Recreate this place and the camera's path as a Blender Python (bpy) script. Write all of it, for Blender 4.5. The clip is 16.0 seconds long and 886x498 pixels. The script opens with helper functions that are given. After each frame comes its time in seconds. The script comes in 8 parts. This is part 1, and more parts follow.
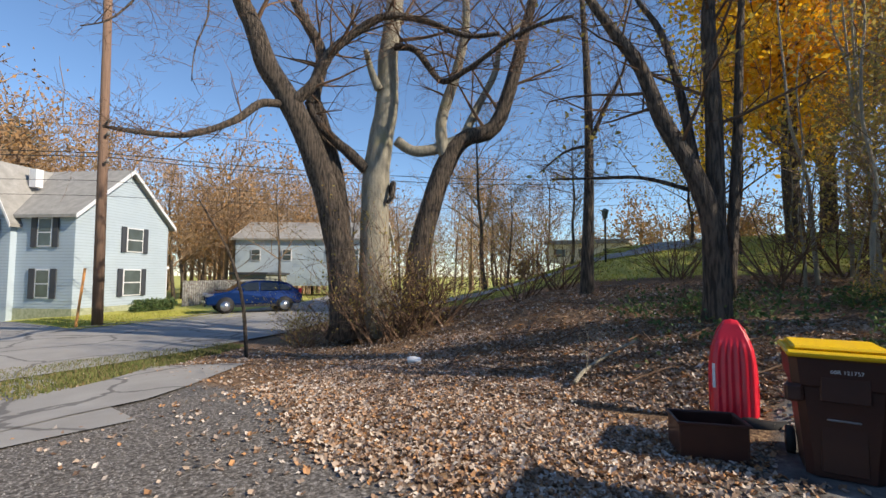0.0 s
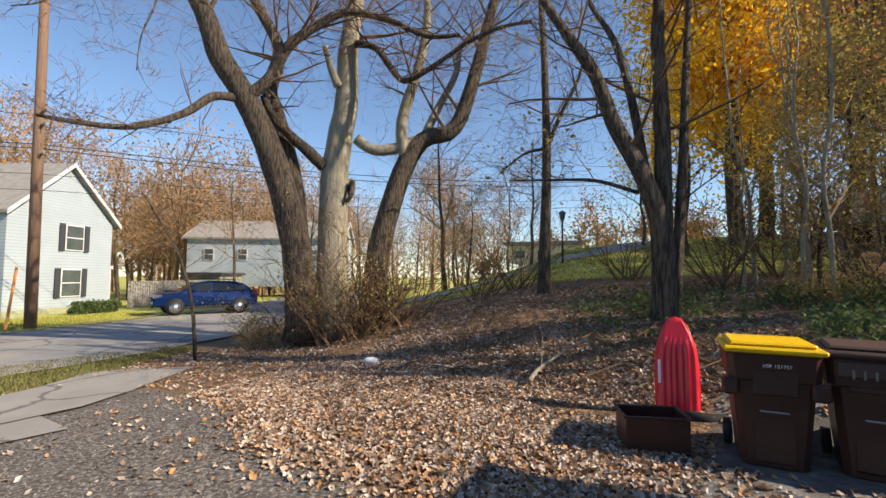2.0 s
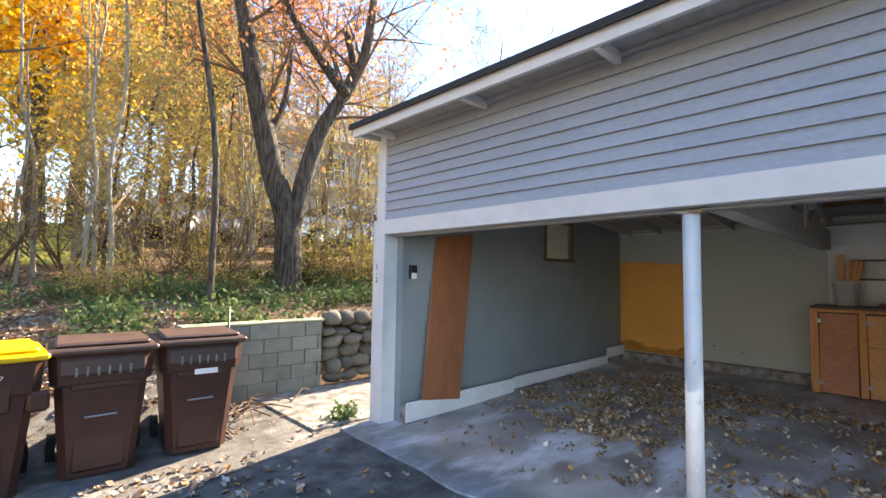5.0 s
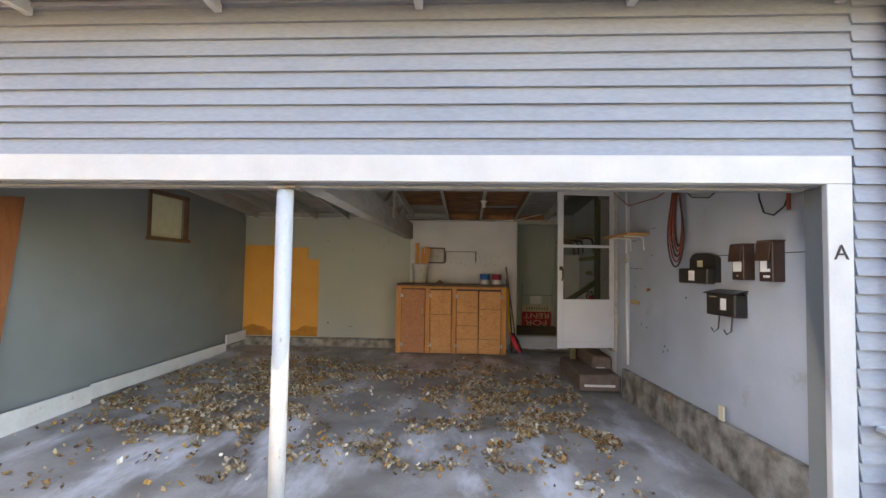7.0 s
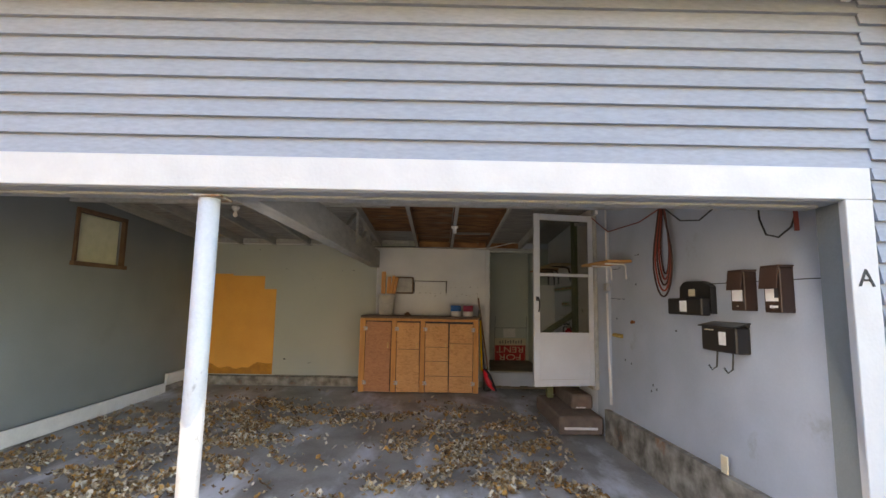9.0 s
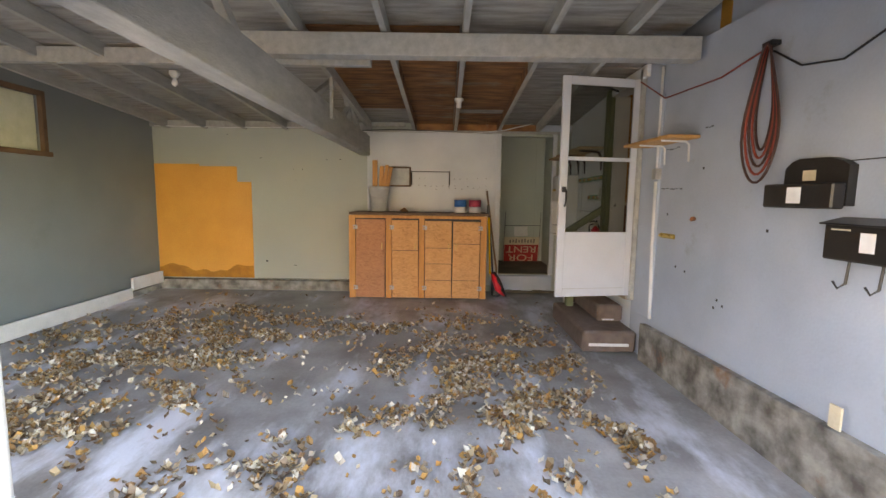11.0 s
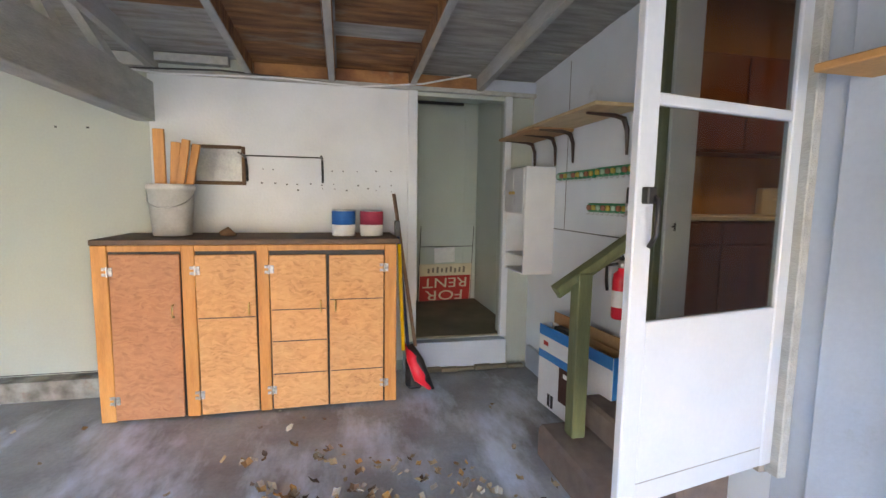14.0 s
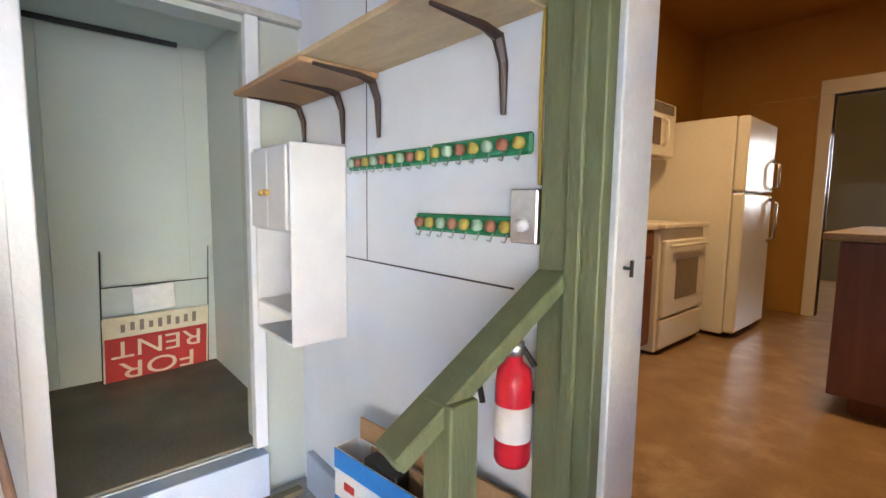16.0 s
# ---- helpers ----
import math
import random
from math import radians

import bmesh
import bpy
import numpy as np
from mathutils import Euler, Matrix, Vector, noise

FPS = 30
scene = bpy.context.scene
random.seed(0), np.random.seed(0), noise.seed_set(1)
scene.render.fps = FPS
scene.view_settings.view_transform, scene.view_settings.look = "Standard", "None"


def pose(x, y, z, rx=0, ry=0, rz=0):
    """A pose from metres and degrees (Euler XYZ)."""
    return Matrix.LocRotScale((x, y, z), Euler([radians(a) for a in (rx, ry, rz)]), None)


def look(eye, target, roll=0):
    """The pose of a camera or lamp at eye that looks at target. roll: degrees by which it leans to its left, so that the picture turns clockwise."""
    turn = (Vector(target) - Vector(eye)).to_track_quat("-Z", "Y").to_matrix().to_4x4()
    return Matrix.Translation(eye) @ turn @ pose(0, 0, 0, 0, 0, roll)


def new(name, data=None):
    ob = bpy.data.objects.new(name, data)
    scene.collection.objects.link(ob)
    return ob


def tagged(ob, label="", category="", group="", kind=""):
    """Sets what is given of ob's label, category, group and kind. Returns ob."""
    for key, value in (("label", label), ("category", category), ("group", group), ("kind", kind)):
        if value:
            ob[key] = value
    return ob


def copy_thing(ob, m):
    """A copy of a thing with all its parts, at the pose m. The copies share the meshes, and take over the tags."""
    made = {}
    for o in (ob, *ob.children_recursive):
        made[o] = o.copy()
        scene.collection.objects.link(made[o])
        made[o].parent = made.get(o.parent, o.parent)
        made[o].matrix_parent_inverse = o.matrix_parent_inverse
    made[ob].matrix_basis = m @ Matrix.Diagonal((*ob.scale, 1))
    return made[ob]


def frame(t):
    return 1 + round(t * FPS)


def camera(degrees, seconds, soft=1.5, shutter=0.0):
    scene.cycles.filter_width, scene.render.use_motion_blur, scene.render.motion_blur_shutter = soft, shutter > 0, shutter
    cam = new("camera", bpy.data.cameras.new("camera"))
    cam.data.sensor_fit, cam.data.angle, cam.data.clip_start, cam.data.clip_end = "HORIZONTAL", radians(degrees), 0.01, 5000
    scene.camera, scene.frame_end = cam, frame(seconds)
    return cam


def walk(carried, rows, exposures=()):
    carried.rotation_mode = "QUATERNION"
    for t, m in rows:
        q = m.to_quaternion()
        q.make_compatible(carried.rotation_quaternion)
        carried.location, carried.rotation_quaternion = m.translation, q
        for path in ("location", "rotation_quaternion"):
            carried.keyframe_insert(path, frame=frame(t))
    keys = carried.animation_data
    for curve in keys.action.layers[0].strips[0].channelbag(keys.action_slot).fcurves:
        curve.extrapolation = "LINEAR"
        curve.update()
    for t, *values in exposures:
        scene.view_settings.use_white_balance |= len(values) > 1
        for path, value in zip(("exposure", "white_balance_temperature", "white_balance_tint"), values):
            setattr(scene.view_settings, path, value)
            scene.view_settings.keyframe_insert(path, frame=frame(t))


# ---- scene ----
cam = camera(88.7, 16.0)
METRES, EYE, TILT, LEAN, TURN = 8.0, 1.55, 0.0, 0.0, 34.8
ROWS = [
    (0.0, 0.0339, 0.0014, -0.0013, -0.02, 3.36, -0.29),
    (0.5, 0.0318, 0.0005, -0.0019, 4.99, 3.44, -0.23),
    (1.0, 0.0314, 0.0014, -0.0019, 6.37, 3.44, -0.21),
    (1.5, 0.0359, 0.0029, -0.0023, 5.72, 3.46, -0.21),
    (2.0, 0.0430, 0.0039, -0.0033, -4.8, 3.48, -0.35),
    (2.5, 0.0540, 0.0039, -0.0028, -13.15, 3.38, -0.29),
    (3.0, 0.0701, 0.0047, -0.0027, -18.93, 3.37, -0.27),
    (3.5, 0.0847, 0.0034, -0.0032, -27.77, 3.33, -0.42),
    (4.0, 0.1016, 0.0014, -0.0038, -38.94, 3.4, -0.57),
    (4.5, 0.1208, -0.0008, -0.0011, -61.11, 3.35, -0.82),
    (5.0, 0.1324, 0.0003, -0.0018, -78.62, 3.45, -0.89),
    (7.5, 0.1651, -0.0553, -0.0098, -125.25, 1.12, -0.95),
    (8.0, 0.1746, -0.0656, -0.0103, -125.22, -0.55, -0.96),
    (8.5, 0.1919, -0.0752, -0.0096, -125.21, 2.87, -0.98),
    (9.0, 0.2065, -0.0819, -0.0111, -125.25, 6.51, -1.01),
    (9.5, 0.2199, -0.0916, -0.0137, -125.15, -2.8, -0.92),
    (12.0, 0.4198, -0.2454, -0.0174, -125.09, -7.37, -0.78),
    (12.5, 0.4725, -0.2840, -0.0056, -128.11, -6.97, -0.79),
    (13.0, 0.5165, -0.3240, -0.0042, -131.47, -6.47, -0.78),
    (13.5, 0.5676, -0.3629, -0.0078, -131.69, -6.43, -0.77),
    (14.0, 0.6159, -0.4070, -0.0082, -137.25, -6.25, -0.86),
    (14.5, 0.6599, -0.4507, -0.0069, -139.29, -6.02, -0.81),
    (15.0, 0.6975, -0.4888, -0.0067, -145.57, -5.85, -0.85),
    (15.5, 0.7196, -0.5330, -0.0077, -156.27, -5.76, -0.76),
    (16.0, 0.7267, -0.5818, -0.0052, -165.81, -5.72, -0.78),
]
walk(cam, [(t, pose(0, 0, EYE, TILT, LEAN, TURN) @ pose(METRES * x, METRES * y, METRES * z, 90 + pitch, roll, yaw)) for t, x, y, z, yaw, pitch, roll in ROWS],
     exposures=[(0.0, 0.45, 6500, 10), (3.0, 0.9, 7500, 12), (4.0, 1.4, 7600, 12), (5.0, 2.4, 7600, 12), (7.5, 3.25, 10000, 15), (8.8, 3.25, 10000, 15), (9.5, 3.2, 10000, 15), (12.0, 4.85, 9800, 14), (13.5, 5.05, 8200, 12), (15.2, 5.65, 6700, 11), (16.0, 6.35, 7000, 12)])

# world, sun
SUN_DIR = Vector((0.98, 0.20, 0.0)).normalized()
SUN_ELEV = radians(33)
world = bpy.data.worlds.new("sky")
scene.world = world
world.use_nodes = True
wn, wl = world.node_tree.nodes, world.node_tree.links
sky_tex = wn.new("ShaderNodeTexSky")
sky_tex.sky_type = "NISHITA"
sky_tex.sun_disc = False
sky_tex.sun_elevation = SUN_ELEV
sky_tex.sun_rotation = math.atan2(SUN_DIR.x, SUN_DIR.y)
sky_tex.air_density, sky_tex.dust_density, sky_tex.ozone_density = 1.0, 0.05, 5.0
wl.new(sky_tex.outputs[0], wn["Background"].inputs[0])
wn["Background"].inputs[1].default_value = 0.125
sun = new("sun", bpy.data.lights.new("sun", "SUN"))
sun.data.energy, sun.data.angle, sun.data.color = 5.0, radians(0.6), (1.0, 0.87, 0.70)
sun.matrix_basis = look(SUN_DIR * math.cos(SUN_ELEV) * 50 + Vector((0, 0, 50 * math.sin(SUN_ELEV))), (0, 0, 0))

opening = new("opening_sky", bpy.data.lights.new("opening_sky", "AREA"))
opening.data.shape, opening.data.size, opening.data.size_y = "RECTANGLE", 6.2, 1.8
opening.data.energy, opening.data.color = 3.5, (0.95, 0.97, 1.0)
opening.matrix_basis = look((4.03, 1.55, 0.98), (9.0, 1.55, -0.6))

# ---- materials ----


def mat(name, c1, c2=None, scale=8.0, rough=0.7, bump=0.2, metal=0.0, fine=60.0, stretch=(1, 1, 1), stain=None, spread=0.5, bscale=None, vary=0.0, stain_scale=1.1, stain_cut=0.55, depth=0.01, stain_stretch=(1, 1, 1), grain=0.2):
    m = bpy.data.materials.new(name)
    m.use_nodes = True
    n, l = m.node_tree.nodes, m.node_tree.links
    p = n["Principled BSDF"]
    p.inputs["Roughness"].default_value = rough
    p.inputs["Metallic"].default_value = metal
    c2 = c2 or tuple(v * 0.82 for v in c1)
    tc = n.new("ShaderNodeTexCoord")
    mp = n.new("ShaderNodeMapping")
    mp.inputs["Scale"].default_value = stretch
    l.new(tc.outputs["Object"], mp.inputs[0])
    n1 = n.new("ShaderNodeTexNoise")
    n1.inputs["Scale"].default_value, n1.inputs["Detail"].default_value = scale, 5
    l.new(mp.outputs[0], n1.inputs["Vector"])
    r = n.new("ShaderNodeValToRGB")
    r.color_ramp.elements[0].position, r.color_ramp.elements[1].position = 0.5 - spread / 2, 0.5 + spread / 2
    r.color_ramp.elements[0].color, r.color_ramp.elements[1].color = (*c2, 1), (*c1, 1)
    l.new(n1.outputs[0], r.inputs[0])
    out = r.outputs[0]
    n2 = n.new("ShaderNodeTexNoise")
    n2.inputs["Scale"].default_value, n2.inputs["Detail"].default_value = fine, 3
    l.new(mp.outputs[0], n2.inputs["Vector"])
    mx = n.new("ShaderNodeMix")
    mx.data_type, mx.blend_type = "RGBA", "OVERLAY"
    mx.inputs[0].default_value = grain
    l.new(out, mx.inputs[6])
    l.new(n2.outputs[0], mx.inputs[7])
    out = mx.outputs[2]
    if stain:
        n3 = n.new("ShaderNodeTexNoise")
        n3.inputs["Scale"].default_value, n3.inputs["Detail"].default_value, n3.inputs["Roughness"].default_value = stain_scale, 7, 0.65
        m3p = n.new("ShaderNodeMapping")
        m3p.inputs["Scale"].default_value = stain_stretch
        l.new(tc.outputs["Object"], m3p.inputs[0])
        l.new(m3p.outputs[0], n3.inputs["Vector"])
        r3 = n.new("ShaderNodeMapRange")
        r3.inputs[1].default_value, r3.inputs[2].default_value = stain_cut, stain_cut + 0.14
        l.new(n3.outputs[0], r3.inputs[0])
        m3 = n.new("ShaderNodeMix")
        m3.data_type = "RGBA"
        m3.inputs[7].default_value = (*stain, 1)
        l.new(r3.outputs[0], m3.inputs[0])
        l.new(out, m3.inputs[6])
        out = m3.outputs[2]
    if vary:
        oi = n.new("ShaderNodeObjectInfo")
        mr = n.new("ShaderNodeMapRange")
        mr.inputs[3].default_value, mr.inputs[4].default_value = 1 - vary, 1 + vary
        l.new(oi.outputs["Random"], mr.inputs[0])
        hv = n.new("ShaderNodeHueSaturation")
        l.new(mr.outputs[0], hv.inputs["Value"])
        l.new(out, hv.inputs["Color"])
        out = hv.outputs[0]
    l.new(out, p.inputs["Base Color"])
    if bump:
        b = n.new("ShaderNodeBump")
        b.inputs["Strength"].default_value, b.inputs["Distance"].default_value = bump, depth
        l.new(n2.outputs[0], b.inputs["Height"])
        l.new(b.outputs[0], p.inputs["Normal"])
    return m


def island_mat(name, colors, rough=0.8, trans=0.0):
    """Each loose piece takes one of the colours."""
    m = bpy.data.materials.new(name)
    m.use_nodes = True
    n, l = m.node_tree.nodes, m.node_tree.links
    p = n["Principled BSDF"]
    p.inputs["Roughness"].default_value = rough
    g = n.new("ShaderNodeNewGeometry")
    r = n.new("ShaderNodeValToRGB")
    r.color_ramp.interpolation = "LINEAR"
    els = r.color_ramp.elements
    while len(els) < len(colors):
        els.new(0.5)
    for i, c in enumerate(colors):
        els[i].position, els[i].color = i / (len(colors) - 1), (*c, 1)
    l.new(g.outputs["Random Per Island"], r.inputs[0])
    nz = n.new("ShaderNodeTexNoise")
    nz.inputs["Scale"].default_value = 45
    mx = n.new("ShaderNodeMix")
    mx.data_type, mx.blend_type = "RGBA", "OVERLAY"
    mx.inputs[0].default_value = 0.3
    l.new(r.outputs[0], mx.inputs[6])
    l.new(nz.outputs[0], mx.inputs[7])
    l.new(mx.outputs[2], p.inputs["Base Color"])
    if trans:
        t = n.new("ShaderNodeBsdfTranslucent")
        l.new(mx.outputs[2], t.inputs[0])
        a = n.new("ShaderNodeMixShader")
        a.inputs[0].default_value = trans
        l.new(p.outputs[0], a.inputs[1])
        l.new(t.outputs[0], a.inputs[2])
        l.new(a.outputs[0], n["Material Output"].inputs[0])
    return m


def glass_mat(name, tint=(1, 1, 1), dark=0.0, gloss=0.03):
    m = bpy.data.materials.new(name)
    m.use_nodes = True
    n, l = m.node_tree.nodes, m.node_tree.links
    n.remove(n["Principled BSDF"])
    t, g, a, f = n.new("ShaderNodeBsdfTransparent"), n.new("ShaderNodeBsdfGlossy"), n.new("ShaderNodeMixShader"), n.new("ShaderNodeLayerWeight")
    t.inputs[0].default_value = (*[c * (1 - dark) for c in tint], 1)
    g.inputs["Roughness"].default_value = 0.03
    steep, level = n.new("ShaderNodeMath"), n.new("ShaderNodeMath")
    steep.operation, level.operation = "POWER", "MULTIPLY_ADD"
    steep.inputs[1].default_value = 5.0
    level.inputs[1].default_value, level.inputs[2].default_value = 0.8, gloss
    l.new(f.outputs["Facing"], steep.inputs[0])
    l.new(steep.outputs[0], level.inputs[0])
    l.new(level.outputs[0], a.inputs[0])
    l.new(t.outputs[0], a.inputs[1])
    l.new(g.outputs[0], a.inputs[2])
    l.new(a.outputs[0], n["Material Output"].inputs[0])
    return m


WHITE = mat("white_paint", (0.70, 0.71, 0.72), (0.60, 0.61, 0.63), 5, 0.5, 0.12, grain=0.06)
CHIPPED = mat("chipped_white_paint", (0.72, 0.73, 0.75), (0.60, 0.62, 0.64), 6, 0.5, 0.3, stain=(0.16, 0.15, 0.14), stain_scale=13, stain_cut=0.62, stain_stretch=(1, 1, 0.5))
RUSTY = mat("rust_bleeding_paint", (0.50, 0.46, 0.42), (0.26, 0.13, 0.06), 30, 0.8, 0.4, spread=0.3)
WHITE_WORN = mat("worn_white_paint", (0.76, 0.78, 0.80), (0.62, 0.64, 0.66), 6, 0.55, 0.25, stain=(0.20, 0.19, 0.17), stain_scale=9, stain_cut=0.66)
SIDING = mat("blue_grey_siding", (0.36, 0.395, 0.455), (0.30, 0.335, 0.395), 2.0, 0.45, 0.1, stretch=(1, 0.3, 1), vary=0.04)
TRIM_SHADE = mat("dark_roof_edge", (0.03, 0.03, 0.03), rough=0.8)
WALL_BLUE = mat("pale_blue_grey_painted_wall", (0.46, 0.53, 0.635), (0.35, 0.41, 0.50), 1.6, 0.65, 0.12, fine=60, stain=(0.28, 0.30, 0.32), stain_scale=2.2, stain_cut=0.64, grain=0.06)
WALL_GREEN = mat("grey_green_painted_wall", (0.42, 0.46, 0.42), (0.36, 0.40, 0.38), 1.0, 0.6, 0.08, fine=60, stain=(0.25, 0.26, 0.24), stain_scale=2.5, stain_cut=0.68, grain=0.06)
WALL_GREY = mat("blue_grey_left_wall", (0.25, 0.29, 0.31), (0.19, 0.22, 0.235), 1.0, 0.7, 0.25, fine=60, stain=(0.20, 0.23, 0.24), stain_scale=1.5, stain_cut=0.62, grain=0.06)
WALL_PALE = mat("pale_green_closet_paint", (0.56, 0.62, 0.58), (0.49, 0.55, 0.52), 1.2, 0.65, 0.1, fine=60, stain=(0.42, 0.45, 0.42), stain_scale=2.0, stain_cut=0.7, grain=0.06)
WALL_WHITE = mat("off_white_painted_plywood", (0.66, 0.70, 0.74), (0.54, 0.58, 0.62), 2.2, 0.6, 0.25, fine=60, stain=(0.42, 0.42, 0.40), stain_scale=2.4, stain_cut=0.68, grain=0.06)
ORANGE = mat("orange_paint", (0.78, 0.39, 0.09), (0.70, 0.33, 0.07), 3, 0.6, 0.2)
ORANGE_DIRT = mat("water_stained_orange", (0.56, 0.25, 0.035), (0.30, 0.12, 0.025), 5, 0.8, 0.3)
CONCRETE = mat("stained_garage_concrete", (0.36, 0.37, 0.39), (0.18, 0.175, 0.175), 2.2, 0.42, 0.2, fine=45, spread=0.35, stain=(0.60, 0.65, 0.75), stain_scale=1.3, stain_cut=0.515, stain_stretch=(0.5, 1.15, 1))
CURB = mat("rough_old_concrete", (0.34, 0.335, 0.31), (0.10, 0.09, 0.08), 7, 0.9, 0.8, fine=30, spread=0.35, stain=(0.24, 0.11, 0.055), stain_scale=3, stain_cut=0.60)
MOSSY = mat("mossy_concrete", (0.40, 0.41, 0.30), (0.22, 0.25, 0.14), 7, 0.9, 0.5, fine=35)
PLY = mat("weathered_brown_plywood", (0.36, 0.14, 0.06), (0.24, 0.09, 0.04), 4, 0.7, 0.4, fine=30, stretch=(3, 3, 0.6), stain=(0.16, 0.06, 0.03), stain_scale=8, stain_cut=0.66)


def chip_mat(name, light, middle, dark, rough=0.55):
    """Pressed strand board: flat overlapping chips of differing tone with dark slivers between."""
    m = bpy.data.materials.new(name)
    m.use_nodes = True
    n, l = m.node_tree.nodes, m.node_tree.links
    p = n["Principled BSDF"]
    p.inputs["Roughness"].default_value = rough
    tc = n.new("ShaderNodeTexCoord")
    warp = n.new("ShaderNodeTexNoise")
    warp.inputs["Scale"].default_value = 9
    l.new(tc.outputs["Object"], warp.inputs["Vector"])
    add = n.new("ShaderNodeMix")
    add.data_type, add.blend_type = "RGBA", "ADD"
    add.inputs[0].default_value = 0.10
    l.new(tc.outputs["Object"], add.inputs[6])
    l.new(warp.outputs["Color"], add.inputs[7])
    layers = []
    for turn, size in ((0.5, (20, 26, 80)), (-0.7, (18, 30, 62))):
        mp = n.new("ShaderNodeMapping")
        mp.inputs["Scale"].default_value = size
        mp.inputs["Rotation"].default_value = (turn, 0, 0)
        l.new(add.outputs[2], mp.inputs[0])
        v = n.new("ShaderNodeTexVoronoi")
        v.inputs["Scale"].default_value = 1.0
        l.new(mp.outputs[0], v.inputs["Vector"])
        bw = n.new("ShaderNodeSeparateColor")
        l.new(v.outputs["Color"], bw.inputs[0])
        layers.append((bw.outputs[0], v.outputs["Distance"]))
    mean = n.new("ShaderNodeMix")
    mean.inputs[0].default_value = 0.45
    l.new(layers[0][0], mean.inputs[2])
    l.new(layers[1][0], mean.inputs[3])
    big = n.new("ShaderNodeTexNoise")
    big.inputs["Scale"].default_value, big.inputs["Detail"].default_value = 5, 4
    l.new(tc.outputs["Object"], big.inputs["Vector"])
    both = n.new("ShaderNodeMix")
    both.inputs[0].default_value = 0.5
    l.new(mean.outputs[0], both.inputs[2])
    l.new(big.outputs[0], both.inputs[3])
    r = n.new("ShaderNodeValToRGB")
    r.color_ramp.elements.new(0.5)
    for e, (pos, c) in zip(r.color_ramp.elements, ((0.18, dark), (0.42, middle), (0.70, light))):
        e.position, e.color = pos, (*c, 1)
    l.new(both.outputs[0], r.inputs[0])
    l.new(r.outputs[0], p.inputs["Base Color"])
    b = n.new("ShaderNodeBump")
    b.inputs["Strength"].default_value, b.inputs["Distance"].default_value = 0.35, 0.003
    l.new(mean.outputs[0], b.inputs["Height"])
    l.new(b.outputs[0], p.inputs["Normal"])
    return m


OSB = chip_mat("orange_brown_strand_board", (0.64, 0.345, 0.145), (0.56, 0.285, 0.115), (0.40, 0.18, 0.065))
OSB_DULL = chip_mat("reddish_brown_strand_board", (0.46, 0.215, 0.105), (0.40, 0.175, 0.085), (0.29, 0.12, 0.055))
PINE = mat("varnished_pine", (0.62, 0.30, 0.09), (0.46, 0.19, 0.05), 5, 0.5, 0.2, fine=40, stretch=(6, 6, 0.6))
PINE_DARK = mat("bare_brown_roof_boards", (0.40, 0.195, 0.075), (0.14, 0.055, 0.025), 5, 0.8, 0.4, stretch=(4, 0.6, 1), vary=0.3, spread=0.35, stain=(0.30, 0.27, 0.22), stain_scale=1.6, stain_cut=0.58, stain_stretch=(2.2, 0.8, 1))
CEIL = mat("whitewashed_roof_boards", (0.36, 0.36, 0.35), (0.20, 0.195, 0.185), 5, 0.75, 0.35, stretch=(4, 0.6, 1), vary=0.12, spread=0.4, stain=(0.20, 0.15, 0.10), stain_scale=1.8, stain_cut=0.60, stain_stretch=(2, 0.7, 1))
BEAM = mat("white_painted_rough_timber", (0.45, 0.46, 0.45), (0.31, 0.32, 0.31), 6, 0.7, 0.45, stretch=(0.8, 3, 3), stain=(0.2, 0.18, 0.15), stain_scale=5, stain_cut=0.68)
GREENP = mat("moss_green_paint", (0.17, 0.20, 0.10), (0.11, 0.13, 0.07), 5, 0.55, 0.3, stretch=(4, 4, 0.6), stain=(0.06, 0.07, 0.05), stain_scale=6, stain_cut=0.64)
CARPET = mat("worn_brown_carpet", (0.20, 0.155, 0.135), (0.13, 0.10, 0.09), 12, 0.95, 0.8, fine=220)
CLOSET_FLOOR = mat("dirty_brown_floor", (0.21, 0.18, 0.125), (0.11, 0.09, 0.06), 3, 0.7, 0.3)
METAL = mat("brushed_steel", (0.6, 0.6, 0.6), rough=0.3, metal=1.0, bump=0.05)
HINGE = mat("worn_zinc", (0.55, 0.57, 0.60), (0.20, 0.21, 0.23), 60, 0.4, 0.2, metal=0.7)
BRASS = mat("brass", (0.7, 0.5, 0.2), rough=0.3, metal=1.0, bump=0.05)
BLACK = mat("black_plastic", (0.02, 0.02, 0.022), (0.012, 0.012, 0.013), rough=0.45, bump=0.1)
BLACK_METAL = mat("black_enamelled_metal", (0.018, 0.017, 0.018), rough=0.3, bump=0.05)
BROWN_METAL = mat("dark_brown_metal", (0.05, 0.028, 0.022), (0.035, 0.02, 0.016), rough=0.35, bump=0.05)
BIN_BROWN = mat("dark_brown_plastic", (0.062, 0.024, 0.017), (0.045, 0.017, 0.013), 6, 0.42, 0.15, fine=120, stain=(0.10, 0.075, 0.065), stain_scale=5, stain_cut=0.66)
BIN_LID = mat("faded_brown_lid", (0.085, 0.05, 0.042), (0.06, 0.032, 0.027), 6, 0.5, 0.15, fine=120)
YELLOW = mat("yellow_plastic", (0.85, 0.55, 0.005), (0.75, 0.46, 0.005), 6, 0.4, 0.1)
RED = mat("red_plastic", (0.72, 0.02, 0.045), (0.60, 0.012, 0.03), 5, 0.35, 0.08, stain=(0.75, 0.10, 0.14), stain_scale=6, stain_cut=0.62)
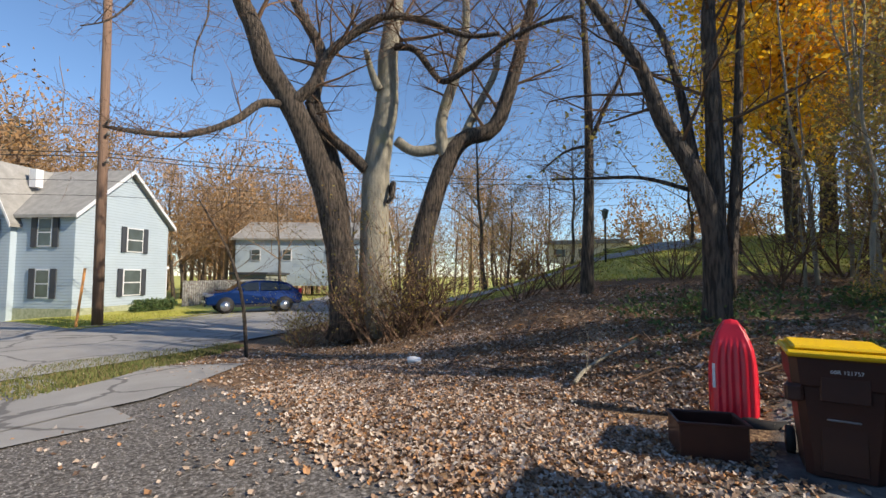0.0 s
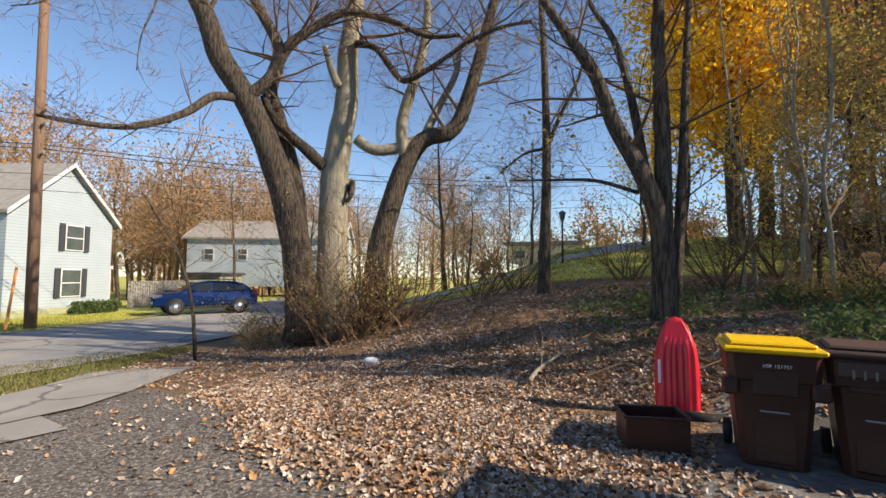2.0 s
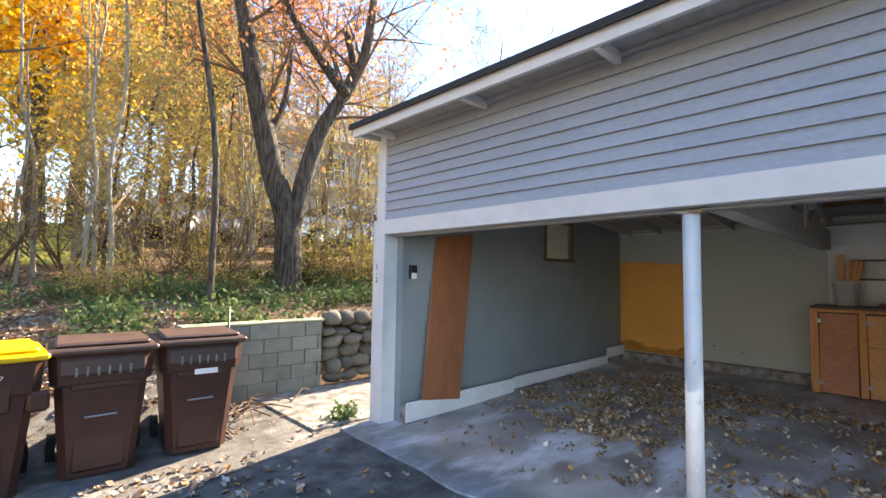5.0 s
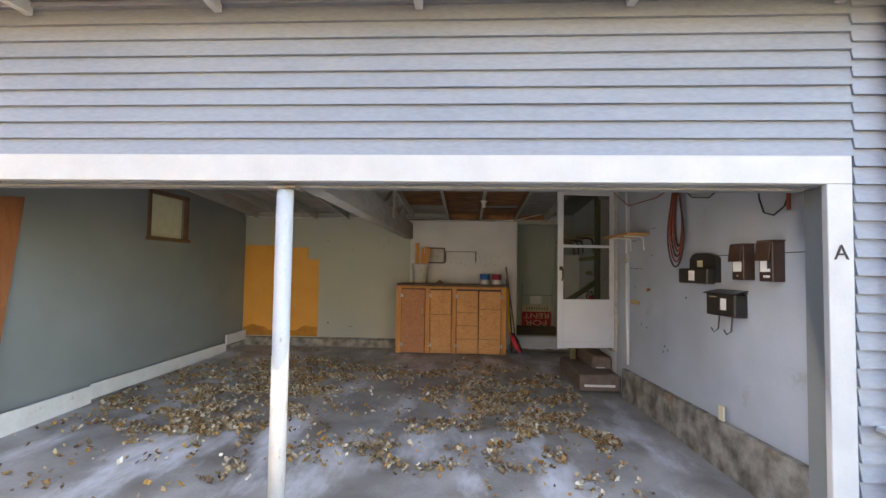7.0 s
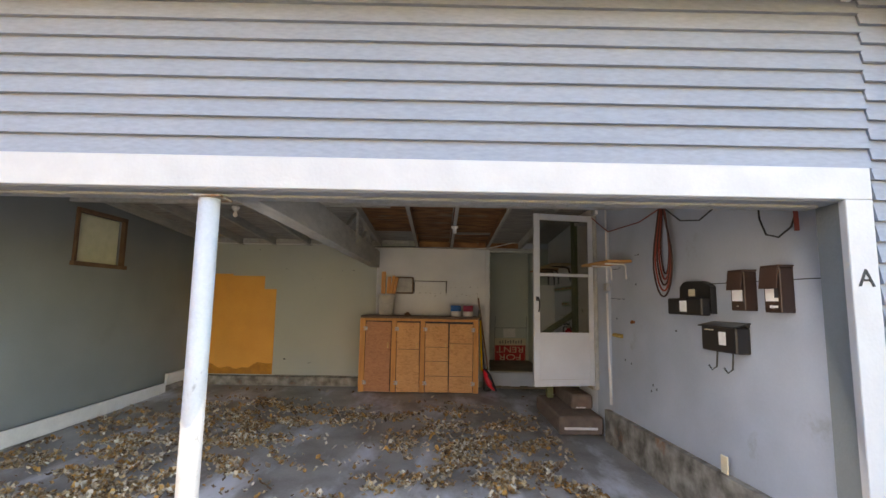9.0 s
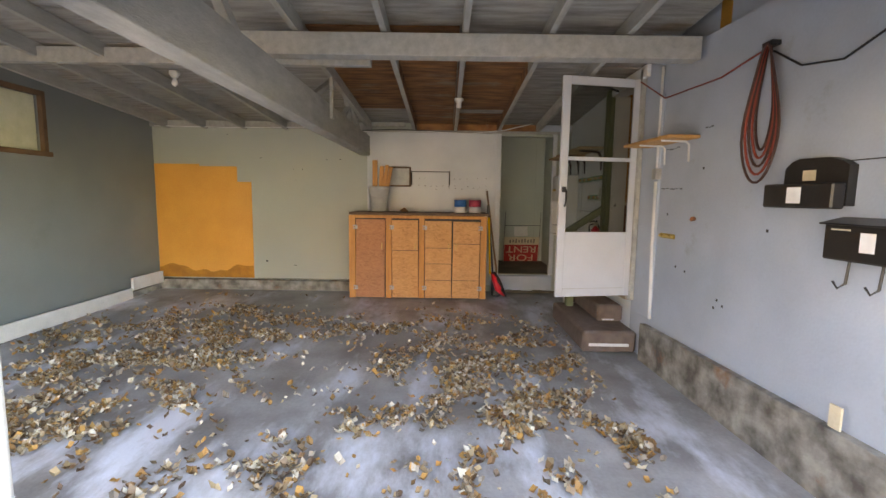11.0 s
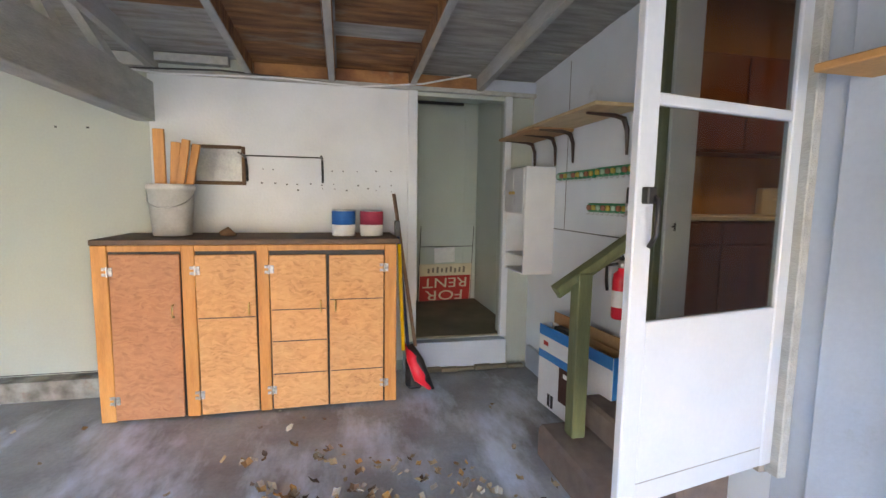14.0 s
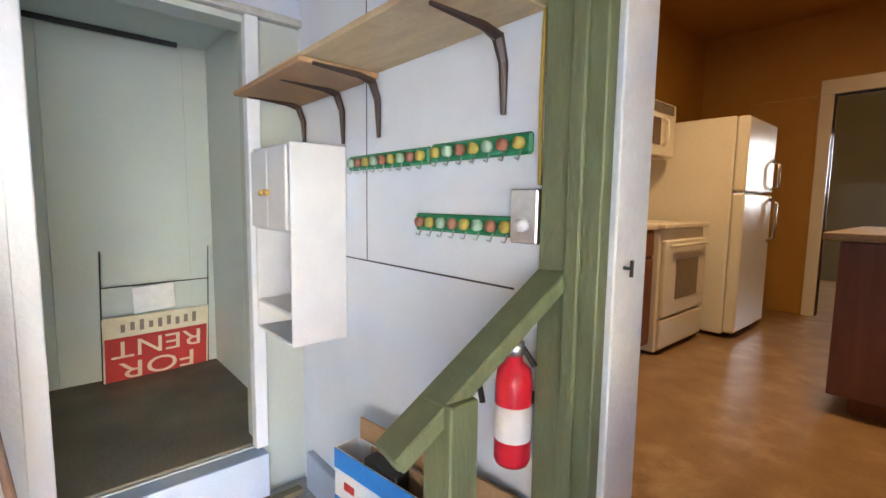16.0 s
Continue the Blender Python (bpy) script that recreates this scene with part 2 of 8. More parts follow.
SIGN_RED = mat("sign_red", (0.50, 0.035, 0.03), (0.42, 0.03, 0.025), 5, 0.5, 0.05)
SIGN_CREAM = mat("sign_cream", (0.72, 0.66, 0.50), (0.62, 0.56, 0.42), 8, 0.6, 0.05)
PAPER = mat("white_paper", (0.85, 0.85, 0.85), (0.74, 0.74, 0.74), 20, 0.8, 0.05)
PRINT = mat("dark_print", (0.03, 0.03, 0.035), rough=0.6, bump=0)
CREAM = mat("cream_enamel", (0.78, 0.74, 0.64), (0.74, 0.70, 0.60), 3, 0.25, 0.03)
WALL_NOOK = mat("pale_blue_white_painted_wall", (0.71, 0.77, 0.84), (0.60, 0.66, 0.73), 2.0, 0.6, 0.12, fine=60, stain=(0.42, 0.46, 0.50), stain_scale=2.4, stain_cut=0.66, grain=0.06)
WALL_AMBER = mat("amber_kitchen_wall", (0.46, 0.235, 0.045), (0.40, 0.20, 0.035), 3, 0.6, 0.1, grain=0.06)
CHERRY = mat("cherry_wood", (0.22, 0.072, 0.026), (0.12, 0.036, 0.014), 4, 0.35, 0.15, stretch=(5, 5, 0.6))
VINYL = mat("mottled_tan_vinyl_floor", (0.36, 0.235, 0.13), (0.24, 0.145, 0.075), 6, 0.32, 0.06, spread=0.4, stain=(0.42, 0.30, 0.19), stain_scale=3, stain_cut=0.56)
STEEL_DOOR = mat("stainless_door", (0.5, 0.47, 0.42), rough=0.25, metal=0.9, bump=0.03)
CARD = mat("brown_cardboard", (0.42, 0.26, 0.14), (0.34, 0.20, 0.10), 5, 0.85, 0.2)
BLUE_PRINT = mat("blue_printed_card", (0.02, 0.22, 0.62), (0.02, 0.19, 0.55), 5, 0.4, 0.03)
WHITE_CARD = mat("white_printed_card", (0.74, 0.76, 0.80), (0.68, 0.70, 0.74), 5, 0.4, 0.03)
GREEN_RACK = mat("green_plastic", (0.01, 0.25, 0.11), rough=0.35, bump=0.05)
CORD = mat("orange_red_cord", (0.28, 0.05, 0.03), rough=0.6, bump=0.05)
BARK = mat("furrowed_grey_bark", (0.155, 0.12, 0.09), (0.04, 0.032, 0.025), 7, 0.9, 1.0, fine=20, stretch=(3.4, 3.4, 0.5), spread=0.22, depth=0.08)
BARK_PALE = mat("pale_grey_bark", (0.38, 0.35, 0.27), (0.19, 0.17, 0.13), 5, 0.85, 0.9, fine=20, stretch=(3, 3, 0.7), stain=(0.30, 0.27, 0.15), stain_scale=1.6, depth=0.03)
BARK_BROWN = mat("brown_twigs", (0.19, 0.115, 0.07), (0.10, 0.06, 0.035), 5, 0.9, 0.3, vary=0.2)
FAR_BARK = mat("far_brown_wood", (0.36, 0.25, 0.15), (0.24, 0.16, 0.095), 2, 0.95, 0.0)


def street_mat(name, light, dark, crack):
    """Bleached paving with a network of dark sealed cracks."""
    m = mat(name, light, dark, 1.2, 0.85, 0.35, fine=90, stain=tuple(v * 0.85 for v in light), stain_scale=0.5, stain_cut=0.58)
    n, l = m.node_tree.nodes, m.node_tree.links
    p = n["Principled BSDF"]
    tc = n.new("ShaderNodeTexCoord")
    wob = n.new("ShaderNodeTexNoise")
    wob.inputs["Scale"].default_value, wob.inputs["Detail"].default_value = 0.8, 5
    l.new(tc.outputs["Object"], wob.inputs["Vector"])
    add = n.new("ShaderNodeMix")
    add.data_type, add.blend_type = "RGBA", "ADD"
    add.inputs[0].default_value = 1.0
    l.new(tc.outputs["Object"], add.inputs[6])
    l.new(wob.outputs["Color"], add.inputs[7])
    v = n.new("ShaderNodeTexVoronoi")
    v.feature = "DISTANCE_TO_EDGE"
    v.inputs["Scale"].default_value = 0.42
    l.new(add.outputs[2], v.inputs["Vector"])
    r = n.new("ShaderNodeMapRange")
    r.inputs[1].default_value, r.inputs[2].default_value = 0.012, 0.022
    r.inputs[3].default_value, r.inputs[4].default_value = 0.75, 0.0
    l.new(v.outputs["Distance"], r.inputs[0])
    mx = n.new("ShaderNodeMix")
    mx.data_type = "RGBA"
    mx.inputs[7].default_value = (*crack, 1)
    l.new(r.outputs[0], mx.inputs[0])
    l.new(p.inputs["Base Color"].links[0].from_socket, mx.inputs[6])
    l.new(mx.outputs[2], p.inputs["Base Color"])
    return m


ASPHALT = street_mat("sun_bleached_street", (0.34, 0.33, 0.31), (0.25, 0.24, 0.225), (0.09, 0.085, 0.08))
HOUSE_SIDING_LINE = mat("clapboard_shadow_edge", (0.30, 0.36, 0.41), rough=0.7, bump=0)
STONE = mat("grey_field_stone", (0.20, 0.19, 0.16), (0.10, 0.095, 0.08), 6, 0.9, 0.6, fine=30, vary=0.35)
BLOCK = mat("grey_concrete_block", (0.23, 0.24, 0.21), (0.15, 0.16, 0.135), 5, 0.95, 0.6, fine=70, vary=0.14, stain=(0.13, 0.15, 0.09), stain_scale=3, stain_cut=0.6)
POLE_WOOD = mat("brown_pole_wood", (0.24, 0.15, 0.10), (0.13, 0.08, 0.055), 4, 0.85, 0.5, stretch=(6, 6, 0.3))
HOUSE_SIDING = mat("pale_blue_white_siding", (0.42, 0.50, 0.56), (0.37, 0.44, 0.50), 1.0, 0.6, 0.1)
ROOF = mat("grey_asphalt_shingle", (0.33, 0.32, 0.30), (0.22, 0.215, 0.20), 3, 0.9, 0.4, fine=14)
SHUTTER = mat("dark_shutter", (0.045, 0.05, 0.06), rough=0.6, bump=0.05)
PANE = mat("window_pane_dark", (0.10, 0.13, 0.13), (0.05, 0.06, 0.06), 1, 0.08, 0.0)
CAR_BLUE = mat("metallic_blue_paint", (0.006, 0.034, 0.145), (0.006, 0.03, 0.13), 2, 0.18, 0.0, metal=0.5)
CAR_SILVER = mat("silver_car_paint", (0.45, 0.46, 0.48), rough=0.2, metal=0.6, bump=0)
CAR_GLASS = mat("tinted_car_glass", (0.02, 0.025, 0.03), rough=0.05, bump=0)
TYRE = mat("tyre_rubber", (0.02, 0.02, 0.02), rough=0.8, bump=0.1)
GLASS_DARK = glass_mat("screened_glass", (0.9, 0.92, 0.9), 0.22, 0.02)
DOOR_WHITE = mat("storm_door_enamel", (0.56, 0.60, 0.66), (0.50, 0.54, 0.60), 3, 0.35, 0.03, grain=0.06)
LEAF_LITTER = island_mat("dry_fallen_leaves", [(0.10, 0.06, 0.04), (0.50, 0.39, 0.30), (0.20, 0.115, 0.065), (0.70, 0.63, 0.56), (0.14, 0.085, 0.055), (0.52, 0.27, 0.11), (0.34, 0.24, 0.17), (0.64, 0.55, 0.46)], 0.75, 0.15)
LEAF_GARAGE = island_mat("curled_garage_leaves", [(0.05, 0.03, 0.02), (0.46, 0.36, 0.22), (0.09, 0.05, 0.03), (0.72, 0.68, 0.58), (0.07, 0.04, 0.025), (0.48, 0.27, 0.08), (0.16, 0.09, 0.05), (0.60, 0.53, 0.40)], 0.7, 0.1)
LEAF_GOLD = island_mat("golden_maple_leaves", [(0.92, 0.56, 0.02), (0.95, 0.66, 0.04), (0.86, 0.47, 0.015), (0.97, 0.74, 0.08)], 0.6, 0.62)
LEAF_OLIVE = island_mat("sparse_olive_yellow_leaves", [(0.32, 0.27, 0.06), (0.44, 0.33, 0.09), (0.24, 0.24, 0.07), (0.50, 0.32, 0.06)], 0.7, 0.45)
LEAF_RUST = island_mat("rust_red_leaves", [(0.50, 0.19, 0.08), (0.56, 0.26, 0.08), (0.44, 0.15, 0.09)], 0.7, 0.5)
LEAF_GREEN = island_mat("green_ivy_leaves", [(0.05, 0.10, 0.035), (0.08, 0.15, 0.05), (0.16, 0.19, 0.07), (0.06, 0.10, 0.045)], 0.95, 0.3)
LEAF_FAR = island_mat("far_brown_foliage", [(0.34, 0.20, 0.09), (0.42, 0.23, 0.08), (0.26, 0.17, 0.10), (0.48, 0.26, 0.08)], 0.9, 0.2)
LEAF_PINE = island_mat("grey_green_needles", [(0.045, 0.075, 0.045), (0.07, 0.10, 0.06), (0.10, 0.12, 0.08), (0.035, 0.055, 0.035)], 0.8, 0.15)
GRASS = island_mat("autumn_grass", [(0.28, 0.32, 0.05), (0.40, 0.39, 0.07), (0.50, 0.43, 0.11), (0.30, 0.35, 0.06)], 0.8, 0.3)


def ground_mat():
    m = bpy.data.materials.new("ground_soil")
    m.use_nodes = True
    n, l = m.node_tree.nodes, m.node_tree.links
    p = n["Principled BSDF"]
    p.inputs["Roughness"].default_value = 0.95
    tc = n.new("ShaderNodeTexCoord")

    def noise_tex(scale, detail=5):
        q = n.new("ShaderNodeTexNoise")
        q.inputs["Scale"].default_value, q.inputs["Detail"].default_value, q.inputs["Roughness"].default_value = scale, detail, 0.65
        l.new(tc.outputs["Object"], q.inputs["Vector"])
        return q.outputs[0]

    def ramp(src, stops):
        q = n.new("ShaderNodeValToRGB")
        while len(q.color_ramp.elements) < len(stops):
            q.color_ramp.elements.new(0.5)
        for e, (pos, c) in zip(q.color_ramp.elements, stops):
            e.position, e.color = pos, (*c, 1)
        l.new(src, q.inputs[0])
        return q.outputs[0]

    def mask(attr, jitter, amount=0.7):
        a = n.new("ShaderNodeAttribute")
        a.attribute_name = attr
        s = n.new("ShaderNodeMath")
        s.operation = "MULTIPLY_ADD"
        l.new(jitter, s.inputs[0])
        s.inputs[1].default_value = amount
        l.new(a.outputs["Fac"], s.inputs[2])
        r = n.new("ShaderNodeMapRange")
        r.inputs[1].default_value, r.inputs[2].default_value = 0.5 + amount * 0.5 - 0.12, 0.5 + amount * 0.5 + 0.12
        l.new(s.outputs[0], r.inputs[0])
        return r.outputs[0]

    def mix(fac, a, b):
        q = n.new("ShaderNodeMix")
        q.data_type = "RGBA"
        l.new(fac, q.inputs[0])
        l.new(a, q.inputs[6])
        l.new(b, q.inputs[7])
        return q.outputs[2]

    litter = ramp(noise_tex(28, 3), [(0.3, (0.05, 0.03, 0.018)), (0.48, (0.15, 0.085, 0.045)), (0.6, (0.30, 0.19, 0.10)), (0.72, (0.46, 0.33, 0.20))])
    gravel = ramp(noise_tex(26, 8), [(0.36, (0.035, 0.03, 0.025)), (0.48, (0.10, 0.09, 0.08)), (0.57, (0.19, 0.175, 0.16)), (0.68, (0.40, 0.38, 0.36))])
    grass = ramp(noise_tex(9, 6), [(0.3, (0.20, 0.24, 0.04)), (0.5, (0.40, 0.39, 0.07)), (0.7, (0.52, 0.44, 0.14))])
    pad = ramp(noise_tex(3, 6), [(0.35, (0.07, 0.065, 0.06)), (0.55, (0.16, 0.155, 0.15)), (0.7, (0.30, 0.29, 0.27))])
    j1, j2 = noise_tex(1.6), noise_tex(3.1)
    out = mix(mask("gravel", j1), litter, gravel)
    out = mix(mask("pad", j2), out, pad)
    out = mix(mask("grass", j1), out, grass)
    l.new(out, p.inputs["Base Color"])
    b = n.new("ShaderNodeBump")
    b.inputs["Strength"].default_value, b.inputs["Distance"].default_value = 0.8, 0.02
    l.new(noise_tex(40, 4), b.inputs["Height"])
    l.new(b.outputs[0], p.inputs["Normal"])
    return m


GROUND = ground_mat()

# ---- builders ----


def thing(name, loc, label, category, group="", kind=""):
    ob = new(name)
    ob.location = loc
    ob.empty_display_size = 0.1
    return tagged(ob, label, category, group, kind)


def origin(ob):
    o = Vector((0, 0, 0))
    while ob:
        o += ob.location
        ob = ob.parent
    return o


def link(name, me, material, parent=None, label="", kind="", category="", group="", smooth=False):
    if parent:
        me.transform(Matrix.Translation(-origin(parent)))
    ob = new(name, me)
    ob.parent = parent
    if material:
        for k in (material if isinstance(material, (list, tuple)) else [material]):
            me.materials.append(k)
    if smooth:
        me.shade_smooth()
    return tagged(ob, label, category, group, kind)


def part(name, bm, material, parent=None, label="", smooth=False, **tags):
    me = bpy.data.meshes.new(name)
    bm.to_mesh(me)
    bm.free()
    return link(name, me, material, parent, label, smooth=smooth, **tags)


def cube(bm, x0, x1, y0, y1, z0, z1, bevel=0.0, m=None):
    v = [bm.verts.new(Vector((x, y, z)) if m is None else m @ Vector((x, y, z))) for z in (z0, z1) for x, y in ((x0, y0), (x1, y0), (x1, y1), (x0, y1))]
    f = [bm.faces.new([v[i] for i in q]) for q in ((3, 2, 1, 0), (4, 5, 6, 7), (0, 1, 5, 4), (1, 2, 6, 5), (2, 3, 7, 6), (3, 0, 4, 7))]
    if bevel:
        es = list({e for q in f for e in q.edges})
        bmesh.ops.bevel(bm, geom=es, offset=bevel, segments=1, affect="EDGES")
    return v


def box(name, x0, x1, y0, y1, z0, z1, material, parent=None, label="", bevel=0.004, m=None, **tags):
    bm = bmesh.new()
    cube(bm, min(x0, x1), max(x0, x1), min(y0, y1), max(y0, y1), min(z0, z1), max(z0, z1), bevel, m)
    return part(name, bm, material, parent, label, **tags)


def ring_tube(vs, fs, pts, radii, n=6, caps=True):
    """A tapering tube along pts, added to plain lists."""
    pts = [Vector(p) for p in pts]
    base = len(vs)
    up = None
    for i, p in enumerate(pts):
        d = (pts[min(i + 1, len(pts) - 1)] - pts[max(i - 1, 0)])
        d = d.normalized() if d.length > 1e-9 else Vector((0, 0, 1))
        if up is None:
            up = d.orthogonal().normalized()
        up = (up - d * up.dot(d))
        up = up.normalized() if up.length > 1e-6 else d.orthogonal().normalized()
        side = d.cross(up)
        r = radii[i]
        for k in range(n):
            a = 2 * math.pi * k / n
            vs.append(tuple(p + (up * math.cos(a) + side * math.sin(a)) * r))
    for i in range(len(pts) - 1):
        for k in range(n):
            a, b = base + i * n + k, base + i * n + (k + 1) % n
            fs.append((a, b, b + n, a + n))
    if caps:
        fs.append(tuple(range(base + n - 1, base - 1, -1)))
        e = base + (len(pts) - 1) * n
        fs.append(tuple(range(e, e + n)))


def tube(name, pts, r, material, parent=None, label="", n=10, radii=None, **tags):
    vs, fs = [], []
    ring_tube(vs, fs, pts, radii or [r] * len(pts), n)
    me = bpy.data.meshes.new(name)
    me.from_pydata(vs, [], fs)
    return link(name, me, material, parent, label, smooth=n > 6, **tags)


def lathe(name, cx, cy, profile, material, parent=None, label="", n=28, **tags):
    """A turned body: profile of (radius, z)."""
    return tube(name, [(cx, cy, z + i * 1e-5) for i, (r, z) in enumerate(profile)], 0, material, parent, label, n, [r for r, z in profile], **tags)


def lists(name, vs, fs, material, parent=None, label="", smooth=False, **tags):
    me = bpy.data.meshes.new(name)
    me.from_pydata(vs, [], fs)
    return link(name, me, material, parent, label, smooth=smooth, **tags)


def text(name, body, size, m, material, parent, label="", depth=0.002):
    c = bpy.data.curves.new(name, "FONT")
    c.body, c.size, c.extrude, c.align_x, c.align_y = body, size, depth, "CENTER", "CENTER"
    tmp = bpy.data.objects.new("tmp", c)
    scene.collection.objects.link(tmp)
    me = bpy.data.meshes.new_from_object(tmp.evaluated_get(bpy.context.evaluated_depsgraph_get()))
    bpy.data.objects.remove(tmp)
    me.transform(m)
    me.materials.clear()
    return link(name, me, material, parent, label)


def ss(a, b, x):
    t = min(max((x - a) / (b - a), 0.0), 1.0)
    return t * t * (3 - 2 * t)


def basis(o, ax, ay, az):
    return Matrix(((ax[0], ay[0], az[0], o[0]), (ax[1], ay[1], az[1], o[1]), (ax[2], ay[2], az[2], o[2]), (0, 0, 0, 1)))


# ---- terrain ----
STOPS_V = ((4.6, 0.0), (6.0, 0.08), (7.0, 0.40), (8.5, 0.92), (11.0, 1.25), (15.0, 1.95), (29.0, 3.8), (45.0, 4.6), (80.0, 5.0))


def rise(v):
    if v <= STOPS_V[0][0]:
        return 0.0
    for (a, ha), (b, hb) in zip(STOPS_V, STOPS_V[1:]):
        if v <= b:
            return ha + (hb - ha) * (v - a) / (b - a)
    return STOPS_V[-1][1]


def ground_z(x, y):
    base = -0.13 - 0.33 * ss(3.0, 11.0, -x) - 0.65 * ss(24, 33, -x) * ss(10, 4, y) - 1.2 * ss(36, 60, -x)
    if -1 < y < 7 and x > 2.4:
        return -0.14
    w = min(max((x + 17.0 + 0.2 * (y - 12)) / 13.0, 0.0), 1.0)
    h = base + rise(y + 0.35 * min(x, 12)) * w
    if x > 2.4 and y >= 6.9:
        h = max(h, 0.80)
    if x < 2.4 and x > -3 and y < 6.0:
        h = min(h, -0.13 + 0.05 * max(0, y - 5.6))
    if y < 3:
        h = base
    return h + 0.02 * noise.noise(Vector((x * 0.7, y * 0.7, 0)))


def build_ground():
    xs = np.unique(np.concatenate([np.arange(-14, 10.01, 0.25), np.arange(-40, -14, 1.0), np.arange(10, 40, 1.0), [2.38, 2.42], -np.geomspace(40, 900, 14), np.geomspace(40, 900, 14)]).round(3))
    ys = np.unique(np.concatenate([np.arange(-2, 20.01, 0.25), [6.88, 6.92], np.arange(20, 60, 1.0), np.geomspace(60, 900, 12), -np.geomspace(2.5, 900, 16)]).round(3))
    vs = [(x, y, ground_z(x, y)) for y in ys for x in xs]
    nx = len(xs)
    fs = [(j * nx + i, j * nx + i + 1, (j + 1) * nx + i + 1, (j + 1) * nx + i) for j in range(len(ys) - 1) for i in range(nx - 1)]
    ob = lists("ground", vs, fs, GROUND, kind="structure", label="leaf-strewn soil slope with gravel drive and autumn lawn", smooth=True)
    masks = {"gravel": [], "pad": [], "grass": []}
    for x, y, z in vs:
        edge = 3.1 + 0.55 * ss(-3, -6, x) * 2.2 - 0.5 * ss(-2.5, 0.5, x)
        g = ss(edge + 0.7, edge - 0.7, y)
        g = max(g, ss(0.0, 0.6, x + 0.6) * ss(5.9, 5.2, y) * 0.9)
        masks["gravel"].append(g if x > -12 else 0)
        masks["pad"].append(ss(-0.2, 0.8, x) * ss(7.2, 6.6, y) * ss(2.0, 3.2, y) * 0.95 if x < 6 else 0)
        lawn = ss(13.0, 14.6, y + 0.1 * x) * ss(3.5, 1.0, x - 0.08 * y)
        lawn = max(lawn, ss(-17.5, -19.0, x), 0.62 * ss(-8.9, -9.4, x + 0.45 * (y - 2.3)) * ss(2.0, 2.5, y) * ss(7.5, 6.0, y) * ss(-13, -11.5, x))
        masks["grass"].append(lawn)
    for k, vals in masks.items():
        a = ob.data.attributes.new(k, "FLOAT", "POINT")
        a.data.foreach_set("value", vals)
    return ob


build_ground()


def strip(name, centre, width, material, lift, label, n=14, per=3.0, kind="structure"):
    pts = [Vector((*c, 0)) for c in centre]
    line = []
    for a, b in zip(pts, pts[1:]):
        k = max(2, int((b - a).length / per * 3))
        line += [a.lerp(b, i / k) for i in range(k)]
    line.append(pts[-1])
    vs, fs = [], []
    for i, p in enumerate(line):
        d = (line[min(i + 1, len(line) - 1)] - line[max(i - 1, 0)]).normalized()
        s = Vector((-d.y, d.x, 0))
        for k in range(n + 1):
            wob = 0.16 * noise.noise(Vector((p.x * 0.9, p.y * 0.9, k))) if k in (0, n) and width > 0.5 else 0
            q = p + s * (width * (k / n - 0.5) + wob)
            vs.append((q.x, q.y, ground_z(q.x, q.y) + lift))
    for i in range(len(line) - 1):
        for k in range(n):
            a = i * (n + 1) + k
            fs.append((a, a + 1, a + n + 2, a + n + 1))
    return lists(name, vs, fs, material, kind=kind, label=label, smooth=True)


strip("road", [(-13.5, -30), (-14.0, -5), (-15.2, 4), (-17.0, 10), (-19.5, 16), (-24, 24), (-34, 36), (-60, 62)], 7.6, ASPHALT, 0.05, "pale sun-bleached street with tree shadows", 30)
strip("pavement", [(-7.9, 1.4), (-8.1, 2.9), (-8.9, 4.2), (-9.8, 5.3)], 1.9, ASPHALT, 0.03, "narrow strip of old pavement between grass and leaves", 4)
strip("pavement", [(-6.2, 0.5), (-9.0, 0.75), (-12.4, 0.9)], 4.4, ASPHALT, 0.022, "worn driveway apron of pale asphalt", 14)
strip("road", [(-16, 3), (-24, 2.0), (-40, 0), (-70, -6)], 7.0, ASPHALT, 0.045, "side street of pale asphalt", 24)
strip("road", [(-17, 17), (-10, 17.5), (-4, 24), (-3, 34), (-10, 45)], 3.0, ASPHALT, 0.05, "narrow curving lane through the lawn", 10)
strip("kerb", [(-19.0, 5.2), (-19.6, 6.2), (-20.9, 10.0), (-22.2, 12.6)], 0.18, CURB, 0.12, "weathered yellowish concrete kerb", 2)

# ---- garage shell ----
GF, GB, GL, GR = 4.0, 9.7, 4.70, -1.5


def floor_z(x):
    return -0.12 + 0.12 * min(max((x - 4.0) / 5.1, 0), 1)


def slab():
    vs, fs = [], []
    xs = [3.45, 3.7, 4.0, 5, 6, 7, 8, 9.1, 9.9]
    ys = list(np.linspace(-1.72, 4.98, 30))
    for x in xs:
        for y in ys:
            xx = x + (0.10 * noise.noise(Vector((y * 1.7, 3, 0))) + 0.02 * y if x < 3.6 else 0)
            vs.append((xx, y, floor_z(x)))
    n = len(ys)
    for i in range(len(xs) - 1):
        for j in range(n - 1):
            a = i * n + j
            fs.append((a, a + n, a + n + 1, a + 1))
    k = len(vs)
    vs += [(vs[j][0] - 0.03, vs[j][1], -0.3) for j in range(n)]
    fs += [(k + j, j, j + 1, k + j + 1) for j in range(n - 1)]
    return lists("floor", vs, fs, CONCRETE, kind="structure", label="stained grey concrete garage floor")


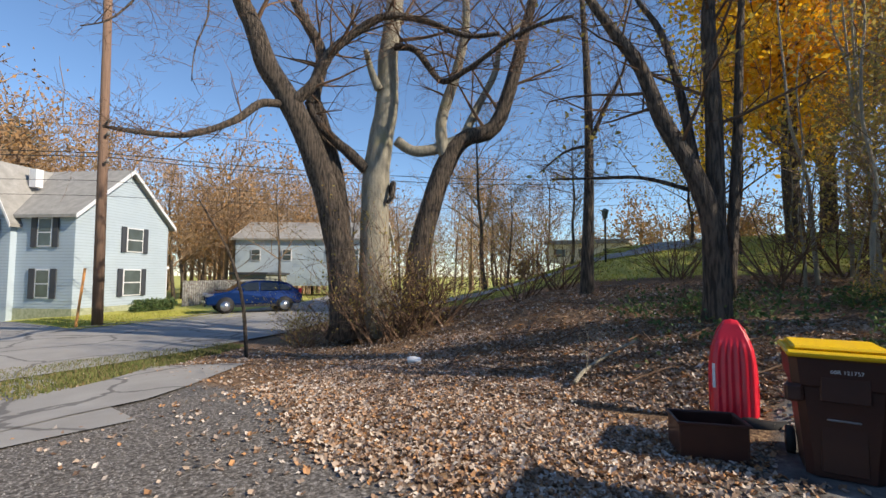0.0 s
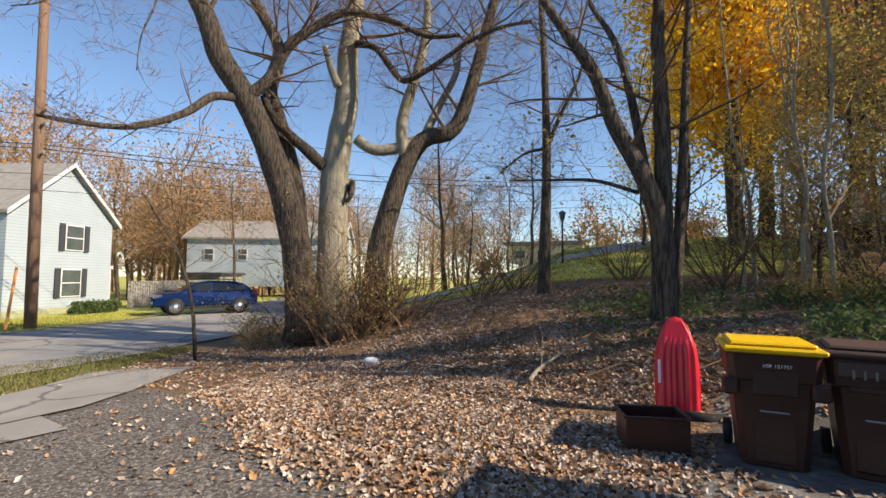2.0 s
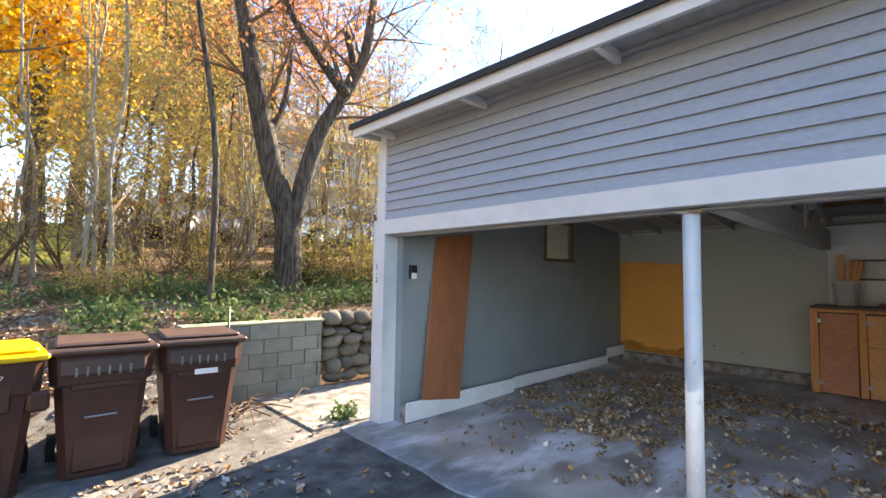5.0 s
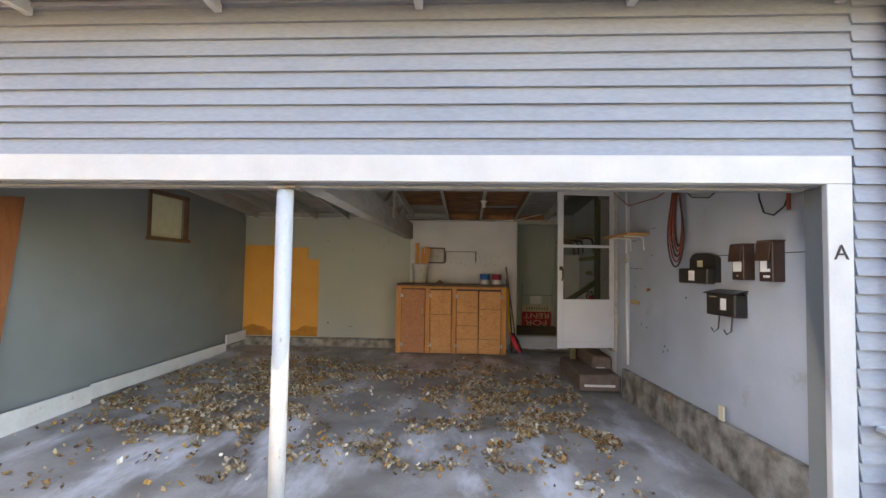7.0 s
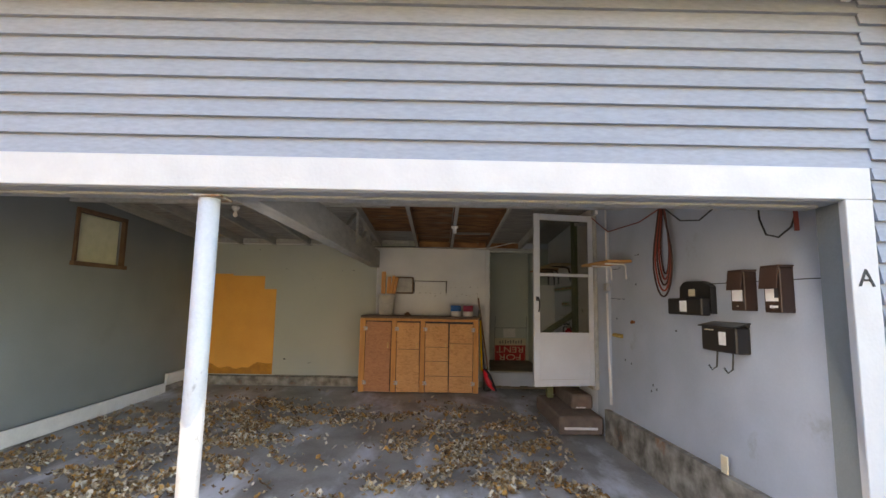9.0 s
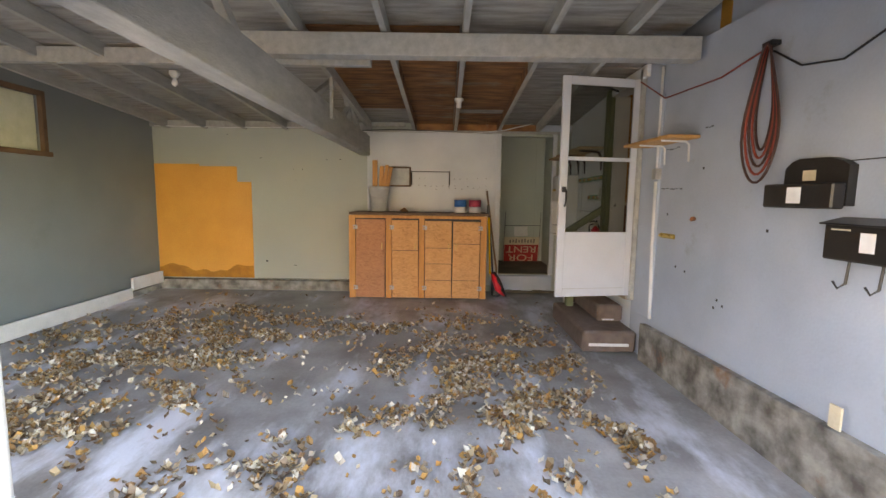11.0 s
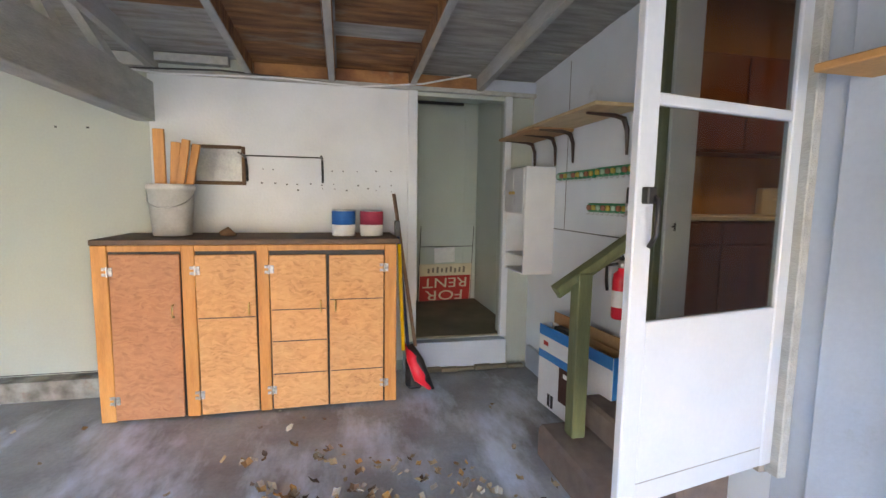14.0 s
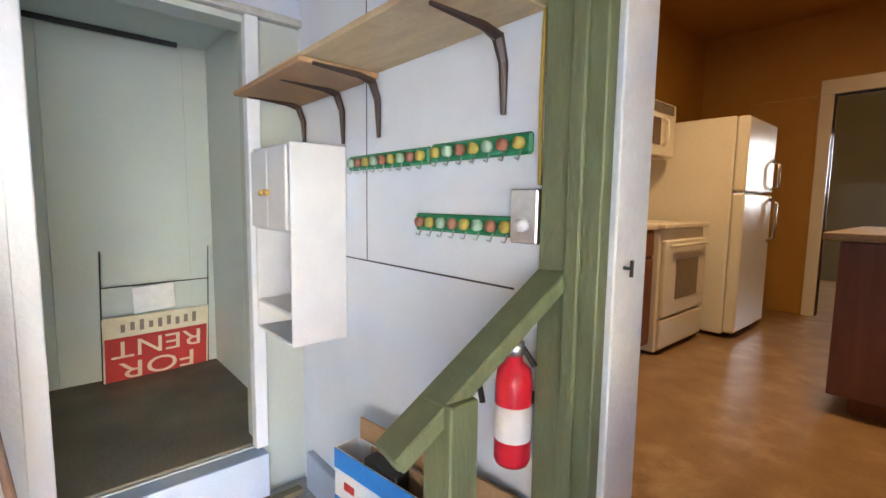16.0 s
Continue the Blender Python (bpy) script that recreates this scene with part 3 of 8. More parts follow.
slab()
S = dict(kind="structure")
wall_w = box("wall_west", 4.0, 4.15, -1.90, 4.98, 2.0, 3.35, SIDING, bevel=0, label="blue-grey clapboard wall above the garage opening", **S)
wall_s = box("wall_west_house", 4.0, 4.15, -9.0, -1.66, 0.05, 3.35, SIDING, bevel=0, label="blue-grey clapboard house wall", **S)
box("wall_foundation", 3.99, 4.2, -9.0, -1.72, -0.3, 0.06, MOSSY, label="mossy concrete footing", **S)


def wall_with_hole(name, axis, at, thick, a0, a1, z0, z1, holes, material, label):
    """A wall along x (axis 'x', at a given y) or y, with rectangular holes (a, b, c, d)."""
    bm = bmesh.new()
    cuts_a = sorted({a0, a1, *[h[0] for h in holes], *[h[1] for h in holes]})
    cuts_z = sorted({z0, z1, *[h[2] for h in holes], *[h[3] for h in holes]})
    for p, q in zip(cuts_a, cuts_a[1:]):
        for r, s in zip(cuts_z, cuts_z[1:]):
            ca, cz = (p + q) / 2, (r + s) / 2
            if any(h[0] < ca < h[1] and h[2] < cz < h[3] for h in holes):
                continue
            if axis == "x":
                cube(bm, p, q, at, at + thick, r, s)
            else:
                cube(bm, at, at + thick, p, q, r, s)
    bmesh.ops.remove_doubles(bm, verts=bm.verts, dist=1e-5)
    dup = {}
    for f in bm.faces:
        dup.setdefault(tuple(round(v, 4) for v in f.calc_center_median()), []).append(f)
    bmesh.ops.delete(bm, geom=[f for fs in dup.values() if len(fs) > 1 for f in fs], context="FACES_ONLY")
    return part(name, bm, material, label=label, kind="structure")


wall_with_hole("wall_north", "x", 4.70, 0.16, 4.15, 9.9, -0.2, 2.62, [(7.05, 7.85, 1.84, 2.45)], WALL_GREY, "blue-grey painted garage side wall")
wall_with_hole("wall_east", "y", 9.7, 0.14, -1.5, 4.7, -0.1, 2.62, [(-1.25, -0.42, 0.27, 2.33)], WALL_GREEN, "grey-green painted garage back wall")
wall_with_hole("wall_south", "x", -1.62, 0.12, 4.03, 7.26, -0.1, 2.62, [], WALL_BLUE, "patchy pale blue painted wall inside the opening")
wall_with_hole("wall_south", "x", -1.62, 0.12, 7.26, 9.7, -0.1, 2.62, [(7.26, 8.0, 0.48, 2.53)], WALL_NOOK, "pale blue-white painted wall beside the kitchen door")
plywood = tagged(box("wall_panel", 9.676, 9.697, -0.42, 1.51, 0.1, 2.37, WALL_WHITE, bevel=0.002), "off-white painted plywood with nail holes", kind="structure")
box("wall_closet_north", 9.84, 11.3, -0.42, -0.30, 0, 2.6, WALL_PALE, label="pale green closet side wall", **S)
box("wall_closet_south", 9.84, 11.3, -1.56, -1.44, 0, 2.6, WALL_PALE, label="pale green closet side wall", **S)
box("wall_closet_east", 11.18, 11.3, -1.44, -0.42, 0, 2.6, WALL_PALE, label="pale green closet back wall", **S)
box("ceiling_closet", 9.84, 11.3, -1.56, -0.3, 2.6, 2.66, WALL_PALE, label="closet ceiling", **S)
box("floor_closet", 9.72, 11.2, -1.44, -0.42, 0.0, 0.28, CLOSET_FLOOR, label="dirty brown closet floor", **S)
box("step_threshold", 9.60, 9.72, -1.27, -0.36, 0.02, 0.262, WALL_BLUE, label="painted closet step", **S)
box("trim", 9.66, 9.72, -0.47, -0.39, 0.1, 2.40, WALL_WHITE, label="off-white door trim", **S)
box("trim", 9.66, 9.72, -1.29, -1.23, 0.27, 2.36, WALL_WHITE, label="off-white door trim", **S)
box("trim", 9.65, 9.72, -1.5, 1.51, 2.36, 2.395, BEAM, label="rough painted top plate", **S)
box("trim", 9.64, 9.72, 1.51, 4.70, 2.40, 2.49, BEAM, label="rough painted top plate", **S)
box("trim", 9.62, 9.72, 0.95, 1.55, 2.44, 2.50, BEAM, label="rough painted plate end", **S)
box("curb", 9.56, 9.70, 1.6, 4.62, -0.02, 0.145, CURB, label="crumbling painted concrete curb", **S)
box("curb", 4.15, 9.6, 4.60, 4.70, -0.2, 0.075, CURB, label="crumbling concrete curb", **S)
box("baseboard", 4.15, 6.1, 4.575, 4.60, -0.10, 0.115, WHITE_WORN, label="white painted baseboard", **S)
box("baseboard", 6.1, 8.9, 4.572, 4.60, -0.03, 0.135, WHITE_WORN, label="scuffed white baseboard", **S)
box("baseboard", 8.9, 9.56, 4.56, 4.60, 0.10, 0.27, WHITE_WORN, label="raised white baseboard", **S)
box("curb", 4.03, 6.95, -1.50, -1.44, -0.2, 0.29, CURB, label="stained rough concrete curb with peeling paint", **S)
box("curb", 8.26, 9.6, -1.5, -1.46, 0.0, 0.2, WALL_BLUE, label="painted ledge under the wall", **S)
box("seam_strip", 4.162, 4.172, -1.715, -1.705, 0.29, 2.3, BLACK, label="dark joint in the wall", **S)
bm = bmesh.new()
for x0, x1, z in ((8.26, 9.3, 1.265), (4.2, 5.2, 1.62)):
    cube(bm, x0, x1, -1.5035, -1.4985, z, z + 0.006)
cube(bm, 9.05, 9.055, -1.5035, -1.4985, 1.27, 2.5)
part("wall_joint", bm, BLACK, label="thin dark panel joints", kind="structure")

# opening frame
box("beam", 3.955, 4.17, -1.772, 4.81, 2.005, 2.17, WHITE, label="white painted beam over the opening", **S)
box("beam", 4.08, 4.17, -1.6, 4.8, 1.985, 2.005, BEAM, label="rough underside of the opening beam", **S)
box("jamb", 3.958, 4.15, 4.812, 4.955, 2.17, 3.16, WHITE, label="white painted corner board", **S)
box("jamb", 3.955, 4.15, 4.80, 5.01, -0.14, 2.169, WHITE, label="white painted corner post", **S)
box("jamb", 3.955, 4.0, -1.772, -1.63, -0.12, 2.004, WHITE, label="white painted door post", **S)
box("jamb", 4.15, 9.9, 4.86, 4.98, -0.3, 2.62, SIDING, bevel=0, label="outer side wall", **S)
# The darker wall grey paints in the shade on this reveal.
box("reveal", 4.0, 4.16, -1.72, -1.645, -0.12, 2.0, WALL_GREY, label="reveal board of the opening, shade put into its grey colour", **S)
box("trim", 3.985, 4.0, -1.80, -1.773, 0.03, 2.19, SIDING, label="narrow corner strip", **S)
tagged(text("house_letter", "A", 0.125, basis((3.953, -1.702, 1.605), (0, -1, 0), (0, 0, 1), (-1, 0, 0)), PRINT, None), "dark brown letter on the white post", "house letter")
for k, (z, s) in enumerate(((1.63, "1"), (1.56, "-"), (1.48, "2"))):
    tagged(text("house_number", s, 0.09, basis((3.953, 4.93, z), (0, -1, 0), (0, 0, 1), (-1, 0, 0)), PRINT, None), "small dark number plate on the white corner post", "house number")


def clapboards(parent, y0, y1, z0, z1, skip=None):
    z, k = z0, 0
    while z < z1 - 0.02:
        top = min(z + 0.106, z1)
        bm = bmesh.new()
        p = [(3.966, z), (3.991, top), (4.0, top), (4.0, z)]
        vs = [bm.verts.new((a, y, b)) for y in (y0, y1) for a, b in p]
        for q in ((0, 1, 5, 4), (1, 2, 6, 5), (2, 3, 7, 6), (3, 0, 4, 7), (3, 2, 1, 0), (4, 5, 6, 7)):
            bm.faces.new([vs[i] for i in q])
        bmesh.ops.recalc_face_normals(bm, faces=bm.faces)
        part("clapboard", bm, SIDING, parent)
        z += 0.106


clapboards(wall_w, -1.80, 4.812, 2.172, 3.15)
clapboards(wall_s, -9.0, -1.801, 0.10, 3.30)
box("baseboard", 3.97, 4.0, -9.0, -1.801, 0.03, 0.10, WHITE, label="white water table board", **S)

# roof
bm = bmesh.new()
prof = [(3.56, 3.165), (3.56, 3.225), (6.3, 4.05), (10.2, 2.66), (10.2, 2.60), (6.3, 3.97)]
vs = [bm.verts.new((a, y, b)) for y in (-1.62, 4.99) for a, b in prof]
for i in range(6):
    bm.faces.new([vs[i], vs[(i + 1) % 6], vs[6 + (i + 1) % 6], vs[6 + i]])
bm.faces.new(vs[:6][::-1])
bm.faces.new(vs[6:])
bmesh.ops.recalc_face_normals(bm, faces=bm.faces)
part("roof", bm, TRIM_SHADE, label="dark shingle roof edge", kind="structure")
for y0, y1, mt in ((4.70, 4.98, WALL_GREY), (-1.62, -1.50, WALL_BLUE)):
    bm = bmesh.new()
    vs = [bm.verts.new((a, y, b)) for y in (y0, y1) for a, b in ((4.15, 2.62), (10.1, 2.62), (10.1, 2.66), (6.3, 4.0), (4.15, 3.37))]
    bm.faces.new(vs[:5][::-1])
    bm.faces.new(vs[5:])
    for i in range(5):
        bm.faces.new([vs[i], vs[(i + 1) % 5], vs[5 + (i + 1) % 5], vs[5 + i]])
    bmesh.ops.recalc_face_normals(bm, faces=bm.faces)
    part("wall_gable", bm, mt, label="painted gable wall under the roof", kind="structure")
box("wall_east_upper", 9.7, 9.84, -1.5, 4.7, 2.62, 2.80, WALL_GREEN, label="top of the back wall", kind="structure")
box("fascia", 3.60, 3.64, -1.75, 4.96, 3.08, 3.20, WHITE, label="white painted eave board", **S)
box("fascia", 3.605, 3.64, -9.0, -1.75, 3.08, 3.20, WHITE, label="white painted eave board", **S)
box("fascia", 3.64, 4.1, 4.925, 4.958, 3.10, 3.23, WHITE_WORN, label="white painted rake board", **S)
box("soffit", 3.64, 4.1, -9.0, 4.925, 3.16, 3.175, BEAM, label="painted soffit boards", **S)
box("frieze_moulding", 3.94, 3.966, -1.8, 4.81, 3.125, 3.158, SIDING, label="thin moulding under the soffit", **S)
for y in (4.66, 3.30, 2.04, 0.76, -0.52, -1.72):
    box("rafter_tail", 3.64, 3.96, y - 0.025, y + 0.025, 3.075, 3.159, WHITE_WORN, label="white painted rafter tail", **S)
# Upper house is out of view; added to close the building and cast shade.
box("roof_house", 3.3, 16, -9.2, -1.62, 5.9, 6.1, ROOF, label="assumed grey roof of the main house, out of view", **S)
box("wall_house_upper", 4.0, 16, -9.0, -1.62, 3.36, 5.9, SIDING, bevel=0, label="assumed upper storey of the main house, out of view", **S)

# ceiling boards and rafters
SL = 0.07


def ceil_z(x):
    return 2.50 + SL * (9.7 - x)


ceiling_bm = bmesh.new()
for i in range(26):
    x1 = 9.72 - i * 0.215
    x0 = x1 - 0.209
    if x0 < 4.16:
        break
    for y0, y1 in ((-1.5, 1.0), (1.0, 4.7)):
        dz = random.uniform(-0.004, 0.004)
        vs = [(x, y, ceil_z(x) + h + dz) for h in (0, 0.02) for x, y in ((x0, y0), (x1, y0), (x1, y1), (x0, y1))]
        v = [ceiling_bm.verts.new(p) for p in vs]
        for q in ((3, 2, 1, 0), (4, 5, 6, 7), (0, 1, 5, 4), (1, 2, 6, 5), (2, 3, 7, 6), (3, 0, 4, 7)):
            f = ceiling_bm.faces.new([v[k] for k in q])
            f.material_index = 0
part("ceiling", ceiling_bm, CEIL, label="whitewashed roof boards", kind="structure")
bay = bmesh.new()
for y0, y1, i0, i1 in ((0.25, 0.79, 0, 15), (-0.40, 0.17, 0, 3), (-0.40, 0.17, 4, 14), (0.84, 1.44, 4, 15)):
    for i in range(i0, i1):
        x1 = 9.72 - i * 0.215
        v = [(x, y, ceil_z(x) - 0.012 + h) for h in (0, 0.010) for x, y in ((x1 - 0.205, y0), (x1, y0), (x1, y1), (x1 - 0.205, y1))]
        v = [bay.verts.new(p) for p in v]
        for q in ((3, 2, 1, 0), (4, 5, 6, 7), (0, 1, 5, 4), (1, 2, 6, 5), (2, 3, 7, 6), (3, 0, 4, 7)):
            bay.faces.new([v[k] for k in q])
part("ceiling_bare_boards", bay, PINE_DARK, label="unpainted brown roof boards between rafters", kind="structure")


def slanted(name, y, half, x0, x1, drop, material, label):
    bm = bmesh.new()
    v = [bm.verts.new((x, yy, z)) for yy in (y - half, y + half) for x, z in ((x0, ceil_z(x0) - drop), (x1, ceil_z(x1) - drop), (x1, ceil_z(x1) - 0.002), (x0, ceil_z(x0) - 0.002))]
    for q in ((0, 1, 2, 3), (7, 6, 5, 4), (0, 4, 5, 1), (1, 5, 6, 2), (2, 6, 7, 3), (3, 7, 4, 0)):
        bm.faces.new([v[i] for i in q])
    bmesh.ops.recalc_face_normals(bm, faces=bm.faces)
    return part(name, bm, material, label=label, kind="structure")


for y in (-0.99, -0.42, 0.21, 0.81, 1.46, 2.1, 2.7, 3.31, 3.89, 4.45):
    brown = y in (-0.42, 0.21, 0.81)
    slanted("rafter", y, 0.022, 4.2, 9.7, 0.12, BEAM, "white painted roof rafter")
    if brown:
        slanted("rafter_face", y + 0.0245, 0.002, 7.2, 9.65, 0.11, PINE_DARK, "bare brown side of the rafter")
        slanted("rafter_face", y - 0.0245, 0.002, 7.2, 9.65, 0.11, PINE_DARK, "bare brown side of the rafter")
box("blocking", 9.655, 9.71, -0.965, -0.447, 2.397, 2.489, PINE_DARK, label="dark unpainted blocking", **S)
box("blocking", 9.655, 9.71, -0.393, 0.182, 2.397, 2.489, PINE_DARK, label="dark unpainted blocking", **S)
box("blocking", 9.655, 9.71, 0.238, 0.782, 2.397, 2.489, PINE_DARK, label="dark unpainted blocking", **S)
box("blocking", 9.66, 9.72, -1.5, -1.015, 2.397, 2.489, WALL_BLUE, label="painted blocking", **S)
box("beam_main", 4.15, 9.70, 1.47, 1.61, 2.02, 2.30, BEAM, label="heavy white painted main beam", **S)
box("beam_cross", 6.3, 6.43, -1.5, 1.9, 2.44, 2.60, BEAM, label="white painted cross beam", **S)
for x, dx, z1 in ((7.0, 0.75, 0.5), (8.1, 0.5, 0.42), (8.6, -0.3, 0.38)):
    tube("brace", [(x, 1.52, 2.30), (x + dx, 1.52, ceil_z(x + dx) - 0.02)], 0.035, BEAM, n=4, label="white painted diagonal roof brace", **S)
for x, dx in ((5.6, -0.7), (5.0, 0.6), (9.3, -0.5)):
    tube("brace", [(x, 1.56, 2.30), (x + dx, 1.56, ceil_z(x + dx) - 0.02)], 0.04, BEAM, n=4, label="white painted diagonal roof brace", **S)
box("purlin", 6.9, 6.97, 1.0, 4.7, 2.53, 2.66, BEAM, label="white painted cross timber", **S)
box("brace", 7.35, 7.42, 1.44, 1.47, 2.16, 2.64, BEAM, label="white painted roof strut", **S)

# ---- centre post ----
post = thing("steel_post", (4.06, 1.60, floor_z(4.06)), "white steel column with chipped paint under the beam", "post")
lathe("column", 4.035, 1.60, [(0.052, floor_z(4.06)), (0.052, 1.965)], CHIPPED, post, n=32)
box("cap_plate", 3.97, 4.12, 1.52, 1.68, 1.962, 1.974, RUSTY, post, "rusty painted cap plate")
box("base_plate", 3.98, 4.14, 1.52, 1.68, floor_z(4) + 0.002, floor_z(4) + 0.014, WHITE_WORN, post)

# ---- downspout ----
ds = thing("downspout", (3.93, -2.0, 0.3), "pale grey metal downspout on the siding", "downspout")
box("pipe", 3.885, 3.965, -2.085, -1.985, 0.36, 3.1, mat("pale_grey_coated_metal", (0.50, 0.53, 0.56), (0.44, 0.47, 0.50), 3, 0.45, 0.05), ds, bevel=0.012)
box("strap", 3.878, 3.974, -2.095, -1.88, 0.60, 0.63, WHITE_WORN, ds, "white metal strap")
box("elbow", 3.86, 3.975, -2.10, -1.95, 0.26, 0.38, WHITE_WORN, ds, bevel=0.02)
tube("flexible_hose", [(3.9 - 0.016 * i, -2.03 - 0.012 * i, 0.27 - 0.022 * i) for i in range(18)], 0, WHITE_WORN, ds, "ribbed white drain hose", 14, [0.058 if i % 2 else 0.07 for i in range(18)])

# ---- window in the side wall ----
win = thing("window_side", (7.45, 4.7, 1.84), "small wooden window covered from outside", "window", kind="structure")
for a in ((7.02, 7.07, 1.80, 2.49), (7.83, 7.88, 1.80, 2.49)):
    box("frame_post", a[0], a[1], 4.675, 4.73, a[2], a[3], BARK_BROWN, win)
box("frame_rail", 7.07, 7.83, 4.675, 4.73, 2.44, 2.49, BARK_BROWN, win)
box("sill", 7.0, 7.9, 4.65, 4.73, 1.80, 1.85, BARK_BROWN, win)
# Pale pane colour stands in for daylight coming through the glass.
box("pane", 7.07, 7.83, 4.755, 4.762, 1.85, 2.44, mat("painted_daylight_pane", (0.82, 0.84, 0.66), (0.66, 0.70, 0.52), 8, 0.35), win, "yellowish pane with daylight painted into its colour")
box("window_backing", 7.0, 7.9, 4.864, 4.872, 1.8, 2.5, BLOCK, win)

# ---- orange panel ----
pan = thing("painted_patch", (9.69, 3.9, 0.15), "stepped orange painted panel with a water stain at its base", "wall panel")
for y0, y1, z1 in ((4.02, 4.69, 1.865), (3.46, 4.02, 1.835), (3.25, 3.46, 1.61)):
    box("panel", 9.688, 9.699, y0, y1, 0.30, z1, ORANGE, pan, bevel=0)
bm = bmesh.new()
n_f = 28
low = [bm.verts.new((9.6865, 3.25 + 1.44 * i / n_f, 0.16)) for i in range(n_f + 1)]
high = [bm.verts.new((9.6865, 3.25 + 1.44 * i / n_f, 0.30 + 0.07 * noise.noise(Vector((i * 0.31, 2, 0))) + 0.05 * math.sin(i * 0.28 + 1))) for i in range(n_f + 1)]
rear = [bm.verts.new((9.6995, v.co.y, v.co.z)) for v in high]
for i in range(n_f):
    bm.faces.new((low[i], high[i], high[i + 1], low[i + 1]))
    bm.faces.new((high[i], rear[i], rear[i + 1], high[i + 1]))
part("stained_foot", bm, ORANGE_DIRT, pan, "water-stained lower edge")
box("panel_foot", 9.688, 9.699, 3.25, 4.69, 0.16, 0.30, ORANGE, pan, bevel=0)

# ---- loose plywood board ----
bd = thing("plywood_board", (4.75, 4.6, -0.1), "warped brown plywood board leaning on the side wall", "board")
bm = bmesh.new()
vs = [bm.verts.new(p) for p in ((4.37, 4.56, 0.12), (4.98, 4.56, 0.03), (5.33, 4.68, 2.10), (4.66, 4.68, 2.02), (4.37, 4.575, 0.12), (4.98, 4.575, 0.03), (5.33, 4.695, 2.10), (4.66, 4.695, 2.02))]
for q in ((0, 1, 2, 3), (7, 6, 5, 4), (0, 4, 5, 1), (1, 5, 6, 2), (2, 6, 7, 3), (3, 7, 4, 0)):
    bm.faces.new([vs[i] for i in q])
bmesh.ops.recalc_face_normals(bm, faces=bm.faces)
part("sheet", bm, PLY, bd)
th = thing("wall_thermostat", (4.28, 4.69, 1.5), "small black-and-white wall box by the corner post", "wall box")
box("case", 4.24, 4.34, 4.66, 4.70, 1.50, 1.66, BLACK, th)
box("face", 4.25, 4.33, 4.652, 4.66, 1.50, 1.57, WHITE, th, "white lower panel")

# ---- cabinet ----
cab = thing("cabinet", (9.35, 0.7, 0), "orange-brown strand board cabinet with four doors, slightly out of square", "cabinet")


box("carcass", 9.125, 9.64, -0.20, 1.62, 0.01, 1.165, OSB, cab)
box("top", 9.06, 9.67, -0.25, 1.66, 1.17, 1.205, mat("dirty_brown_worktop", (0.16, 0.10, 0.07), (0.09, 0.06, 0.045), 7, 0.7), cab, "dirty brown top board")
for y0, y1 in ((1.58, 1.67), (1.08, 1.16), (0.625, 0.70), (-0.235, -0.15)):
    box("stile", 9.095, 9.125, y0, y1, 0.01, 1.165, PINE, cab, "varnished pine face frame")
box("rail", 9.098, 9.125, -0.15, 1.58, 1.125, 1.165, PINE, cab, "varnished pine face frame")
# Near-black sheets behind the doors paint in the shade of their gaps.
for y0, y1 in ((1.16, 1.58), (0.70, 1.08), (-0.15, 0.625)):
    box("door_gap", 9.117, 9.1245, y0, y1, 0.012, 1.124, PRINT, cab, "dark sheet painting in the shade of the door gaps", bevel=0)
doors = ((1.165, 1.575, "l"), (0.705, 1.075, "l"), (0.245, 0.62, "l"), (-0.145, 0.237, "r"))
for k, (y0, y1, side) in enumerate(doors):
    tilt = (0.010, -0.008, -0.006, 0.004)[k]
    yc = (y0 + y1) / 2
    hang = Matrix.Translation((0, yc, 0.56)) @ Matrix.Rotation(tilt, 4, "X") @ Matrix.Translation((0, -yc, -0.56))
    d = box("door", 9.080, 9.097, y0 + 0.004, y1 - 0.004, 0.022, 1.110 - 0.006 * k, OSB_DULL if k == 0 else OSB, cab, "reddish-brown strand board door" if k == 0 else "mottled strand board door", m=hang)
    if k:
        for z in ((0.68,) if k == 1 else (0.27, 0.50, 0.72)) if k < 3 else (0.27, 0.78):
            box("groove", 9.0775, 9.081, y0 + 0.01, y1 - 0.01, z, z + 0.006, PRINT, d, "dark board joint", bevel=0)
    yh = y1 if side == "l" else y0
    for z in (0.13, 0.97):
        for sy in (-1, 1):
            for zz in (z + 0.004, z + 0.040):
                box("hinge", 9.0745, 9.0795, yh + sy * 0.006, yh + sy * 0.030, zz, zz + 0.020, HINGE, d, "shiny steel hinge", bevel=0.002)
        box("hinge", 9.0735, 9.0795, yh - 0.030, yh - 0.004, z + 0.018, z + 0.046, HINGE, d, "shiny steel hinge", bevel=0.002)
        tube("hinge_pin", [(9.072, yh, z), (9.072, yh, z + 0.064)], 0.0045, METAL, d, "steel hinge pin", 6)
    yk = y0 + 0.045 if side == "l" else y1 - 0.045
    tube("pull", [(9.08, yk, 0.70), (9.055, yk, 0.705), (9.052, yk, 0.74), (9.055, yk, 0.775), (9.08, yk, 0.78)], 0.006, BRASS, d, "small brass pull", 6)

bk = thing("bucket", (9.38, 1.29, 1.205), "white plastic paint bucket, dirty, on the cabinet", "bucket")
lathe("pail", 9.38, 1.29, [(0.0, 1.21), (0.118, 1.21), (0.142, 1.52), (0.15, 1.52), (0.15, 1.54), (0.146, 1.56), (0.138, 1.56), (0.115, 1.24), (0, 1.235)], mat("dirty_white_plastic", (0.66, 0.66, 0.63), (0.5, 0.5, 0.48), 9, 0.5), bk)
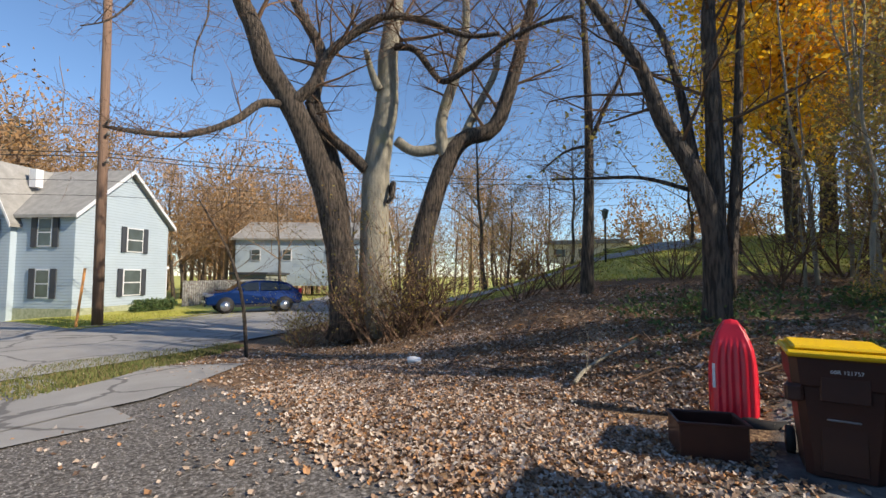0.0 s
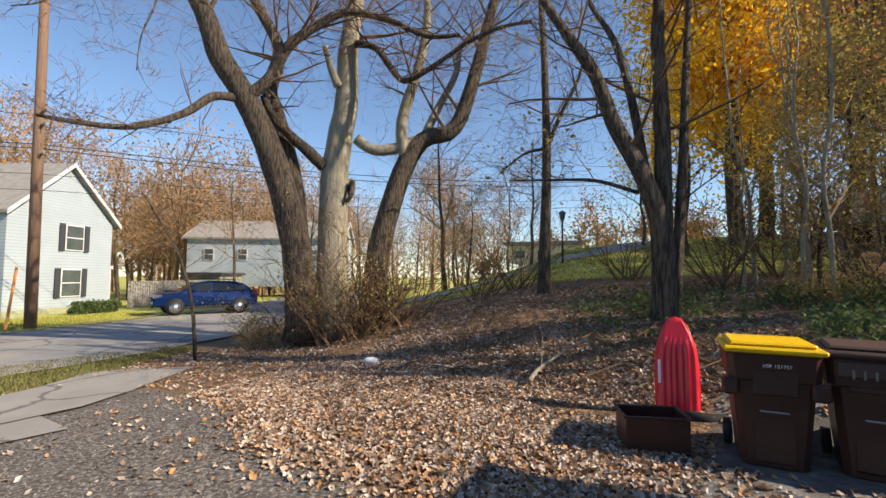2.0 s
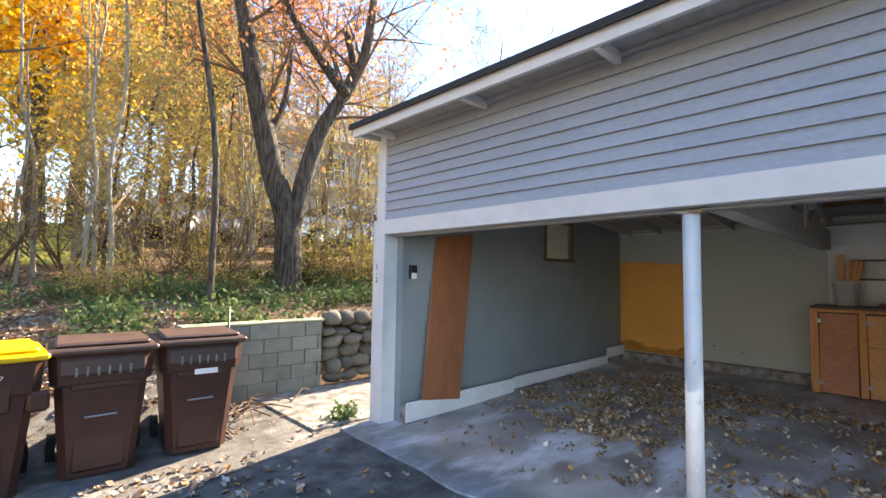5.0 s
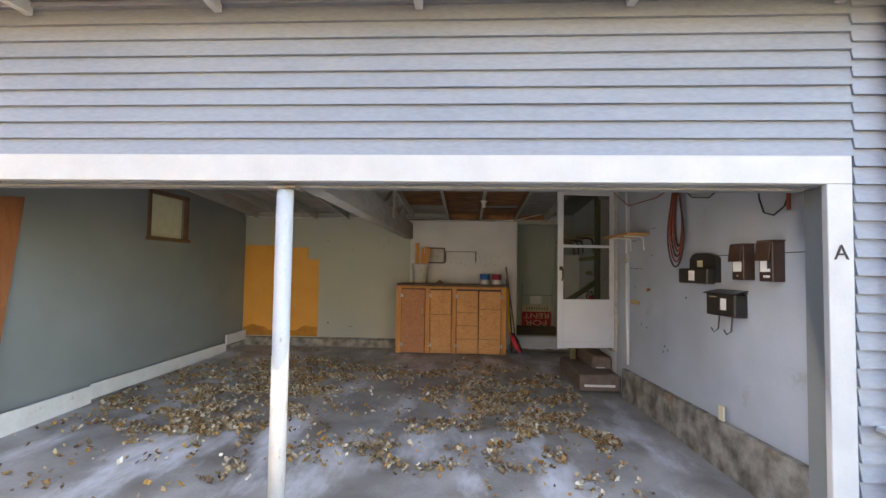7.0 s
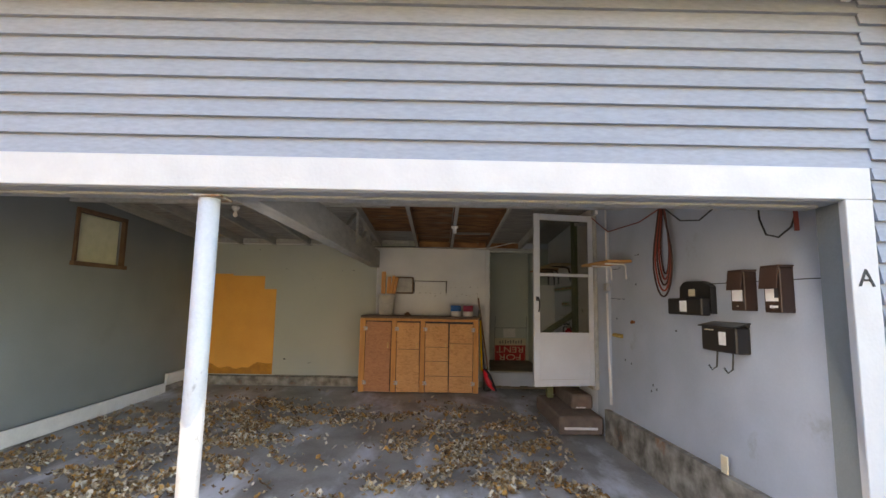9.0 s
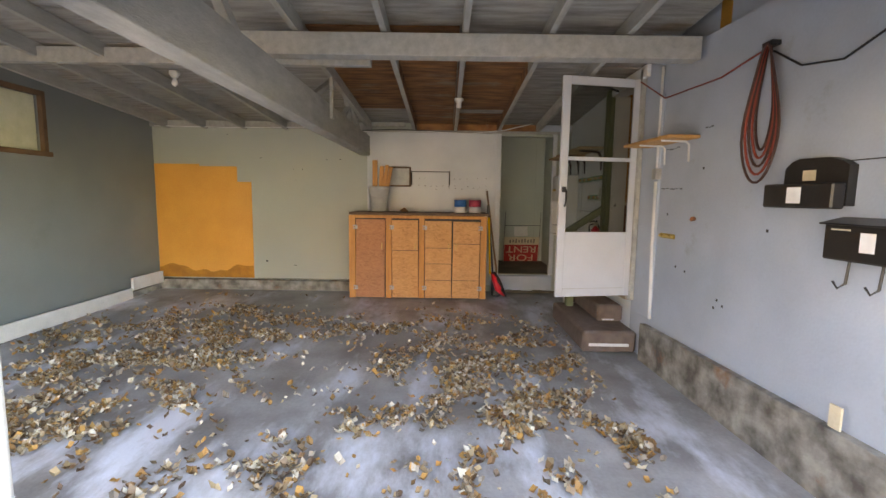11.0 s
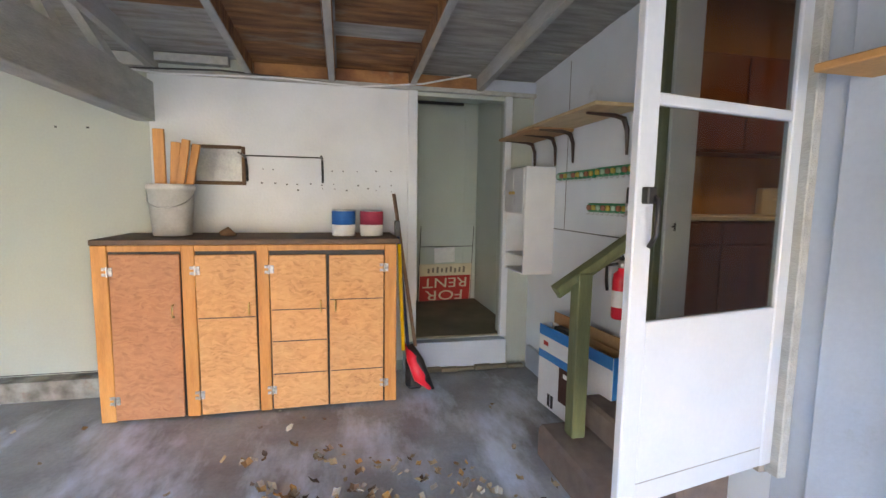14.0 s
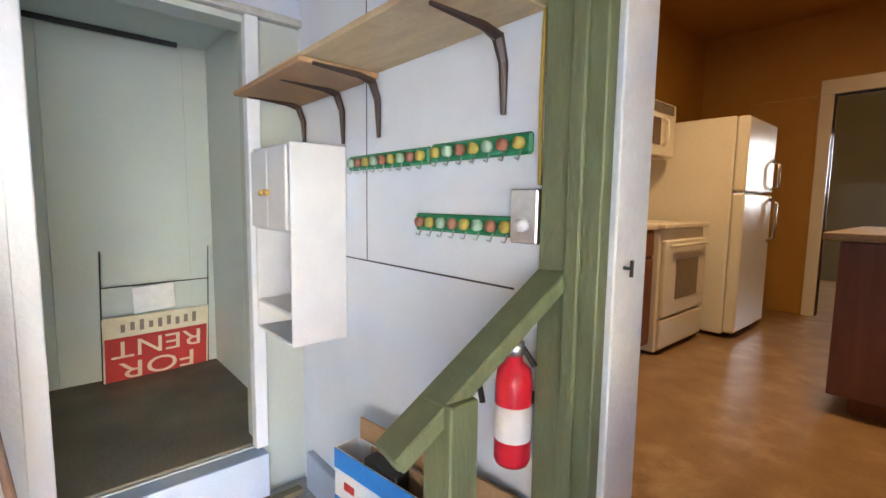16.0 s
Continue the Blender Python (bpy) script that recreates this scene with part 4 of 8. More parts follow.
tube("handle", [(9.38 - 0.148 * math.cos(a), 1.29 + 0.148 * math.sin(a), 1.50 - 0.10 * math.cos(a)) for a in np.linspace(-1.5, 1.5, 12)], 0.003, METAL, bk, "wire handle", 6)
for k, (dy, dx, lean, w, h) in enumerate(((0.06, 0, 0.0, 0.07, 0.68), (0.0, 0.03, -0.06, 0.06, 0.60), (-0.02, -0.03, -0.16, 0.05, 0.62), (-0.05, 0.02, -0.20, 0.05, 0.60))):
    m = Matrix.Translation((9.38 + dx, 1.29 + dy, 1.25)) @ Matrix.Rotation(-lean, 4, "X")
    tagged(box("wood_offcut", -0.012, 0.012, -w / 2, w / 2, 0, h, PINE, None, bevel=0.003, m=m), "orange pine offcut standing in the bucket", "wood offcut", "offcuts in the bucket")
for y, c, lab in ((0.13, mat("blue_label", (0.012, 0.13, 0.42)), "paint can with a blue and white label"), (-0.075, mat("maroon_label", (0.32, 0.03, 0.07)), "paint can with a maroon and white label")):
    can = thing("paint_can", (9.35, y, 1.205), lab + " on the cabinet", "paint can", "paint cans")
    lathe("can", 9.35, y, [(0, 1.207), (0.083, 1.207), (0.085, 1.215), (0.085, 1.30)], WHITE_WORN, can, "white paint-splashed can body")
    lathe("label_band", 9.35, y, [(0.0862, 1.29), (0.0862, 1.385), (0.080, 1.39)], c, can, "coloured label")
    lathe("lid", 9.35, y, [(0.083, 1.385), (0.083, 1.398), (0.07, 1.39), (0, 1.39)], METAL, can)
rag = tagged(tube("rag", [(9.35, 0.98, 1.215), (9.36, 0.93, 1.235), (9.34, 0.88, 1.21)], 0.025, BARK_BROWN, n=8, radii=[0.02, 0.035, 0.015]), "crumpled brown rag on the cabinet", "rag")

# small window and bracket shelf on the white panel
nw = thing("window_small", (9.67, 1.05, 1.58), "small dark-framed window in the white wall", "window", kind="structure")
for a in ((0.86, 0.885), (1.21, 1.235)):
    box("frame_post", 9.655, 9.676, a[0], a[1], 1.57, 1.86, BARK_BROWN, nw)
for a in ((1.57, 1.595), (1.84, 1.865)):
    box("frame_rail", 9.655, 9.676, 0.885, 1.21, a[0], a[1], BARK_BROWN, nw)
box("pane", 9.668, 9.675, 0.885, 1.21, 1.595, 1.84, mat("grey_reflecting_pane", (0.42, 0.43, 0.42), (0.30, 0.31, 0.31), 12, 0.12), nw, "grey reflecting pane")
br = thing("shelf_bracket", (9.66, 0.57, 1.79), "black metal shelf bracket rail without its board", "bracket")
box("rail", 9.40, 9.675, 0.85, 0.86, 1.785, 1.80, BLACK_METAL, br)
box("rail", 9.655, 9.675, 0.28, 0.86, 1.79, 1.80, BLACK_METAL, br)
for y in (0.85, 0.29):
    tube("arm", [(9.672, y, 1.60), (9.66, y, 1.70), (9.62, y, 1.775), (9.46, y, 1.79)], 0.009, BLACK_METAL, br, n=5)
bm = bmesh.new()
rng = random.Random(4)
for y in [0.75 - 0.09 * i for i in range(12)]:
    for z in (1.70, 1.58, 1.55):
        if rng.random() < 0.7:
            yy, zz, r = y + rng.uniform(-.02, .02), z + rng.uniform(-.012, .012), rng.uniform(0.004, 0.008)
            cube(bm, 9.674, 9.6765, yy - r, yy + r, zz - r * 0.7, zz + r * 0.7)
part("nail_holes", bm, PRINT, kind="stuff", label="dark nail holes in the painted wall")

bm = bmesh.new()
for y, z, w, h in ((3.095, 1.966, 0.04, 0.006), (2.615, 1.802, 0.012, 0.01), (2.479, 1.804, 0.012, 0.01), (2.114, 1.954, 0.012, 0.012), (1.915, 1.958, 0.018, 0.012), (3.583, 2.303, 0.012, 0.012), (3.05, 0.42, 0.03, 0.02), (2.62, 0.36, 0.05, 0.008)):
    cube(bm, 9.697, 9.7015, y - w / 2, y + w / 2, z - h / 2, z + h / 2)
cube(bm, 9.697, 9.7015, 1.75, 3.2, 0.150, 0.156)
part("back_wall_marks", bm, PRINT, kind="stuff", label="nail holes and dark chips in the green wall paint")
bm = bmesh.new()
for i in range(7):
    y0 = -1.42 + i * 0.15
    cube(bm, 9.545 + 0.012 * (i % 2), 9.598, y0, y0 + 0.146, 0.012, 0.040 + 0.006 * (i % 3), 0.004)
part("threshold_plank", bm, CLOSET_FLOOR, label="rotten dirty plank at the foot of the closet step", kind="structure")

# ---- tools by the cabinet ----
def long_tool(name, label, cat, p, q, r, material, extra=None):
    t = thing(name, p, label, cat)
    tube("handle", [p, Vector(p).lerp(Vector(q), 0.5), q], r, material, t, n=10)
    return t


t = long_tool("snow_shovel", "black and red snow pusher leaning by the cabinet", "snow shovel", (9.25, -0.40, 0.36), (9.43, -0.25, 1.52), 0.014, POLE_WOOD)
tube("blade", [(9.30, -0.34, 0.36), (9.20, -0.37, 0.28), (9.15, -0.42, 0.15), (9.16, -0.50, 0.05)], 0, RED, t, "red plastic blade", 10, [0.02, 0.045, 0.05, 0.015])
tube("blade_edge", [(9.27, -0.36, 0.36), (9.19, -0.41, 0.26), (9.16, -0.46, 0.13), (9.18, -0.53, 0.04)], 0, BLACK, t, "black blade edge", 8, [0.03, 0.045, 0.045, 0.012])
t = long_tool("push_broom", "yellow-handled scraper leaning by the cabinet", "scraper", (9.20, -0.30, 0.35), (9.24, -0.27, 1.15), 0.014, YELLOW)
t = long_tool("broom", "blue-handled broom with dark bristles leaning by the cabinet", "broom", (9.26, -0.36, 0.2), (9.33, -0.265, 1.28), 0.013, mat("navy_handle", (0.02, 0.035, 0.10), rough=0.4))
box("bristles", 9.22, 9.33, -0.47, -0.33, 0.02, 0.27, BLACK, t, "dark bristle head", bevel=0.03)
box("grip", 9.31, 9.35, -0.285, -0.245, 1.20, 1.32, BLACK, t, "black grip")

# ---- rent sign in the closet ----
sg = thing("rent_sign", (11.0, -1.05, 0.28), "red and cream rent sign leaning upside down in the closet", "sign")
o = Vector((11.11, -1.05, 0.46))
ux, uz, un = Vector((-0.10, 0.985, 0)).normalized(), Vector((0.12, 0.012, -0.99)).normalized(), None
un = ux.cross(uz).normalized()
M_s = basis(o, ux, uz, un)
box("board", -0.33, 0.33, -0.27, 0.20, -0.006, 0.0, SIGN_CREAM, sg, "cream sign board", m=M_s)
box("red_field", -0.315, 0.315, -0.125, 0.188, 0.0, 0.002, SIGN_RED, sg, "red lettered field", bevel=0, m=M_s)
text("lettering", "FOR", 0.17, M_s @ Matrix.Translation((0, 0.11, 0.003)) @ Matrix.Diagonal((1.5, 1, 1, 1)), SIGN_CREAM, sg, depth=0.001)
text("lettering", "RENT", 0.17, M_s @ Matrix.Translation((0, -0.045, 0.003)) @ Matrix.Diagonal((1.35, 1, 1, 1)), SIGN_CREAM, sg, depth=0.001)
for k in range(9):
    box("script_mark", -0.24 + k * 0.055, -0.215 + k * 0.055, -0.235 + 0.01 * (k % 3), -0.16 - 0.008 * (k % 2), 0.0, 0.002, mat("grey_script", (0.25, 0.22, 0.18)) if k == 0 else bpy.data.materials["grey_script"], sg, bevel=0, m=M_s)
for s in (-0.33, 0.33):
    a, b = M_s @ Vector((s, 0.2, 0)), M_s @ Vector((s * 0.98, -0.72, -0.01))
    tube("stand_wire", [a, b], 0.004, BLACK_METAL, sg, n=6)
tube("stand_wire", [M_s @ Vector((-0.33, -0.48, 0)), M_s @ Vector((0.33, -0.48, 0))], 0.004, BLACK_METAL, sg, n=6)
nt = tagged(box("taped_note", -0.12, 0.13, -0.47, -0.29, 0.006, 0.009, PAPER, None, bevel=0, m=M_s @ Matrix.Rotation(0.06, 4, "Z")), "torn white paper note taped above the sign", "note")
# Black strip put in for the shade of the gap at the closet top.
box("closet_gap", 11.13, 11.155, -1.25, -0.45, 2.565, 2.598, PRINT, label="dark strip for the shade in the gap above the closet panel", **S)
box("door_panel_closet", 11.155, 11.178, -1.28, -0.5, 0.30, 2.56, WALL_PALE, label="pale flush closet back panel", **S)

# ---- white wall cabinet ----
wc = thing("wall_cabinet", (9.45, -1.4, 0.9), "white wall cabinet with two small doors and open shelves", "wall cabinet")
X0, X1, YF = 9.22, 9.64, -1.245
for a in ((X0, X0 + 0.016), (X1 - 0.016, X1)):
    box("side_panel", a[0], a[1], -1.498, YF, 0.90, 1.75, WHITE, wc)
for z in (0.90, 1.03, 1.38, 1.73):
    box("shelf", X0 + 0.016, X1 - 0.016, -1.498, YF, z, z + 0.015, WHITE, wc)
box("back_panel", X0 + 0.016, X1 - 0.016, -1.498, -1.492, 0.915, 1.73, WHITE, wc)
for a in ((X0 + 0.012, (X0 + X1) / 2 - 0.003), ((X0 + X1) / 2 + 0.003, X1 - 0.012)):
    d = box("door", a[0], a[1], YF + 0.001, YF + 0.016, 1.39, 1.735, WHITE, wc)
    xk = a[1] - 0.03 if a[0] < 9.3 else a[0] + 0.03
    lathe("knob", xk, YF + 0.03, [(0, 1.53), (0.012, 1.535), (0.015, 1.545), (0.012, 1.555), (0, 1.56)], BRASS, d, n=10)

# ---- long shelf ----
sh = thing("wall_shelf", (8.9, -1.4, 2.0), "long pale plywood shelf on dark steel brackets", "shelf")
SHB = mat("unpainted_plywood_shelf", (0.62, 0.48, 0.28), (0.46, 0.34, 0.20), 5, 0.6, 0.2, stretch=(0.7, 4, 4), stain=(0.40, 0.24, 0.13), stain_scale=1.6)
box("board", 8.17, 9.30, -1.497, -1.19, 2.005, 2.025, SHB, sh)
box("board", 8.95, 9.98 - 0.32, -1.49, -1.17, 1.982, 2.003, mat("brown_shelf_board", (0.42, 0.25, 0.13), (0.32, 0.18, 0.09), 5), sh, "browner shelf board")
for x in (8.31, 8.95, 9.23, 9.62):
    tube("bracket", [(x, -1.49, 1.76), (x, -1.485, 1.90), (x, -1.46, 1.965), (x, -1.40, 1.98), (x, -1.22, 1.985)], 0, BROWN_METAL, sh, "dark brown steel bracket", 6, [0.008, 0.014, 0.018, 0.014, 0.007])


def peg_rack(x0, x1, z, n):
    rk = thing("peg_rack", ((x0 + x1) / 2, -1.49, z), "green plastic key rack with coloured pegs on the painted wall", "peg rack", "peg racks")
    box("bar", x0, x1, -1.498, -1.480, z - 0.030, z + 0.030, GREEN_RACK, rk, bevel=0.007)
    for i in range(n):
        x = x0 + 0.035 + i * (x1 - x0 - 0.07) / (n - 1)
        c = (mat("peg_yellow", (0.55, 0.42, 0.10)), mat("peg_red", (0.42, 0.18, 0.12)), mat("peg_mint", (0.40, 0.56, 0.42)))[i % 3] if "peg_yellow" not in bpy.data.materials else bpy.data.materials[("peg_yellow", "peg_red", "peg_mint")[i % 3]]
        tube("peg", [(x, -1.481, z), (x, -1.462, z)], 0.0175, c, rk, n=10)
        tube("hook", [(x, -1.482, z - 0.02), (x, -1.470, z - 0.045), (x, -1.455, z - 0.04)], 0.0025, METAL, rk, n=4)


mat("peg_yellow", (0.55, 0.42, 0.10)), mat("peg_red", (0.42, 0.18, 0.12)), mat("peg_mint", (0.40, 0.56, 0.42))
peg_rack(8.63, 9.17, 1.670, 9)
peg_rack(8.20, 8.62, 1.674, 7)
peg_rack(8.24, 8.70, 1.445, 8)
sw = thing("switch_box", (8.19, -1.48, 1.4), "grey metal switch box with a white knob and yellow cable", "switch box")
box("box", 8.155, 8.245, -1.499, -1.455, 1.405, 1.55, METAL, sw)
tube("knob", [(8.195, -1.456, 1.455), (8.195, -1.436, 1.455)], 0.018, WHITE, sw, n=14)
tube("cable", [(8.175, -1.49, 1.56), (8.18, -1.49, 1.8), (8.172, -1.49, 2.15), (8.18, -1.49, 2.6)], 0.006, mat("yellow_cable", (0.62, 0.45, 0.10)), sw, n=6)

ex = thing("fire_extinguisher", (8.185, -1.41, 0.72), "red fire extinguisher with a white label on the wall", "fire extinguisher")
lathe("cylinder", 8.185, -1.42, [(0, 0.815), (0.044, 0.815), (0.049, 0.828), (0.049, 1.035), (0.044, 1.075), (0.022, 1.095), (0.02, 1.115), (0, 1.115)], RED, ex)
lathe("label", 8.185, -1.42, [(0.0495, 0.885), (0.0502, 0.886), (0.0502, 0.980), (0.0495, 0.981)], PAPER, ex, "white printed label")
lathe("valve", 8.185, -1.42, [(0.02, 1.110), (0.026, 1.115), (0.026, 1.150), (0, 1.155)], METAL, ex, n=14)
tube("lever", [(8.185, -1.42, 1.150), (8.185, -1.40, 1.170), (8.18, -1.35, 1.155)], 0.009, BLACK, ex, n=6)
tube("lever", [(8.185, -1.42, 1.135), (8.22, -1.44, 1.175), (8.14, -1.45, 1.085)], 0.008, BLACK, ex, n=6)
tube("nozzle_hose", [(8.185, -1.40, 1.135), (8.26, -1.37, 1.115), (8.275, -1.38, 1.015), (8.26, -1.38, 0.965)], 0.009, BLACK, ex, n=8)
box("wall_bracket", 8.16, 8.28, -1.499, -1.475, 0.965, 0.995, BLACK, ex, "black wall bracket")

# ---- TV box ----
tv = thing("television_carton", (8.6, -1.4, 0.0), "open blue and white flat television carton leaning at the wall", "cardboard box")
M_t = Matrix.Translation((8.14, -1.468, 0.0)) @ Matrix.Rotation(radians(-7), 4, "Z").inverted()
W, D, H = 0.78, 0.11, 0.60
for n_, a, c in (("side_panel", (0, W, D - 0.006, D, 0.01, H), WHITE_CARD), ("side_panel", (0, W, 0, 0.006, 0.01, H), WHITE_CARD), ("side_panel", (0, 0.006, 0.006, D - 0.006, 0.01, H), BLUE_PRINT), ("side_panel", (W - 0.006, W, 0.006, D - 0.006, 0.01, H), WHITE_CARD), ("bottom", (0.006, W - 0.006, 0.006, D - 0.006, 0.01, 0.016), CARD), ("flap", (0.01, W - 0.01, -0.012, 0.0, H - 0.01, H + 0.08), CARD), ("inner_card", (0.02, W - 0.12, 0.03, 0.036, 0.1, H + 0.02), CARD)):
    box(n_, *a, c, tv, "brown cardboard flap" if n_ == "flap" else "", bevel=0.0015, m=M_t)
for a, c, lab in (((0.0, W, D, D + 0.002, H - 0.075, H), BLUE_PRINT, "blue printed band"), ((0.42, W, D, D + 0.0025, H - 0.24, H - 0.185), BLUE_PRINT, "blue printed band"), ((0.24, 0.52, D, D + 0.002, 0.12, 0.38), mat("brown_print", (0.05, 0.015, 0.012)), "dark printed picture"), ((0.30, 0.37, D + 0.002, D + 0.003, 0.22, 0.30), PAPER, "pale printed detail"), ((0.66, 0.72, D + 0.002, D + 0.003, H - 0.14, H - 0.11), SIGN_RED, "small red mark"), ((0.62, 0.65, D, D + 0.002, 0.03, 0.12), PRINT, "black mark"), ((0.58, 0.61, D, D + 0.002, 0.03, 0.12), PRINT, "black mark"), ((0.40, 0.47, D + 0.002, D + 0.003, 0.30, 0.33), PAPER, "pale printed detail")):
    box("print", *a, c, tv, lab, bevel=0, m=M_t)
bx2 = tagged(box("foam_insert", 0.45, 0.62, 0.04, 0.10, H - 0.12, H + 0.02, BLACK, None, m=M_t), "black packing insert in the carton", "packing")

# ---- steps, rail ----
box("step_lower", 7.06, 8.28, -1.49, -0.98, -0.03, 0.175, CARPET, bevel=0.02, label="carpeted lower step, worn at the edge", **S)
box("step_upper", 7.42, 8.25, -1.49, -1.23, 0.175, 0.345, CARPET, bevel=0.02, label="carpeted upper step", **S)
box("step_edge", 7.052, 7.06, -1.42, -1.04, 0.03, 0.06, WHITE, label="white paint showing at the worn step edge", **S)
box("step_edge", 7.412, 7.42, -1.40, -1.28, 0.19, 0.205, WHITE, label="white paint showing at the step edge", **S)
rl = thing("handrail", (8.18, -1.2, 0.17), "green painted wooden handrail with its post", "handrail")
m = look((8.145, -0.99, 1.00), (8.10, -1.49, 1.345))
L = (Vector((8.145, -0.99, 1.00)) - Vector((8.10, -1.49, 1.345))).length
box("rail", -0.045, 0.045, -0.02, 0.02, -L, 0, GREENP, rl, m=m)
box("rail_side", -0.045, -0.01, -0.06, -0.021, -L, 0, GREENP, rl, m=m)
box("post", 8.07, 8.16, -1.17, -1.09, 0.175, 1.10, GREENP, rl)

# ---- kitchen doorway ----
box("trim", 7.975, 8.145, -1.50, -1.455, 0.30, 2.62, GREENP, label="green painted door casing", **S)
box("trim", 8.02, 8.06, -1.455, -1.44, 0.30, 2.62, GREENP, label="green painted casing bead", **S)
box("trim", 7.96, 8.005, -1.66, -1.502, 0.48, 2.53, WHITE_WORN, label="white door stop", **S)
box("trim", 7.20, 7.26, -1.50, -1.46, 0.45, 2.62, BEAM, label="white door casing", **S)
box("trim", 7.12, 8.14, -1.50, -1.46, 2.53, 2.64, WHITE_WORN, label="white door head", **S)
box("sill", 7.26, 8.0, -1.66, -1.44, 0.44, 0.485, mat("worn_sill", (0.35, 0.30, 0.25)), label="worn wooden door sill", **S)
tube("latch_pin", [(7.962, -1.545, 1.36), (7.94, -1.545, 1.36), (7.94, -1.545, 1.34), (7.94, -1.545, 1.38)], 0.005, BLACK, n=6, label="small dark latch pin in the jamb", **S)
box("strike_plate", 7.98, 7.986, -1.56, -1.53, 1.40, 1.50, METAL, label="steel strike plate", **S)
sd = thing("storm_door", (7.25, -1.48, 0.49), "white aluminium storm door with two glass panes, standing open", "door")
hp = Vector((7.255, -1.475, 0))
fp = Vector((7.12, -0.71, 0))
dd = (fp - hp).normalized()
M_d = basis((hp.x, hp.y, 0.49), tuple(dd), (dd.y, -dd.x, 0), (0, 0, 1))
DW, DH = (fp - hp).length, 2.04
for a in ((0, 0.075), (DW - 0.075, DW)):
    box("stile", a[0], a[1], -0.016, 0.016, 0, DH, DOOR_WHITE, sd, m=M_d)
for z0, z1 in ((DH - 0.075, DH), (1.285, 1.32)):
    box("rail", 0.075, DW - 0.075, -0.016, 0.016, z0, z1, DOOR_WHITE, sd, m=M_d)
box("kick_panel", 0.075, DW - 0.075, -0.013, 0.013, 0.0, 0.62, DOOR_WHITE, sd, "white lower panel", m=M_d)
box("kick_line", 0.08, DW - 0.06, -0.0155, 0.0155, 0.075, 0.082, BEAM, sd, "grey seam in the panel", m=M_d)
for z0, z1 in ((0.62, 1.285), (1.32, DH - 0.075)):
    box("pane", 0.075, DW - 0.075, -0.002, 0.002, z0, z1, GLASS_DARK, sd, "screened glass pane", bevel=0, m=M_d)
hd = box("latch", DW - 0.055, DW - 0.02, -0.045, -0.016, 0.99, 1.04, BLACK, sd, "black latch", m=M_d)
box("latch", DW - 0.055, DW - 0.02, 0.016, 0.045, 0.99, 1.04, BLACK, sd, "black latch", m=M_d)
tube("handle", [M_d @ Vector((DW - 0.05, s * 1, z)) for s, z in ((-0.03, 1.02), (-0.055, 1.0), (-0.055, 0.90), (-0.03, 0.86))], 0.008, BLACK, sd, "black door handle", 8)
tube("closer_arm", [(7.16, -0.9, 2.52), (7.5, -1.2, 2.53), (7.8, -1.47, 2.55)], 0.010, BLACK, sd, "black closer arm", 6)

# ---- things on the right wall ----
ws = thing("small_wall_shelf", (6.7, -1.35, 1.9), "short orange-brown shelf on white brackets", "shelf")
box("board", 6.34, 7.06, -1.498, -1.25, 1.885, 1.91, mat("orange_brown_shelf", (0.55, 0.30, 0.12), (0.45, 0.23, 0.08), 4), ws)
for x in (6.46, 6.80):
    tube("bracket", [(x, -1.49, 1.72), (x, -1.485, 1.85), (x, -1.46, 1.874), (x, -1.27, 1.878)], 0.008, WHITE, ws, "white steel bracket", 6)
jb = thing("junction_box", (6.9, -1.47, 1.6), "grey junction box with a white conduit", "junction box")
box("box", 6.85, 6.925, -1.499, -1.45, 1.60, 1.69, METAL, jb)
tube("conduit", [(6.89, -1.475, 1.58), (6.885, -1.475, 1.0), (6.86, -1.475, 0.55), (6.85, -1.475, 0.36)], 0.016, WHITE, jb, "white conduit", 8)
tube("conduit", [(6.89, -1.475, 1.70), (6.89, -1.475, 2.55)], 0.012, WHITE_WORN, jb, n=8)
box("wall_board", 6.86, 7.12, -1.50, -1.478, 0.36, 2.32, WALL_BLUE, label="proud painted board beside the door", **S)


WY = -1.499


def mail_root(x0, x1, z0, label):
    return thing("mailbox", ((x0 + x1) / 2, WY, z0), label, "mailbox", "mailboxes on the wall")


def news_hooks(b, xs, y, z):
    for x in xs:
        tube("hook", [(x, y, z), (x, y + 0.01, z - 0.11), (x + 0.012, y + 0.035, z - 0.135), (x + 0.025, y + 0.05, z - 0.10)], 0.006, BLACK_METAL, b, n=6)


